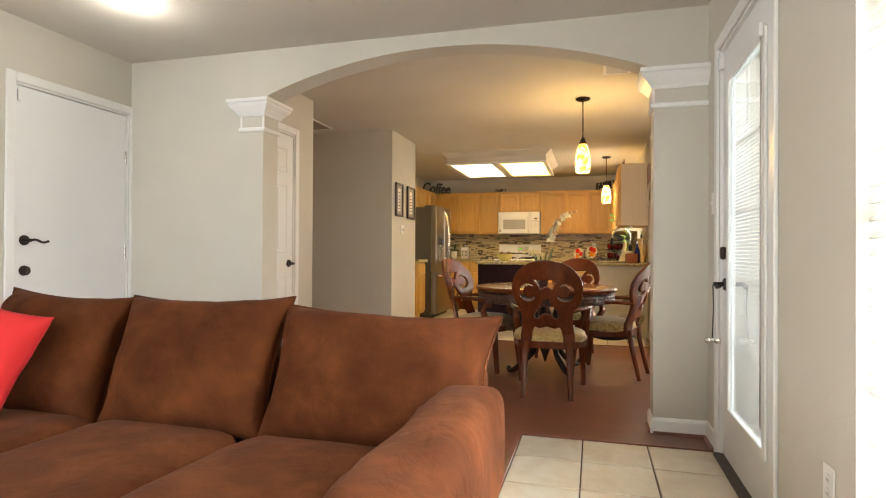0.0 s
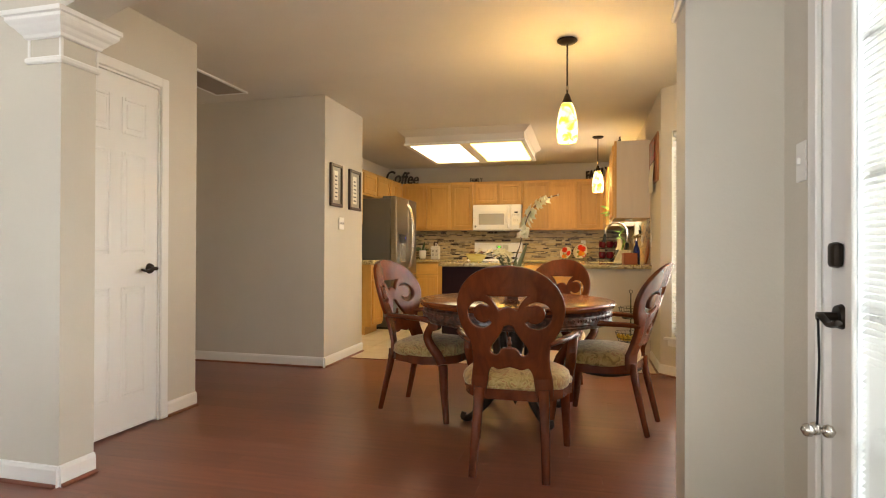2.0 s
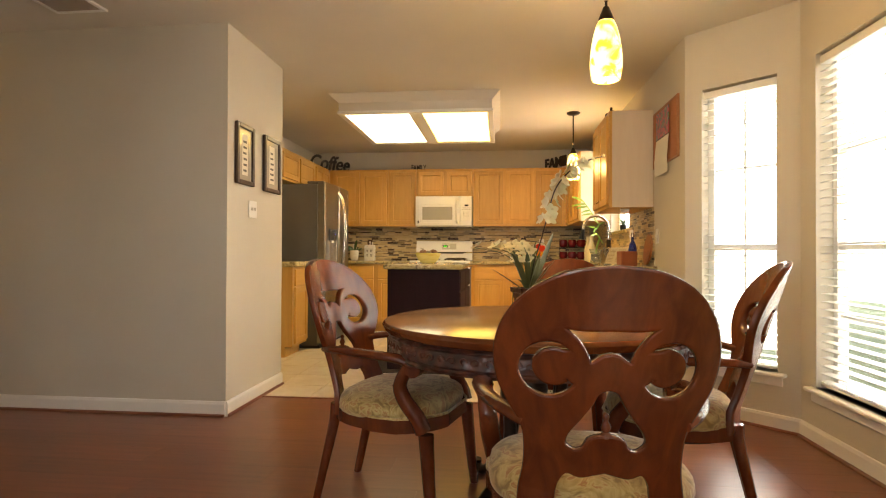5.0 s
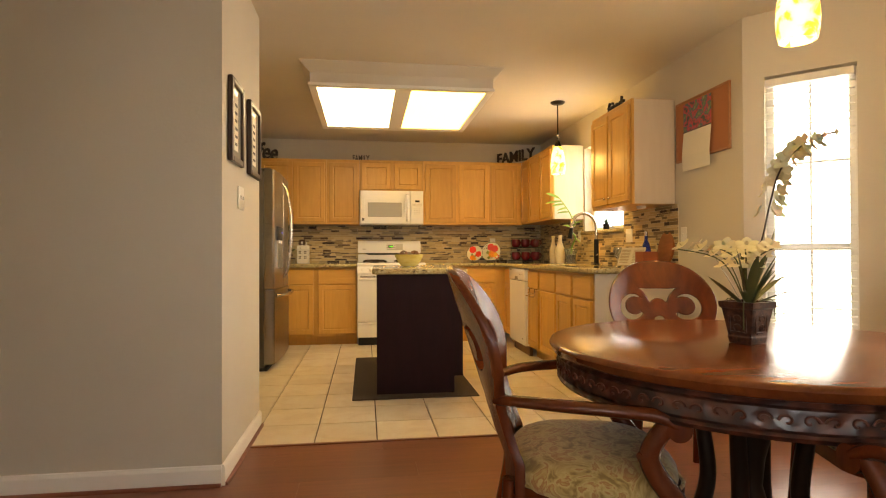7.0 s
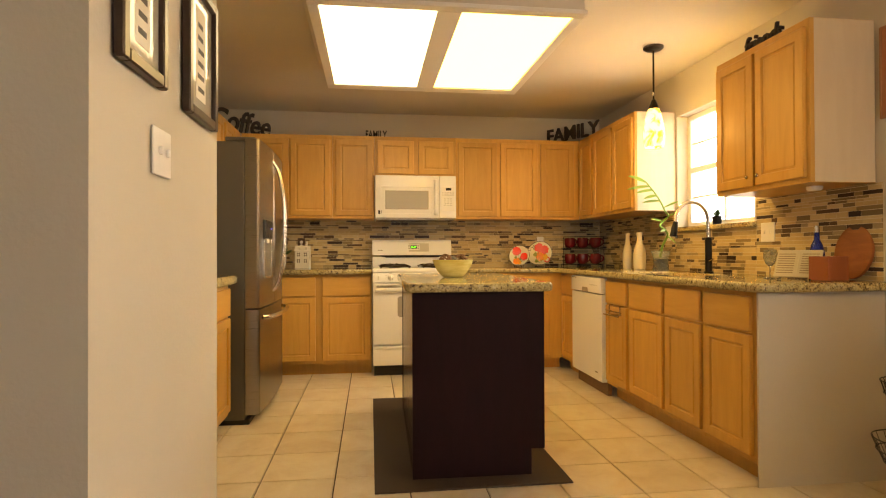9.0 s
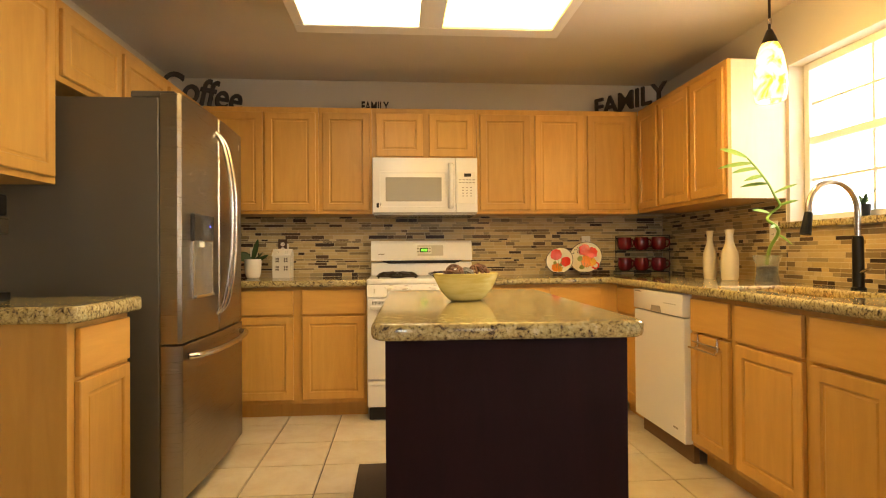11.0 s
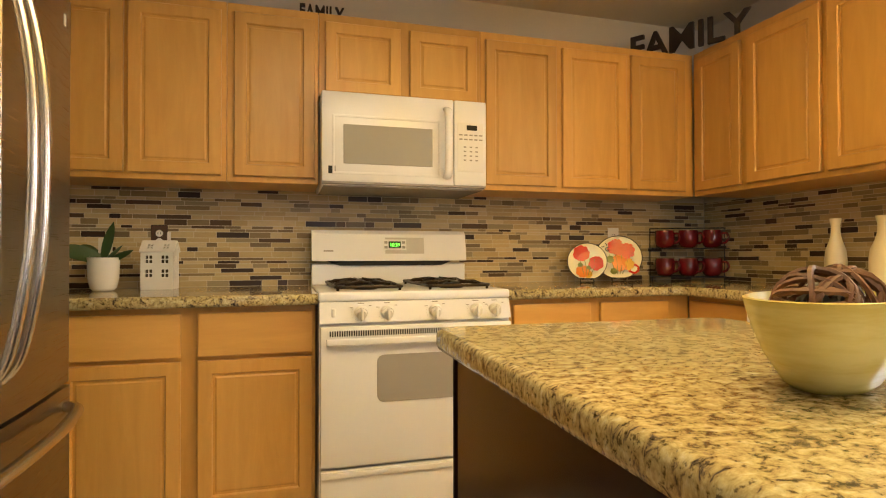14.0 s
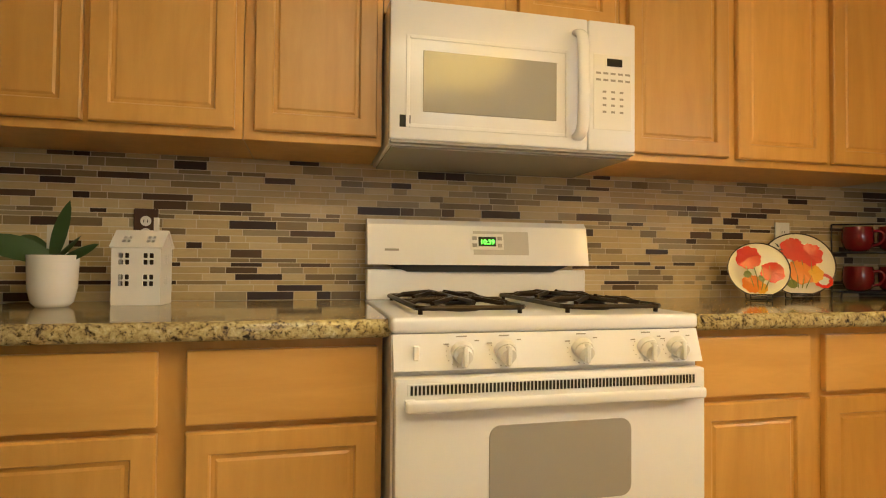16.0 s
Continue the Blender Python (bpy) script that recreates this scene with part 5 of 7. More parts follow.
# ---- sofa ----
def cushion(sx, sy, sz, n=20, seed=0.0, power=5.0, wrinkle=0.012):
    bm = blob(B(), sx, sy, sz, n, power)
    for v in bm.verts:
        p = v.co * 5.0 + Vector((seed, seed * 2, 0))
        v.co += v.co.normalized() * wrinkle * noise.fractal(p, 1.0, 2.0, 4)
    return bm


sf = thing("sofa", (0, 0, 0), "rust brown microsuede sofa with loose back cushions", "sofa")
bm = box(B(), -2.75, 0.98, 0.03, -0.33, 2.10, 0.30, 0.03, 3)
box(bm, -2.75, 2.0, 0.28, -0.37, 2.18, 0.68, 0.06, 4)
part("base", bm, SUEDE, sf, "", 50)
for k, x in enumerate((-0.80, -1.37, -1.94)):
    c = part("seat_cushion", cushion(0.292 + (0.02 if k == 0 else 0), 0.48, 0.095, 22, 3.0 * k, 5.0, 0.016), SUEDE, sf, "", 80)
    c.location = (x - 0.02 + (0.02 if k == 0 else 0), 1.42, 0.375)
def pillow(w, h, t, seed, wrinkle=0.015, n=36):
    """A loose cushion with pinched corners, standing in x and z; returns its body and the line of its seam."""
    bm = B()
    grid = {}
    for s in (-1, 1):
        for i in range(n + 1):
            for j in range(n + 1):
                u, v = 2 * i / n - 1, 2 * j / n - 1
                edge = max(abs(u), abs(v)) > 0.999
                if edge and s == 1:
                    grid[s, i, j] = grid[-1, i, j]
                    continue
                x = w * u * (1 - 0.11 * (1 - v * v) * abs(u) ** 3)
                z = h * v * (1 - 0.11 * (1 - u * u) * abs(v) ** 3)
                d = t * ((1 - abs(u) ** 3.2) * (1 - abs(v) ** 3.2)) ** 0.42
                p = Vector((x, s * d, z))
                f = noise.fractal(Vector((x * 6 + seed, z * 6, s * 3.0)), 1.0, 2.0, 3)
                crease = noise.ridged_multi_fractal(Vector((x * 2.6 + z * 2 + seed, z * 5 - x * 3, seed)), 1.0, 2.0, 2, 1.0, 2.0)
                if not edge:
                    p.y += s * (wrinkle * f - 0.8 * wrinkle * crease * (abs(u) ** 1.5 + 0.25))
                grid[s, i, j] = bm.verts.new(p)
    for s in (-1, 1):
        for i in range(n):
            for j in range(n):
                q = [grid[s, i, j], grid[s, i + 1, j], grid[s, i + 1, j + 1], grid[s, i, j + 1]]
                bm.faces.new(q if s < 0 else q[::-1])
    rim = [grid[-1, i, 0].co.copy() for i in range(n)] + [grid[-1, n, j].co.copy() for j in range(n)] + [grid[-1, n - i, n].co.copy() for i in range(n)] + [grid[-1, 0, n - j].co.copy() for j in range(n)]
    return bm, rim


def pillow_part(name, w, h, t, seed, m, parent):
    bm, rim = pillow(w, h, t, seed)
    c = part(name, bm, SUEDE, parent, "", 80)
    c.matrix_basis = m
    part("piping", tube(B(), rim + rim[:1], 0.0045, 6), SUEDE, c, "", 60)
    return c


pillow_part("back_cushion", 0.385, 0.235, 0.12, 1.0, pose(-0.70, 1.95, 0.618, -22, 1.5, 0), sf)
pillow_part("back_cushion", 0.345, 0.25, 0.125, 8.0, pose(-1.385, 1.96, 0.63, -21, -1, 0), sf)
pillow_part("back_cushion", 0.325, 0.25, 0.125, 15.0, pose(-2.02, 1.96, 0.63, -21, 2, 0), sf)
for x in (-0.415, -2.62):
    a = part("arm", cushion(0.108, 0.56, 0.175, 26, x * 5, 3.6, 0.022), SUEDE, sf, "", 80)
    a.location = (x + (0.044 if x > -1 else -0.02), 1.47, 0.485)
    part("arm_base", box(B(), x - 0.11, 1.0, 0.28, x + 0.11, 1.97, 0.42, 0.03, 3), SUEDE, sf, "", 50)
bm, rim = pillow(0.20, 0.20, 0.075, 4.0, 0.006)
solid("throw_pillow", bm, mat("red_cotton", (0.46, 0.008, 0.007), 0.85), "bright red throw pillow leaning on the sofa", "pillow", smooth=80, m=pose(-2.075, 1.70, 0.665, -24, 14, 10))




# ---- pictures, plates and switches ----
PAPER = mat("warm_paper", (0.72, 0.68, 0.58), 0.8)
INK = mat("grey_ink", (0.12, 0.11, 0.10), 0.8)
DARKWOOD = wood("dark_frame_wood", (0.045, 0.02, 0.012), (0.02, 0.01, 0.007), 0.35, 20, (1, 1, 1))
PICGLASS = mat("picture_print", (0.42, 0.39, 0.33), 0.06)


def picture(y0, y1, z0, z1):
    p = thing("picture_frame", pose(-2.2585, y0, z0, 0, 0, 90), "dark wooden picture frame with a lettered print under glass", "picture", "wall pictures")
    w, h, f = y1 - y0, z1 - z0, 0.03
    bm = B()
    for b in ((0, 0, f, h), (w - f, 0, w, h), (f, 0, w - f, f), (f, h - f, w - f, h)):
        box(bm, b[0], -0.024, b[1], b[2], 0.0, b[3], 0.004)
    part("frame", bm, DARKWOOD, p)
    part("print", box(B(), f, -0.010, f, w - f, -0.001, h - f), PICGLASS, p)
    part("mat_board", box(B(), w * 0.34, -0.0108, h * 0.16, w * 0.66, -0.0102, h * 0.84), PAPER, p)
    bm = B()
    rnd = random.Random(int(y0 * 100))
    for k in range(6):
        z = h * 0.22 + k * h * 0.095
        box(bm, w * (0.38 + 0.03 * rnd.random()), -0.0115, z, w * (0.55 + 0.07 * rnd.random()), -0.0109, z + h * 0.035)
    part("lettering", bm, INK, p)
    return p


picture(6.385, 6.635, 1.45, 1.845)
picture(6.80, 7.085, 1.445, 1.845)


def wall_plate(m, w, h, kind, label="white plastic light switch plate", plate=PLASTIC):
    t = thing("light_switch" if kind == "switch" else "power_outlet", m, label, "switch" if kind == "switch" else "outlet", "wall plates")
    part("plate", box(B(), -w / 2, -0.006, -h / 2, w / 2, 0, h / 2, 0.002), plate, t)
    n = max(1, round(w / 0.06))
    for k in range(n):
        x = (k - (n - 1) / 2) * 0.046
        if kind == "switch":
            part("toggle", box(B(), x - 0.005, -0.016, -0.008, x + 0.005, -0.0055, 0.012, 0.002), PLASTIC, t)
        elif kind == "outlet":
            for z in (-0.019, 0.019):
                s = part("socket", lathe(B(), [(0.0, 0), (0.016, 0), (0.0155, 0.0025), (0, 0.0025)], 16), PLASTIC, t)
                s.matrix_basis = pose(x, -0.0055, z, 90, 0, 0)
                part("slot", box(box(B(), -0.0065, -0.005, 0.0026, -0.0045, 0.004, 0.0032), 0.0045, -0.005, 0.0026, 0.0065, 0.004, 0.0032), DARK, s)
    return t


wall_plate(pose(-2.2585, 6.645, 1.30, 0, 0, 90), 0.115, 0.115, "switch", "white double light switch plate below framed pictures")
wall_plate(pose(RL - 0.001, 3.545, 1.30, 0, 0, -90), 0.07, 0.115, "switch", "white single light switch plate beside the glazed door")
wall_plate(pose(RL - 0.001, 2.02, 0.40, 0, 0, -90), 0.07, 0.115, "outlet", "white double power outlet low on the living room wall")
wall_plate(pose(RX - 0.008, 8.24, 1.17, 0, 0, -90), 0.115, 0.115, "switch", "white double switch plate on the mosaic backsplash")
wall_plate(pose(RX - 0.001, 7.42, 1.145, 0, 0, -90), 0.07, 0.115, "switch", "beige single switch plate below the cork board")
wall_plate(pose(-2.405, BY - 0.0085, 1.145, 0, 0, 0), 0.07, 0.115, "outlet", "power outlet with dark bronze plate on the mosaic backsplash", mat("brown_plate", (0.07, 0.035, 0.02), 0.4))
wall_plate(pose(-0.03, BY - 0.0085, 1.16, 0, 0, 0), 0.07, 0.115, "outlet", "white power outlet behind the plates on the backsplash")
wall_plate(pose(RX - 0.008, 9.36, 1.20, 0, 0, -90), 0.07, 0.115, "outlet", "white power outlet on the backsplash near the vases")

cb = thing("cork_board", pose(RX - 0.001, 7.495, 1.665, 0, 0, -90), "brown cork notice board hung on the wall", "notice board")
CORK = plaster("cork", (0.42, 0.18, 0.09), 260, 0.5, 0.9)
part("panel", box(B(), 0.012, -0.010, 0.012, 0.590, 0, 0.412), CORK, cb)
bm = B()
for b in ((0, 0, 0.012, 0.424), (0.590, 0, 0.602, 0.424), (0.012, 0, 0.590, 0.012), (0.012, 0.412, 0.590, 0.424)):
    box(bm, b[0], -0.016, b[1], b[2], 0, b[3], 0.002)
part("rim", bm, wood("cork_board_rim", (0.42, 0.2, 0.09), (0.3, 0.13, 0.06), 0.5, 20, (1, 1, 1)), cb)


def photo_mat():
    m = mat("calendar_photo", (0.2, 0.2, 0.2), 0.3)
    n = noisy(m, coords(m, (1, 9, 9)), 2.2, 3, 0.6)
    link(m, ramp(m, n, [(0.36, (0.03, 0.05, 0.06)), (0.46, (0.55, 0.03, 0.06)), (0.52, (0.05, 0.09, 0.16)), (0.6, (0.10, 0.18, 0.07)), (0.7, (0.35, 0.3, 0.22))]), base_of(m).inputs["Base Color"])
    return m


cal = thing("calendar", pose(RX - 0.018, 7.385, 1.59, 0, 0, -90), "open wall calendar with a photo page above a date page", "calendar")
part("photo_page", box(B(), 0, -0.004, 0.27, 0.315, 0, 0.47), photo_mat(), cal)
bm = B()
rows = [(0.0, -0.012), (0.10, -0.018), (0.2, -0.010), (0.268, -0.003)]
for k in range(len(rows) - 1):
    (z0, y0), (z1, y1) = rows[k], rows[k + 1]
    prism(bm, [(y0, z0), (y1, z1), (y1 + 0.002, z1), (y0 + 0.002, z0)], 0.0, 0.315, "yz")
part("date_page", bm, PAPER, cal)
part("binding", box(B(), 0.0, -0.008, 0.2685, 0.315, 0.0, 0.274), INK, cal)


# ---- letters on the cabinets ----
LETTER = plaster("dark_rusted_metal", (0.025, 0.017, 0.013), 120, 0.4, 0.6)


def letters(name, words, size, m, label, shear=0.0, wide=1.0, spacing=1.0):
    me = text_mesh(name, words, size, 0.018, LETTER, shear, spacing)
    me.transform(Matrix.Diagonal((wide, 1, 1, 1)))
    ob = new(name, me)
    ob.matrix_basis = m
    return tagged(ob, label, "sign", "word signs")


letters("word_sign", "FAMILY", 0.19, pose(0.17, 10.34, UZ1 + 0.001, 0, 0, -57), "dark metal cutout letters reading FAMILY on the cabinets", 0, 0.98)
letters("word_sign", "Coffee", 0.27, pose(-2.90, 10.39, UZ1 + 0.004, 0, 0, 42), "dark metal script sign reading Coffee on the cabinets", 0.25, 0.80)
letters("word_sign", "FAMILY", 0.10, pose(-1.69, 10.50, UZ1 + 0.001, 0, 0, 0), "small dark metal sign reading FAMILY on the cabinets", 0, 0.62)
letters("word_sign", "friends", 0.14, pose(0.34, 7.93, UZ1 + 0.003, 0, 0, -90), "dark metal script sign reading friends on the cabinet", 0.2, 0.75)

# ---- counter things ----
CERAMIC = mat("white_glazed_ceramic", (0.80, 0.77, 0.70), 0.22)
CREAM = mat("cream_glazed_ceramic", (0.75, 0.66, 0.45), 0.28)
LEAF = mat("dark_green_leaf", (0.035, 0.075, 0.02), 0.4)
LEAF2 = mat("bright_green_leaf", (0.22, 0.38, 0.07), 0.45)


def leaf(bm, a, b, width, droop=0.0, side=None, fold=0.25):
    """A pointed blade from a to b."""
    a, b = Vector(a), Vector(b)
    d = b - a
    s = (side or d.cross(Vector((0, 0, 1))))
    s = Vector(s).normalized()
    up = s.cross(d).normalized()
    n = 7
    prev = None
    for k in range(n + 1):
        u = k / n
        w = width * (math.sin(math.pi * min(1, u * 0.92 + 0.08)) ** 0.7)
        c = a + d * u + Vector((0, 0, -droop * u * u))
        row = [bm.verts.new(c - s * w + up * fold * w), bm.verts.new(c), bm.verts.new(c + s * w + up * fold * w)]
        if prev:
            bm.faces.new((prev[0], prev[1], row[1], row[0]))
            bm.faces.new((prev[1], prev[2], row[2], row[1]))
        prev = row
    return bm


po = thing("potted_orchid", Matrix.Translation((-2.575, 10.50, 0.915)) @ Matrix.Diagonal((1.06, 1.06, 1.03, 1)), "small green orchid in a white ceramic pot on the counter", "plant")
part("pot", lathe(B(), [(0.0, 0.001), (0.036, 0.001), (0.046, 0.012), (0.054, 0.05), (0.057, 0.135), (0.052, 0.135), (0.048, 0.115), (0, 0.115)], 32), CERAMIC, po, "", 50)
for a, b, w, dr, sd in (((0, 0, 0.12), (-0.17, -0.03, 0.20), 0.034, 0.03, (0.1, 0.6, 1)), ((0, 0, 0.12), (0.035, 0.0, 0.28), 0.02, 0.0, (1, -0.2, 0)), ((0.01, 0, 0.12), (0.11, -0.02, 0.165), 0.016, 0.0, (0, 0.4, 1)), ((0, 0.01, 0.12), (-0.10, 0.04, 0.21), 0.026, 0.03, (0, 0.7, 1)), ((0, -0.01, 0.12), (0.08, -0.05, 0.185), 0.014, 0.0, (0, 0.6, 1))):
    part("leaf", leaf(B(), a, b, w, dr, sd), LEAF, po, "", 60)
part("care_tag", box(B(), -0.025, 0.022, 0.115, 0.025, 0.0235, 0.215, 0.0005), PAPER, po, "white plastic care tag")

hs = thing("house_lantern", pose(-2.374, 10.565, 0.916, 0, 0, -5), "white ceramic house-shaped candle lantern with cutout windows", "lantern")
HW, HD, HH = 0.064, 0.045, 0.165
wins = []
for cx in (-0.032, 0.032):
    for cz in (0.07, 0.13):
        for dx in (-0.0145, 0.0015):
            for dz in (-0.017, 0.0015):
                wins.append(rect(cx + dx, cz + dz, cx + dx + 0.013, cz + dz + 0.015, 0.002, 1)[::-1])
me = outline_mesh("front_wall", [rect(-HW, 0, HW, HH, 0.002, 1)] + wins, 0.006, 0.0006, CERAMIC)
for y in (-HD, HD):
    ob = new("front_wall", me)
    ob.parent, ob.location = hs, (0, y, 0)
sw = []
for dx in (-0.012, 0.003):
    for cz in (0.07, 0.13):
        for dz in (-0.014, 0.002):
            sw.append(rect(dx, cz + dz, dx + 0.009, cz + dz + 0.013, 0.0015, 1)[::-1])
me = outline_mesh("side_wall", [[(-HD + 0.003, 0), (HD - 0.003, 0), (HD - 0.003, HH), (0, HH + 0.045), (-HD + 0.003, HH)]] + sw, 0.006, 0.0006, CERAMIC)
for x in (-HW + 0.003, HW - 0.003):
    ob = new("side_wall", me)
    ob.parent, ob.matrix_basis = hs, pose(x, 0, 0, 0, 0, 90)
rw = []
for cx in (-0.032, 0.032):
    for dx in (-0.011, 0.002):
        for dz in (0.018, 0.033):
            rw.append(rect(cx + dx, dz, cx + dx + 0.010, dz + 0.011, 0.0015, 1)[::-1])
me = outline_mesh("roof", [rect(-HW - 0.006, 0, HW + 0.006, 0.068, 0.002, 1)] + rw, 0.006, 0.0006, CERAMIC)
ob = new("roof", me)
ob.parent, ob.matrix_basis = hs, pose(0, -HD - 0.004, HH - 0.004, -44, 0, 0)
ob = new("roof", me)
ob.parent, ob.matrix_basis = hs, pose(0, HD + 0.004, HH - 0.004, -44, 0, 180)
part("chimney", box(B(), 0.030, -0.007, HH + 0.015, 0.042, 0.007, HH + 0.084, 0.001), CERAMIC, hs)
# Added dark plate: gives the cutout windows the dimness of the space behind.
part("shade_plate", box(B(), -HW + 0.008, 0.0, 0.0, HW - 0.008, 0.004, HH), mat("lantern_shade", (0.10, 0.08, 0.055), 0.8), hs)

PLATE = mat("cream_painted_plate", (0.78, 0.70, 0.52), 0.16)
POPPY = mat("poppy_red_glaze", (0.72, 0.035, 0.012), 0.2)
ORANGE = mat("poppy_orange_glaze", (0.85, 0.24, 0.02), 0.2)
STEMG = mat("olive_green_glaze", (0.25, 0.27, 0.06), 0.25)


def poppy_plate(x, y, r, seed, label, flowers):
    t = thing("decorative_plate", pose(x, y, 0.915 + r + 0.004, 0, 0, -30) @ pose(0, 0, 0, 72, 0, 0), label, "plate", "poppy plates")
    part("dish", lathe(B(), [(0.0, -0.004), (r * 0.6, -0.004), (r * 0.98, 0.008), (r, 0.011), (r * 0.97, 0.012), (r * 0.62, 0.001), (0, 0.0)], 48), PLATE, t, "", 40)
    rnd = random.Random(seed)
    bm = B()
    lathe(bm, [(r * 0.985, 0.0105), (r * 1.0, 0.0122), (r * 0.972, 0.0128), (r * 0.96, 0.0118)], 48, caps=False)
    part("rim_line", bm, DARKWOOD, t)
    for fx, fy, fr, mt in flowers:
        bm = B()
        for k in range(5):
            a = 2 * math.pi * (k + rnd.random() * 0.4) / 5
            c = bm.verts.new((fx * r, fy * r, 0.0042))
            ring = []
            for j in range(9):
                u = a + (j / 8 - 0.5) * 2.0
                q = fr * r * (0.93 + 0.08 * math.sin(j * 1.9 + k) + 0.08 * rnd.random())
                px, py = fx * r + q * math.cos(u), fy * r + q * math.sin(u)
                h = max(0.0, (math.hypot(px, py) / r - 0.6)) * 0.030
                ring.append(bm.verts.new((px, py, 0.0016 + h + 0.0003 * k)))
            for j in range(8):
                bm.faces.new((c, ring[j], ring[j + 1]))
        part("painted_poppy", bm, mt, t)
    bm = B()
    for k in range(4):
        tube(bm, [(0.1 * r * (k - 1.5), -0.75 * r, 0.006), (0.2 * r * (k - 1.2), -0.3 * r, 0.0022), (0.25 * r * (k - 1.5), 0.15 * r, 0.0022)], 0.0016, 4)
    part("painted_stems", bm, STEMG, t)
    st2 = thing("plate_stand", pose(x, y, 0.915, 0, 0, -30), "black wire plate stand on the counter", "stand", "plate stands")
    bm = B()
    for sx in (-0.035, 0.035):
        tube(bm, [(sx, -0.05, 0.022), (sx, -0.055, 0.003), (sx, 0.02, 0.003), (sx, 0.045, 0.11)], 0.002, 5)
    tube(bm, [(-0.035, -0.055, 0.003), (0.035, -0.055, 0.003)], 0.002, 5)
    tube(bm, [(-0.035, -0.05, 0.022), (0.035, -0.05, 0.022)], 0.002, 5)
    part("wire", bm, BLACK, st2, "", 60)
    return t


YOLK = mat("poppy_yellow_glaze", (0.85, 0.42, 0.03), 0.2)
poppy_plate(-0.29, 10.555, 0.105, 3, "cream dessert plate painted with red and orange poppies", ((-0.28, 0.45, 0.42, POPPY), (0.44, -0.08, 0.38, POPPY), (-0.22, -0.52, 0.34, ORANGE), (0.05, -0.66, 0.22, YOLK), (-0.34, -0.16, 0.13, STEMG), (0.1, -0.3, 0.12, STEMG)))
big_plate = poppy_plate(-0.072, 10.595, 0.127, 5, "large cream plate painted with red and orange poppies", ((-0.10, 0.48, 0.36, POPPY), (0.34, 0.30, 0.36, POPPY), (0.12, -0.22, 0.40, ORANGE), (0.38, -0.30, 0.28, YOLK), (0.62, -0.52, 0.24, POPPY), (-0.34, -0.08, 0.17, STEMG), (-0.2, -0.62, 0.15, STEMG)))
bm = B()
for q, (ux, uy, ur) in enumerate(((-0.080, 0.070, 0.020), (-0.055, 0.045, 0.016), (-0.098, 0.040, 0.014))):
    tube(bm, [(ux + ur * (1 - 0.07 * k) * math.cos(0.6 * k + q), uy + ur * (1 - 0.07 * k) * math.sin(0.6 * k + q), 0.0075) for k in range(11)], 0.0022, 5)
part("painted_scroll", bm, BLACK, big_plate, "black painted scrollwork")

MUG = mat("red_glazed_stoneware", (0.13, 0.004, 0.008), 0.14, 0, 0.6)
rk = thing("mug_rack", pose(0.36, 10.56, 0.915, 0, 0, -30), "black wire two-tier mug rack in the counter corner", "rack")
bm = B()
for sx in (-0.20, 0.20):
    tube(bm, [(sx, 0.05, 0.0), (sx, 0.05, 0.30)], 0.003, 6)
    for z in (0.022, 0.182):
        tube(bm, [(sx, 0.05, z), (sx, -0.055, z)], 0.0035, 6)
for z in (0.022, 0.182, 0.30):
    tube(bm, [(-0.20, 0.05, z), (0.20, 0.05, z)], 0.0035, 6)
    if z < 0.3:
        tube(bm, [(-0.20, -0.055, z), (0.20, -0.055, z)], 0.0035, 6)
        tube(bm, [(-0.20, 0.0, z), (0.20, 0.0, z)], 0.0035, 6)
for sx in (-0.20, 0.20):
    tube(bm, [(sx, -0.05, 0.0), (sx, -0.055, 0.022)], 0.0035, 6)
part("frame", bm, BLACK, rk, "", 60)


def mug(m):
    t = thing("mug", m, "dark red glazed ribbed coffee mug on the rack", "mug", "mugs on the rack")
    part("cup", lathe(B(), [(0.0, 0.001), (0.034, 0.001), (0.047, 0.014), (0.055, 0.04), (0.054, 0.075), (0.050, 0.10), (0.0465, 0.10), (0.050, 0.07), (0.050, 0.04), (0.040, 0.014), (0, 0.010)], 28), MUG, t, "", 50)
    part("handle", tube(B(), smooth_path([(0.052, 0, 0.08), (0.074, 0, 0.08), (0.084, 0, 0.055), (0.070, 0, 0.03), (0.048, 0, 0.024)]), 0.006, 8), MUG, t, "", 60)
    return t


base = rk.matrix_basis
mg = mug(base @ pose(-0.125, 0, 0.0265, 0, 0, -30))
for x in (-0.125, 0.0, 0.125):
    for z in (0.0265, 0.1865):
        if (x, z) != (-0.125, 0.0265):
            copy_thing(mg, base @ pose(x, 0, z, 0, 0, -25 + 40 * x))


def vase(x, y, slim):
    k = 0.82 if slim else 1.0
    t = thing("vase", (x, y, 0.915), "tall cream ceramic bottle vase with embossed lower half", "vase", "cream vases")
    bm = lathe(B(), [(0.0, 0.001), (0.042 * k, 0.001), (0.046 * k, 0.01), (0.050 * k, 0.06), (0.051 * k, 0.12), (0.046 * k, 0.165), (0.030 * k, 0.205), (0.022 * k, 0.235), (0.021 * k, 0.27), (0.028 * k, 0.302), (0.024 * k, 0.302), (0.017 * k, 0.27), (0.017 * k, 0.235), (0, 0.21)], 36)
    for v in bm.verts:
        if 0.01 < v.co.z < 0.13:
            f = 1 + 0.05 * noise.noise(v.co * 60)
            v.co.x, v.co.y = v.co.x * f, v.co.y * f
    part("body", bm, CREAM, t, "", 60)


vase(0.44, 9.74, True)
vase(0.45, 9.545, False)

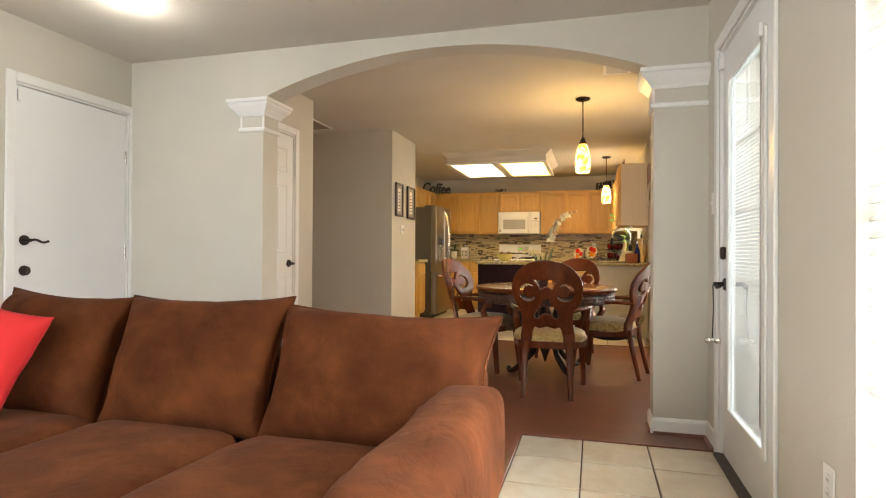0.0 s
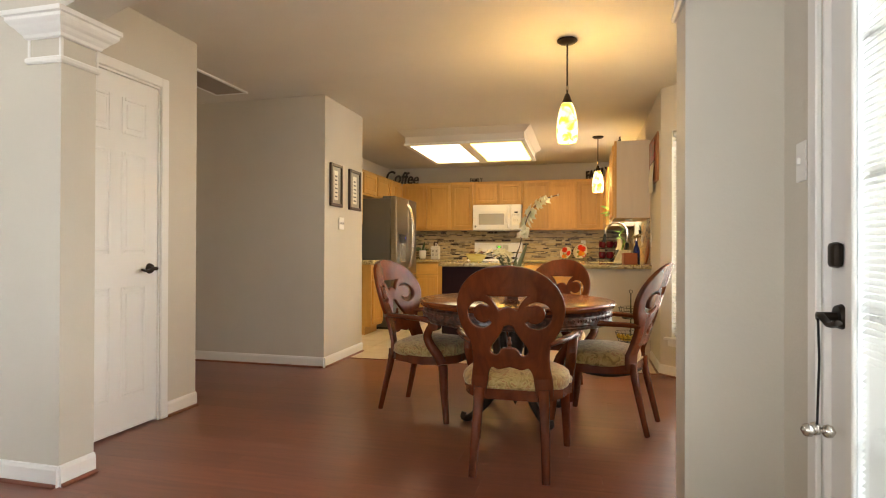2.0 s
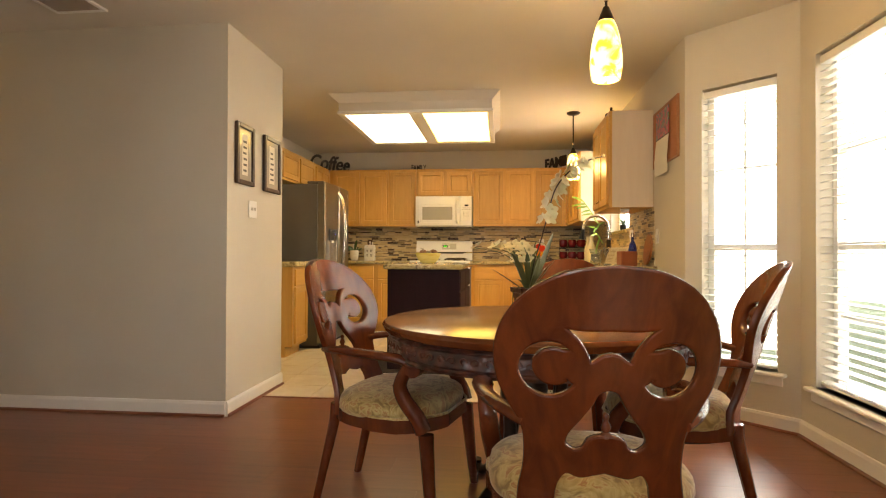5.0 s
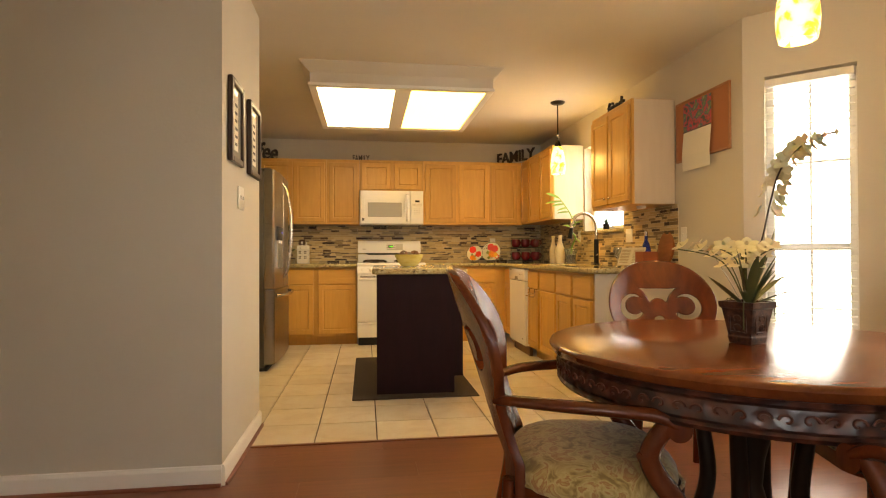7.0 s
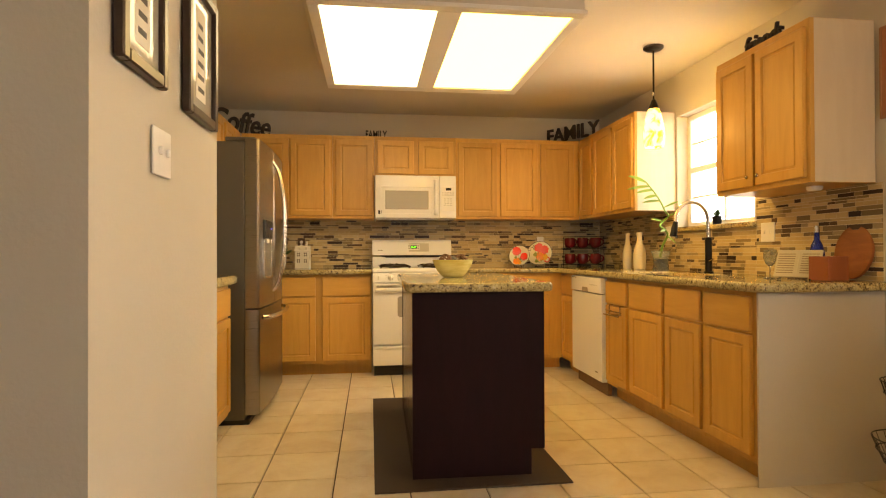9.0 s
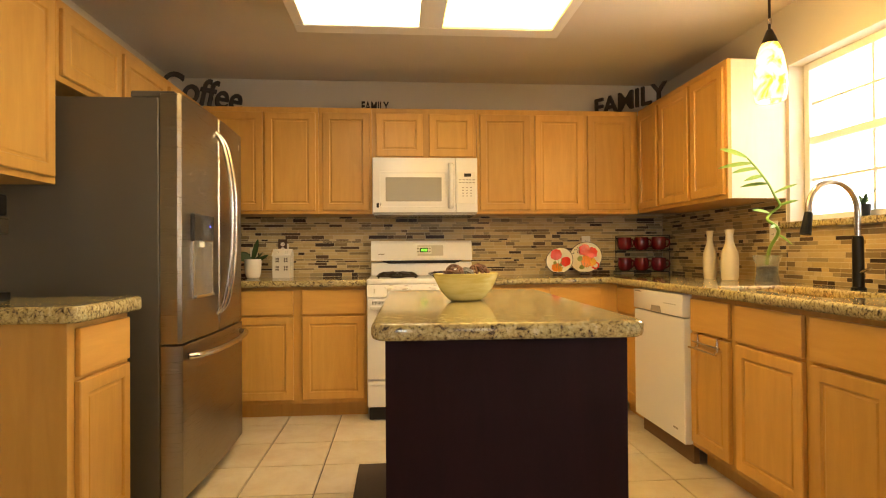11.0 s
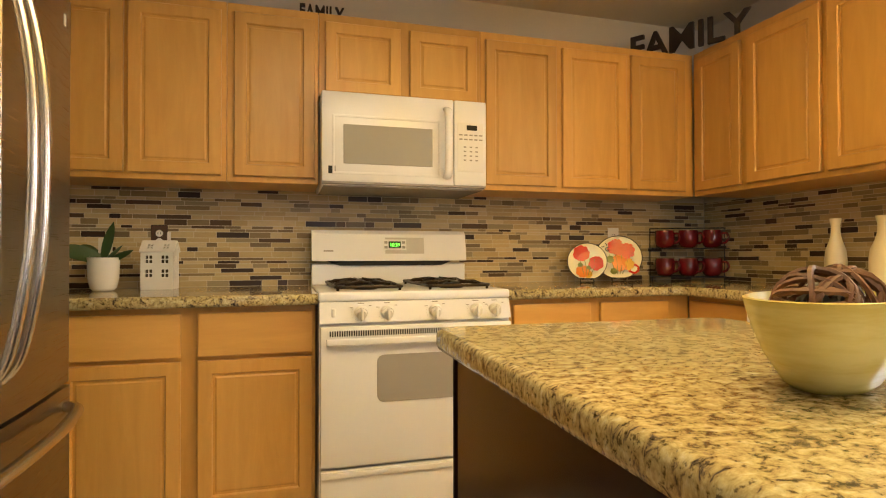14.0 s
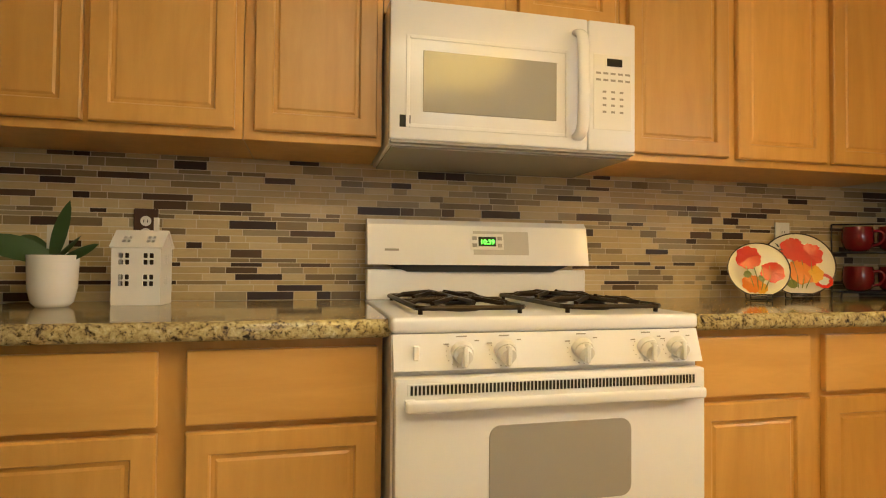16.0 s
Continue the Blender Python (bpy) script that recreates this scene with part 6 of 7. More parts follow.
bb = thing("lucky_bamboo", (0.44, 9.19, 0.915), "curled lucky bamboo stem in a flared clear glass vase", "plant")
SMOKE = mat("smoky_glass", (0.75, 0.78, 0.74), 0.03)
base_of(SMOKE).inputs["Transmission Weight"].default_value = 0.9
part("glass_vase", lathe(B(), [(0.0, 0.001), (0.062, 0.001), (0.052, 0.05), (0.054, 0.10), (0.072, 0.15), (0.069, 0.15), (0.050, 0.10), (0.048, 0.05), (0.056, 0.008), (0, 0.008)], 28), SMOKE, bb, "clear glass vase", 50)
part("pebbles", lathe(B(), [(0.0, 0.009), (0.055, 0.009), (0.046, 0.05), (0.048, 0.09), (0, 0.098)], 20), plaster("dark_pebbles", (0.05, 0.05, 0.045), 90, 1.0, 0.5), bb)
stem = smooth_path([(0.0, 0.01, 0.02), (0.01, 0.0, 0.17), (0.03, -0.045, 0.26), (0.0, -0.075, 0.30), (-0.03, -0.05, 0.335), (0.0, -0.03, 0.37), (0.02, -0.075, 0.41), (-0.02, -0.10, 0.45), (-0.05, -0.09, 0.52), (-0.10, -0.075, 0.60), (-0.14, -0.055, 0.66)])
st_b = part("stem", tube(B(), stem, 0.0085, 8, [1.15 - 0.6 * j / len(stem) for j in range(len(stem))]), LEAF2, bb, "", 60)
for p, q, wd in (((-0.14, -0.055, 0.66), (-0.26, 0.0, 0.735), 0.018), ((-0.12, -0.065, 0.63), (-0.27, 0.005, 0.63), 0.015), ((-0.10, -0.075, 0.60), (-0.22, -0.04, 0.60), 0.014), ((-0.07, -0.085, 0.56), (-0.17, -0.065, 0.555), 0.014), ((-0.05, -0.09, 0.52), (-0.16, -0.02, 0.53), 0.012), ((-0.03, -0.10, 0.47), (0.05, -0.17, 0.53), 0.010), ((0.02, -0.075, 0.41), (0.07, -0.15, 0.45), 0.010), ((0.0, -0.075, 0.30), (-0.08, -0.14, 0.31), 0.010), ((0.03, -0.045, 0.26), (0.06, -0.12, 0.22), 0.010), ((0.0, -0.03, 0.37), (-0.09, -0.01, 0.41), 0.010)):
    part("leaf", leaf(B(), p, q, wd, 0.02, (0.3, 0.6, 1)), LEAF2, bb, "", 60)

fc = thing("kitchen_faucet", (0.47, 8.63, 0.915), "brushed nickel pull-down gooseneck faucet with black base", "faucet")
part("base", lathe(B(), [(0.0, 0.001), (0.03, 0.001), (0.03, 0.008), (0.022, 0.014), (0.022, 0.22), (0.018, 0.235), (0, 0.235)], 20), BLACK, fc, "matte black faucet body", 40)
arc2 = [(0, 0, 0.23)] + [(-0.125 + 0.125 * math.cos(a), -0.015 * (1 - math.cos(a)), 0.34 + 0.13 * math.sin(a)) for a in [math.pi * k / 12 for k in range(12)]] + [(-0.248, -0.03, 0.33)]
part("gooseneck", tube(B(), arc2, 0.0135, 12), CHROME, fc, "", 60)
part("spray_head", cyl(B(), (-0.248, -0.03, 0.335), (-0.265, -0.03, 0.24), 0.016, 0.023, 16), BLACK, fc, "black pull-down spray head", 40)
part("lever", tube(B(), [(0, 0.0, 0.07), (-0.02, -0.05, 0.085), (-0.03, -0.10, 0.095)], 0.006, 8), CHROME, fc, "", 60)

sp = thing("sill_plant", (0.645, 8.80, 1.2435), "tiny green plant in a dark pot on the windowsill", "plant")
part("pot", lathe(B(), [(0.0, 0.0005), (0.026, 0.0005), (0.034, 0.06), (0.030, 0.06), (0, 0.05)], 18), BLACK, sp, "", 40)
for k in range(6):
    a = k * 1.05
    part("leaf", leaf(B(), (0, 0, 0.05), (0.05 * math.cos(a), 0.06 * math.sin(a), 0.10 + 0.02 * (k % 3)), 0.010, 0.01), LEAF, sp, "", 60)

cbk = thing("cookbook", pose(0.33, 7.70, 0.915, 0, 0, -58), "open spiral cookbook propped on a small stand", "book")
bm = B()
for sx in (-1, 1):
    box(bm, min(0, sx * 0.10), -0.006, 0.0, max(0, sx * 0.10), 0.004, 0.15, 0.002)
c = part("page_block", bm, plaster("cream_pages", (0.62, 0.55, 0.38), 120, 0.2, 0.8), cbk)
c.matrix_basis = pose(0, 0.0, 0.012, -28, 0, 0)
bm = B()
for k in range(9):
    box(bm, -0.09, -0.0072, 0.02 + k * 0.013, -0.015, -0.0061, 0.024 + k * 0.013)
    box(bm, 0.015, -0.0072, 0.02 + k * 0.013, 0.09, -0.0061, 0.024 + k * 0.013)
ob = part("printed_lines", bm, mat("brown_ink", (0.3, 0.22, 0.13), 0.8), c)
part("stand", tube(tube(B(), [(-0.07, -0.03, 0.004), (-0.07, 0.0, 0.004), (-0.07, 0.07, 0.13)], 0.004, 6), [(0.07, -0.03, 0.004), (0.07, 0.0, 0.004), (0.07, 0.07, 0.13)], 0.004, 6), BLACK, cbk)

TERRA = plaster("terracotta_brown", (0.33, 0.10, 0.04), 60, 0.3, 0.45)
tc = thing("utensil_box", pose(0.42, 7.60, 0.915, 0, 0, 10), "red-brown ceramic rectangular canister on the counter", "canister")
bm = B()
for b in ((-0.065, -0.05, -0.055, 0.05), (0.055, -0.05, 0.065, 0.05), (-0.055, -0.05, 0.055, -0.04), (-0.055, 0.04, 0.055, 0.05)):
    box(bm, b[0], b[1], 0.001, b[2], b[3], 0.115, 0.002)
box(bm, -0.055, -0.04, 0.001, 0.055, 0.04, 0.01)
part("body", bm, TERRA, tc)
bo = thing("blue_bottle", (0.50, 7.76, 0.915), "cobalt blue glass bottle with a pale stopper", "bottle")
BLUE = mat("cobalt_glass", (0.02, 0.05, 0.5), 0.06)
base_of(BLUE).inputs["Transmission Weight"].default_value = 0.6
part("body", lathe(B(), [(0.0, 0.001), (0.033, 0.001), (0.035, 0.01), (0.034, 0.13), (0.026, 0.17), (0.013, 0.20), (0.012, 0.235), (0, 0.235)], 24), BLUE, bo, "", 50)
part("stopper", cyl(B(), (0, 0, 0.2355), (0, 0, 0.27), 0.014, 0.012, 14), CHROME, bo)
bd = thing("cutting_board", pose(0.575, 7.64, 0.916, 0, 0, -90) @ pose(0, 0, 0, -8, 0, 0), "heart-shaped red-brown wooden board leaning on the backsplash", "cutting board")
loop = []
for k in range(40):
    a = 2 * math.pi * k / 40
    loop.append((0.105 * math.sin(a), 0.135 + 0.13 * math.cos(a) - (0.022 if abs(math.sin(a)) < 0.2 and math.cos(a) > 0 else 0)))
me = outline_mesh("board", [loop], 0.016, 0.003, wood("board_wood", (0.36, 0.13, 0.04), (0.24, 0.08, 0.025), 0.35, 8, (1, 1, 4)))
ob = new("board", me)
ob.parent = bd
gl = thing("wine_glass", (0.31, 7.85, 0.915), "clear stemmed glass standing on the counter", "glass")
part("glass", lathe(B(), [(0.0, 0.001), (0.03, 0.001), (0.028, 0.004), (0.004, 0.008), (0.004, 0.06), (0.02, 0.075), (0.032, 0.105), (0.030, 0.15), (0.0285, 0.15), (0.0305, 0.105), (0.018, 0.077), (0, 0.066)], 24), SMOKE, gl, "", 50)

cm = thing("coffee_maker", pose(-3.0, 8.36, 0.927, 0, 0, 90), "black and steel drip coffee maker on the counter", "coffee maker")
part("base", box(B(), -0.09, -0.11, 0.001, 0.09, 0.11, 0.035, 0.008, 2), BLACK, cm)
part("tower", box(B(), -0.09, 0.03, 0.0355, 0.09, 0.11, 0.30, 0.008, 2), BLACK, cm)
part("head", box(B(), -0.09, -0.10, 0.3005, 0.09, 0.11, 0.38, 0.012, 2), BLACK, cm)
part("steel_band", box(B(), -0.091, -0.101, 0.24, 0.091, 0.029, 0.30, 0.004), STEEL, cm)
part("carafe", lathe(B(), [(0.0, 0.036), (0.055, 0.036), (0.064, 0.06), (0.064, 0.12), (0.045, 0.17), (0.045, 0.19), (0, 0.19)], 24, (0, -0.04, 0)), mat("dark_carafe", (0.02, 0.015, 0.012), 0.05), cm, "", 50)

bw = thing("oval_bowl", pose(-1.277, 8.358, 0.9155, 0, 0, 25), "pale yellow glazed oval bowl on the island", "bowl")
YEL = mat("yellow_glaze", (0.62, 0.56, 0.20), 0.22)
vnoise = noisy(YEL, coords(YEL, (1, 1, 6)), 9, 4, 0.6)
link(YEL, ramp(YEL, vnoise, [(0.35, (0.55, 0.47, 0.13)), (0.6, (0.66, 0.60, 0.24))]), base_of(YEL).inputs["Base Color"])
part("body", lathe(B(), [(0.0, 0.001), (0.062, 0.001), (0.075, 0.008), (0.105, 0.04), (0.125, 0.075), (0.134, 0.098), (0.129, 0.099), (0.117, 0.072), (0.098, 0.042), (0.07, 0.014), (0, 0.011)], 48, squash=(0.97, 0.58)), YEL, bw, "", 50)


def twig_ball(x, y, z, r, seed, colour):
    rnd = random.Random(seed)
    t = thing("twig_ball", (x, y, z), "woven dark vine twig ball in the yellow bowl", "ornament", "twig balls")
    for k in range(16):
        bm = B()
        ax = Vector((rnd.uniform(-1, 1), rnd.uniform(-1, 1), rnd.uniform(-1, 1))).normalized()
        u = ax.orthogonal().normalized()
        v = ax.cross(u)
        rr = r * rnd.uniform(0.88, 1.0)
        tube(bm, [u * rr * math.cos(a) + v * rr * math.sin(a) + ax * r * 0.15 * math.sin(2 * a + k) for a in [2 * math.pi * j / 20 for j in range(21)]], 0.0032, 5)
        part("twig", bm, colour, t, "", 60)


TWIG = wood("vine_twig", (0.22, 0.10, 0.045), (0.07, 0.028, 0.015), 0.6, 60, (1, 1, 1))
TWIG2 = wood("grey_twig", (0.2, 0.19, 0.17), (0.09, 0.08, 0.07), 0.6, 60, (1, 1, 1))
twig_ball(-1.324, 8.336, 1.006, 0.041, 1, TWIG)
twig_ball(-1.230, 8.380, 1.006, 0.041, 2, TWIG)
twig_ball(-1.279, 8.357, 1.004, 0.030, 3, TWIG2)

# fruit basket behind the table
fb = thing("fruit_basket", (0.40, 7.16, 0), "black wire two-tier fruit basket stand with yellow fruit", "basket")
bm = B()
tube(bm, [(0, 0, 0.02), (0, 0, 0.66)], 0.005, 8)
for k in range(3):
    a = 2.1 * k
    tube(bm, [(0, 0, 0.06), (0.08 * math.cos(a), 0.08 * math.sin(a), 0.03), (0.11 * math.cos(a), 0.11 * math.sin(a), 0.0)], 0.004, 6)
tube(bm, [(0.015 * math.cos(a), 0, 0.675 + 0.015 * math.sin(a)) for a in [2 * math.pi * k / 12 for k in range(13)]], 0.003, 5)
part("stand", bm, BLACK, fb, "", 60)
for z, r in ((0.20, 0.14), (0.43, 0.11)):
    bm = B()
    for zz, rr in ((z, r * 0.72), (z + 0.05, r * 0.9), (z + 0.10, r)):
        tube(bm, [(rr * math.cos(a), rr * math.sin(a), zz) for a in [2 * math.pi * k / 28 for k in range(29)]], 0.0026, 5)
    for k in range(20):
        a = 2 * math.pi * k / 20
        tube(bm, [(0.0, 0.0, z), (r * 0.72 * math.cos(a), r * 0.72 * math.sin(a), z), (r * math.cos(a), r * math.sin(a), z + 0.10)], 0.0016, 4)
    part("wire_basket", bm, BLACK, fb, "", 60)
for k in range(3):
    a = 0.5 * k
    bn = thing("banana", pose(0.36 + 0.03 * k, 7.13, 0.255, 0, 0, 20 * k), "yellow banana in the wire basket", "fruit", "bananas")
    pts = smooth_path([(-0.08, 0, 0.03), (-0.04, 0.0, -0.01), (0.02, 0, -0.015), (0.08, 0, 0.025)])
    part("peel", tube(B(), pts, 0.017, 8, [0.4] + [1] * (len(pts) - 2) + [0.35]), mat("banana_yellow", (0.55, 0.38, 0.04), 0.5), bn, "", 60)

# silk orchid arrangement on the table
oa = thing("orchid_arrangement", pose(-0.47, 5.30, 0.7385, 0, 0, 20), "silk cream orchids with long leaves in a dark square pot", "plant")
POT = mat("dark_bronze_pot", (0.05, 0.022, 0.017), 0.35, 0.2)
pn2 = noisy(POT, coords(POT), 45, 4, 0.6)
link(POT, ramp(POT, pn2, [(0.4, (0.035, 0.015, 0.012)), (0.6, (0.11, 0.05, 0.03))]), base_of(POT).inputs["Base Color"])
bm = B()
ringz = [(0.038, 0.001), (0.042, 0.02), (0.040, 0.025), (0.054, 0.105), (0.060, 0.110), (0.062, 0.128), (0.054, 0.128), (0.052, 0.11), (0.0005, 0.11)]
prev = None
for h, z in ringz:
    row = [bm.verts.new((sx * h * 0.93, sy * h * 0.93, z)) for sx, sy in ((-1, -1), (1, -1), (1, 1), (-1, 1))]
    if prev:
        for k in range(4):
            bm.faces.new((prev[k], prev[(k + 1) % 4], row[(k + 1) % 4], row[k]))
    else:
        bm.faces.new(row[::-1])
    prev = row
pt = part("pot", bm, POT, oa, "square dark bronze pot with embossed sides")
for k in range(4):
    e = B()
    for dx in (-0.028, 0.028):
        box(e, dx - 0.003, -0.0515, 0.035, dx + 0.003, -0.046, 0.095, 0.001)
    for z in (0.035, 0.092):
        box(e, -0.025, -0.0515, z - 0.003, 0.025, -0.046, z + 0.003, 0.001)
    for q in range(4):
        tube(e, [(0.014 * math.cos(a) * (1 if q % 2 else -1), -0.050, 0.05 + 0.028 * (q // 2) + 0.010 * math.sin(a)) for a in (0, 0.8, 1.6, 2.4, 3.2, 4.0)], 0.0022, 4)
    ob = part("embossing", e, POT, pt)
    ob.matrix_basis = pose(0, 0, 0, 0, 0, 90 * k) @ Matrix.Diagonal((0.93, 0.93, 1, 1))
rnd = random.Random(5)
SILK = mat("cream_silk_petal", (0.74, 0.66, 0.40), 0.6)
base_of(SILK).inputs["Subsurface Weight"].default_value = 0.15
OLIVE = mat("olive_leaf", (0.10, 0.11, 0.035), 0.45)
for k in range(13):
    a = rnd.uniform(0, 6.28)
    L = rnd.uniform(0.08, 0.19)
    h = rnd.uniform(0.08, 0.24)
    part("leaf", leaf(B(), (0.01 * math.cos(a), 0.01 * math.sin(a), 0.11), (L * math.cos(a), L * math.sin(a), 0.12 + h), rnd.uniform(0.006, 0.013), rnd.uniform(0.0, 0.08)), OLIVE, oa, "", 60)
for k in range(6):
    a = rnd.uniform(0, 6.28)
    pts = smooth_path([(0.045 * math.cos(a), 0.045 * math.sin(a), 0.12), (0.09 * math.cos(a), 0.09 * math.sin(a), 0.13), (0.10 * math.cos(a), 0.10 * math.sin(a), 0.05 + 0.03 * (k % 3))])
    part("grass_blade", tube(B(), pts, 0.002, 4), OLIVE, oa)


def flower(at, way, size):
    """Five petals and a lip round a point, facing way."""
    q = Vector(way).to_track_quat("Z", "Y").to_matrix()
    bm = B()
    for k in range(5):
        a = 2 * math.pi * k / 5 + 0.3
        tip = q @ Vector((size * math.cos(a), size * math.sin(a), size * 0.35))
        sd = q @ Vector((-math.sin(a), math.cos(a), 0))
        leaf(bm, Vector(at), Vector(at) + tip, size * 0.42, size * 0.12, sd, 0.15)
    leaf(bm, Vector(at), Vector(at) + q @ Vector((0, 0, size * 0.5)), size * 0.16, 0, q @ Vector((1, 0, 0)), 0.4)
    part("flower", bm, SILK, oa, "", 60)


turn = Matrix.Rotation(radians(-20), 3, "Z")
tall = smooth_path([turn @ Vector(p) for p in ((0, 0, 0.11), (0.022, -0.005, 0.23), (0.055, -0.005, 0.34), (0.080, -0.005, 0.44), (0.108, -0.01, 0.53), (0.16, -0.015, 0.595), (0.225, -0.02, 0.635), (0.30, -0.025, 0.655))])
for b, w in (((0.10, 0.0, 0.37), 0.024), ((-0.07, -0.05, 0.30), 0.020), ((0.04, -0.08, 0.27), 0.018)):
    part("leaf", leaf(B(), (0, 0, 0.11), turn @ Vector(b), w, 0.01, (0.8, 0.6, 0), 0.3), OLIVE, oa, "broad olive leaf", 60)
part("flower_stem", tube(B(), tall, 0.0028, 6), DARKWOOD, oa, "", 60)
for p in tall[16:-8:2]:
    for s in range(3):
        a = rnd.uniform(0, 6.28)
        flower(p + Vector((0.022 * math.cos(a), 0.022 * math.sin(a), 0)), (math.cos(a), math.sin(a), 0.5), rnd.uniform(0.022, 0.034))
for q in (2, 5, 8):
    p = tall[-q]
    part("bud", lathe(B(), [(0, -0.010), (0.006, -0.004), (0.007, 0.002), (0, 0.011)], 8, tuple(p)), SILK, oa, "", 60)
for a0, L in ((2.7, 0.22), (3.3, 0.17), (2.0, 0.15), (4.2, 0.15), (3.7, 0.11)):
    pts = smooth_path([(0, 0, 0.11), (0.35 * L * math.cos(a0), 0.35 * L * math.sin(a0), 0.25), (L * math.cos(a0), L * math.sin(a0), 0.29)])
    part("flower_stem", tube(B(), pts, 0.0022, 5), OLIVE, oa, "", 60)
    for p in pts[5::2]:
        a = rnd.uniform(0, 6.28)
        flower(p + Vector((0.01 * math.cos(a), 0.01 * math.sin(a), 0.012)), (math.cos(a0) * 0.6, math.sin(a0) * 0.6, 0.8), rnd.uniform(0.026, 0.036))
# ---- floors and backsplash, piece by piece ----
def strip(name, b, label):
    solid(name, box(B(), *b, 0.003), PLANK, label, "trim", kind="structure")


strip("trim_floor_strip_1", (-2.26, 6.775, -0.001, RX, 6.80, 0.006), "dark wooden strip between laminate and tile")
strip("trim_floor_strip_2", (-0.445, -1.85, -0.001, -0.42, 3.485, 0.006), "dark wooden strip round the entry tile")
strip("trim_floor_strip_3", (-0.42, 3.46, -0.001, RX, 3.485, 0.006), "dark wooden strip round the entry tile")

wf = thing("floor_laminate", (0, 0, 0), "dark reddish brown wood laminate plank floor", "floor", kind="structure")
plank_me = mesh_of("plank", box(B(), -0.5, -0.5, -1.0, 0.5, 0.5, 0.0), PLANK)


def planks(x0, y0, x1, y1):
    w, L = 0.185, 1.22
    r = math.floor(y0 / w)
    while r * w < y1:
        ya, yb = max(y0, r * w), min(y1, (r + 1) * w)
        off = (r * 0.437 * L) % L
        k = math.floor((x0 - off) / L)
        while k * L + off < x1:
            xa, xb = max(x0, k * L + off), min(x1, (k + 1) * L + off)
            if xb - xa > 0.01 and yb - ya > 0.005:
                piece("plank", plank_me, wf, Matrix.Translation(((xa + xb) / 2, (ya + yb) / 2, 0)) @ Matrix.Diagonal((xb - xa - 0.0006, yb - ya - 0.0006, 0.011, 1)))
            k += 1
        r += 1


planks(-5.6, 3.485, RX + 0.1, 6.775)
planks(RX + 0.1, 4.4, 1.1, 6.775)
planks(-3.37, -0.3, -0.445, 3.485)

tf = thing("floor_tile", (0, 0, 0), "cream ceramic floor tiles with dark tan grout", "floor", kind="structure")
bm = B()
pts = [(-0.5, -0.5), (0.5, -0.5), (0.5, 0.5), (-0.5, 0.5)]
v0 = [bm.verts.new((x, y, -1.0)) for x, y in pts]
v1 = [bm.verts.new((x, y, -0.2)) for x, y in pts]
v2 = [bm.verts.new((x * 0.985, y * 0.985, 0.0)) for x, y in pts]
for a, b in ((v0, v1), (v1, v2)):
    for k in range(4):
        bm.faces.new((a[k], a[(k + 1) % 4], b[(k + 1) % 4], b[k]))
bm.faces.new(v2)
tile_me = mesh_of("tile", bm, TILE)


def tiles(x0, y0, x1, y1, ox, oy, px, py):
    i = math.floor((x0 - ox) / px + 1e-6)
    while ox + i * px < x1 - 0.02:
        j = math.floor((y0 - oy) / py + 1e-6)
        while oy + j * py < y1 - 0.02:
            xa, xb = max(x0, ox + i * px), min(x1, ox + (i + 1) * px)
            ya, yb = max(y0, oy + j * py), min(y1, oy + (j + 1) * py)
            if xb - xa > 0.03 and yb - ya > 0.03:
                piece("tile", tile_me, tf, Matrix.Translation(((xa + xb) / 2, (ya + yb) / 2, 0)) @ Matrix.Diagonal((xb - xa - 0.007, yb - ya - 0.007, 0.011, 1)))
            j += 1
        i += 1


tiles(-3.23, 6.80, RX, BY, -2.252, 6.80, 0.3395, 0.355)
tiles(-0.42, -1.85, RX, 3.46, -0.42, 3.46 - 0.332 * 20, 0.334, 0.332)


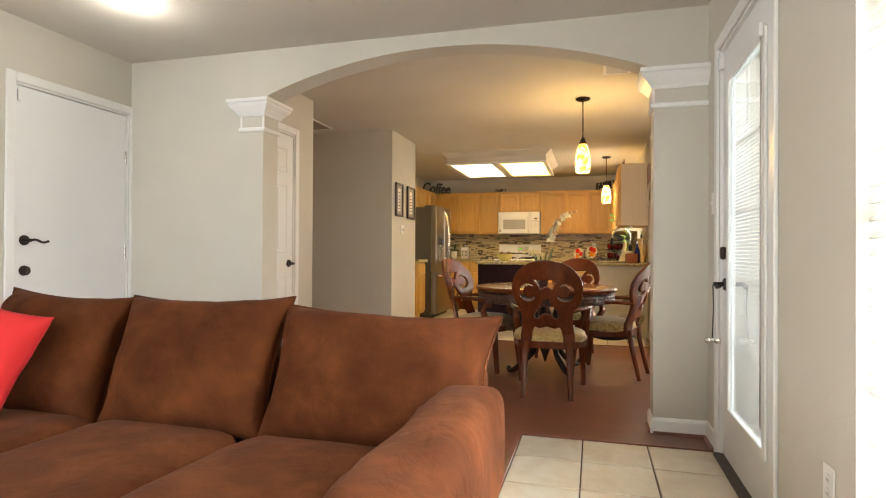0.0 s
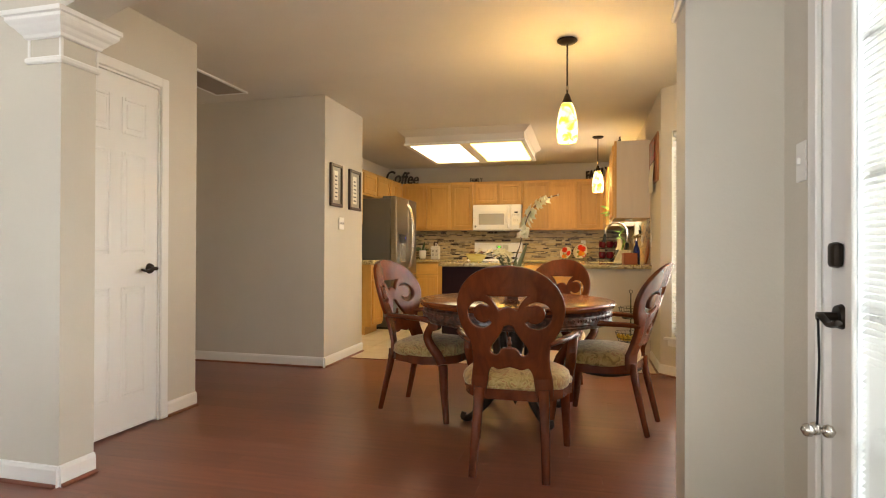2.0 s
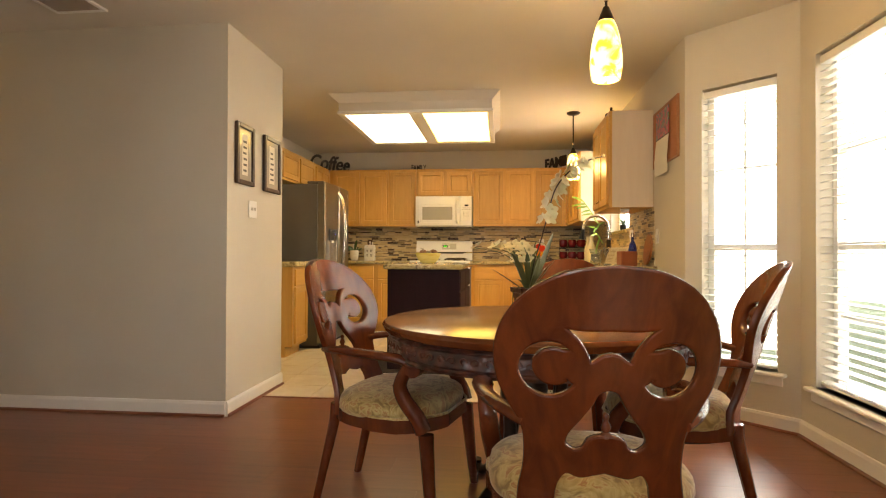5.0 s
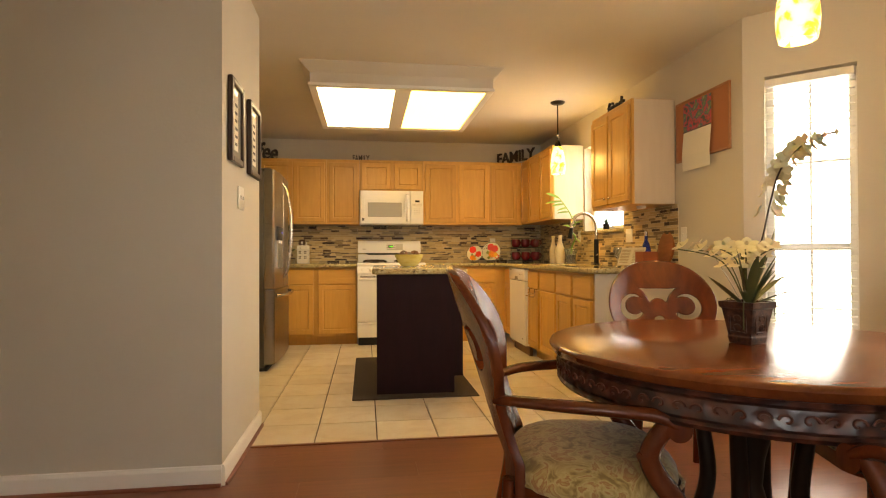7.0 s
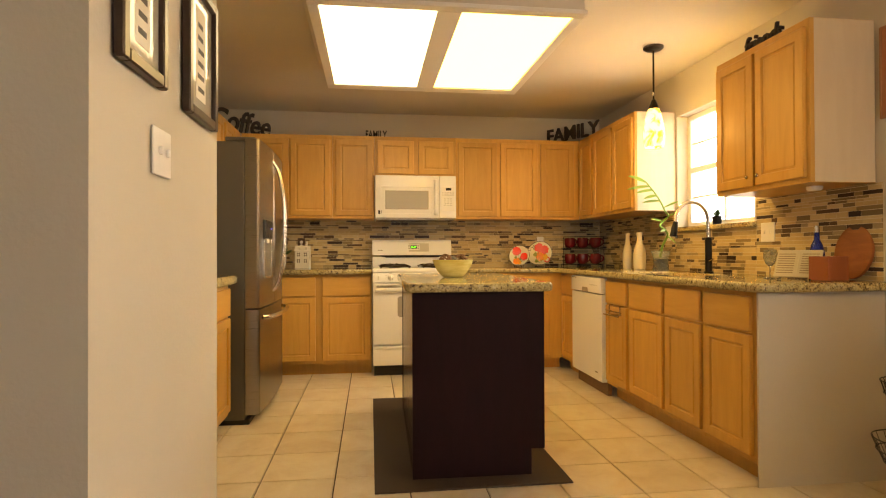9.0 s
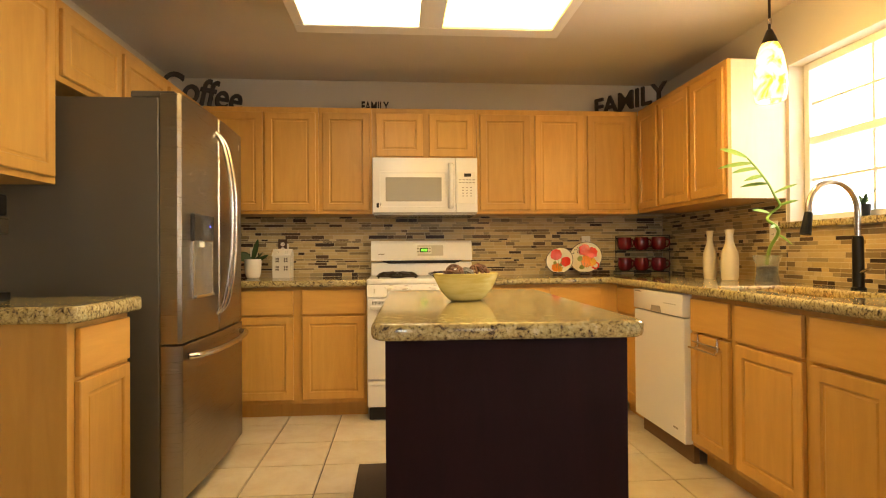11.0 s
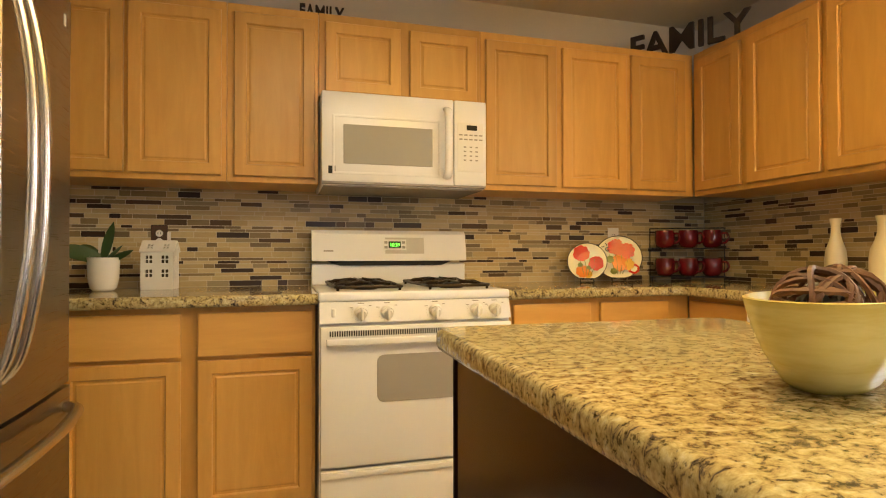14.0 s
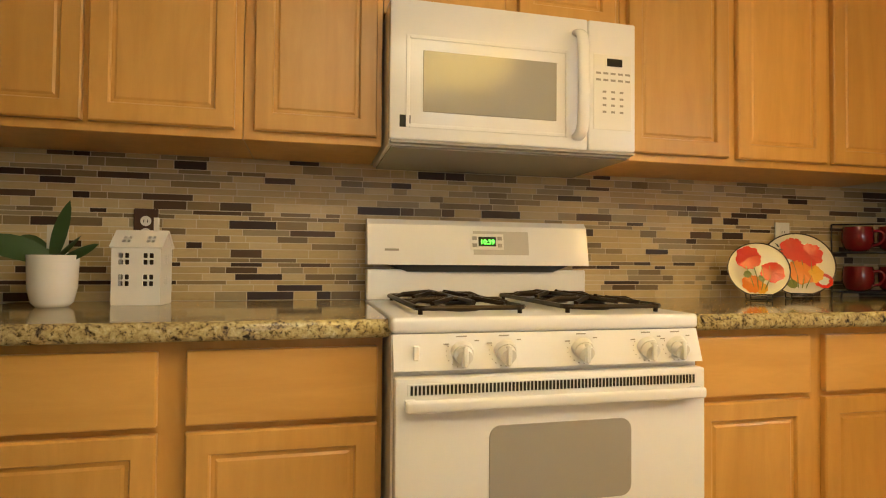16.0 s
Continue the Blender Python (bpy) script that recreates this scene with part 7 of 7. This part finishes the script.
def backsplash(name, m, spans, near, seed):
    """Mosaic of thin strips; local x along the wall, y out of it; spans: (x0, x1, z0, z1); near: the stretch whose strips are single pieces."""
    t = thing(name, m, "backsplash mosaic of beige stone and brown glass strips", "backsplash", kind="structure")
    rnd = random.Random(seed)
    unit = mesh_of("mosaic_tile", box(B(), -0.5, -1.0, -0.5, 0.5, 0.0, 0.5), MOSAIC)
    bm = B()
    verts, faces = [], []
    for x0, x1, z0, z1 in spans:
        box(bm, x0, -0.0060, z0, x1, -0.0005, z1)
    part("mortar", bm, MORTAR, t)
    z = min(s[2] for s in spans)
    top = max(s[3] for s in spans)
    while z < top - 0.004:
        h = rnd.choice((0.0145, 0.0215, 0.0215, 0.0285))
        zb = min(z + h, top)
        x = min(s[0] for s in spans) - rnd.random() * 0.1
        end = max(s[1] for s in spans)
        while x < end:
            L = rnd.choice((0.048, 0.072, 0.098, 0.098, 0.148))
            for sx0, sx1, sz0, sz1 in spans:
                xa, xb, za, zc = max(x, sx0), min(x + L, sx1), max(z, sz0), min(zb, sz1)
                if xb - xa > 0.006 and zc - za > 0.005:
                    cx, cz, wx, wz = (xa + xb) / 2, (za + zc) / 2, xb - xa - 0.0026, zc - za - 0.0026
                    if near[0] < cx < near[1]:
                        piece("mosaic_tile", unit, t, Matrix.Translation((cx, -0.003, cz)) @ Matrix.Diagonal((wx, 0.004, wz, 1)))
                    else:
                        n = len(verts)
                        for y in (-0.003, -0.007):
                            verts += [(cx - wx / 2, y, cz - wz / 2), (cx + wx / 2, y, cz - wz / 2), (cx + wx / 2, y, cz + wz / 2), (cx - wx / 2, y, cz + wz / 2)]
                        faces += [(n + 4, n + 5, n + 6, n + 7), (n, n + 1, n + 5, n + 4), (n + 1, n + 2, n + 6, n + 5), (n + 2, n + 3, n + 7, n + 6), (n + 3, n, n + 4, n + 7)]
            x += L
        z = zb
    me = bpy.data.meshes.new("mosaic_field")
    me.from_pydata(verts, [], faces)
    me.materials.append(MOSAIC_J)
    ob = new("mosaic_field", me)
    ob.parent = t
    tagged(ob, kind="stuff")


backsplash("trim_backsplash_1", Matrix.Translation((0, BY, 0)), [(-2.9, RX - 0.008, 0.915, UZ0)], (-2.62, -1.45), 11)
backsplash("trim_backsplash_2", pose(RX, BY, 0, 0, 0, -90), [(0.008, BY - 9.265, 0.915, UZ0), (BY - 9.265, BY - 8.345, 0.915, 1.207), (BY - 8.345, BY - 7.49, 0.915, UZ0)], (2.3, 2.31), 23)
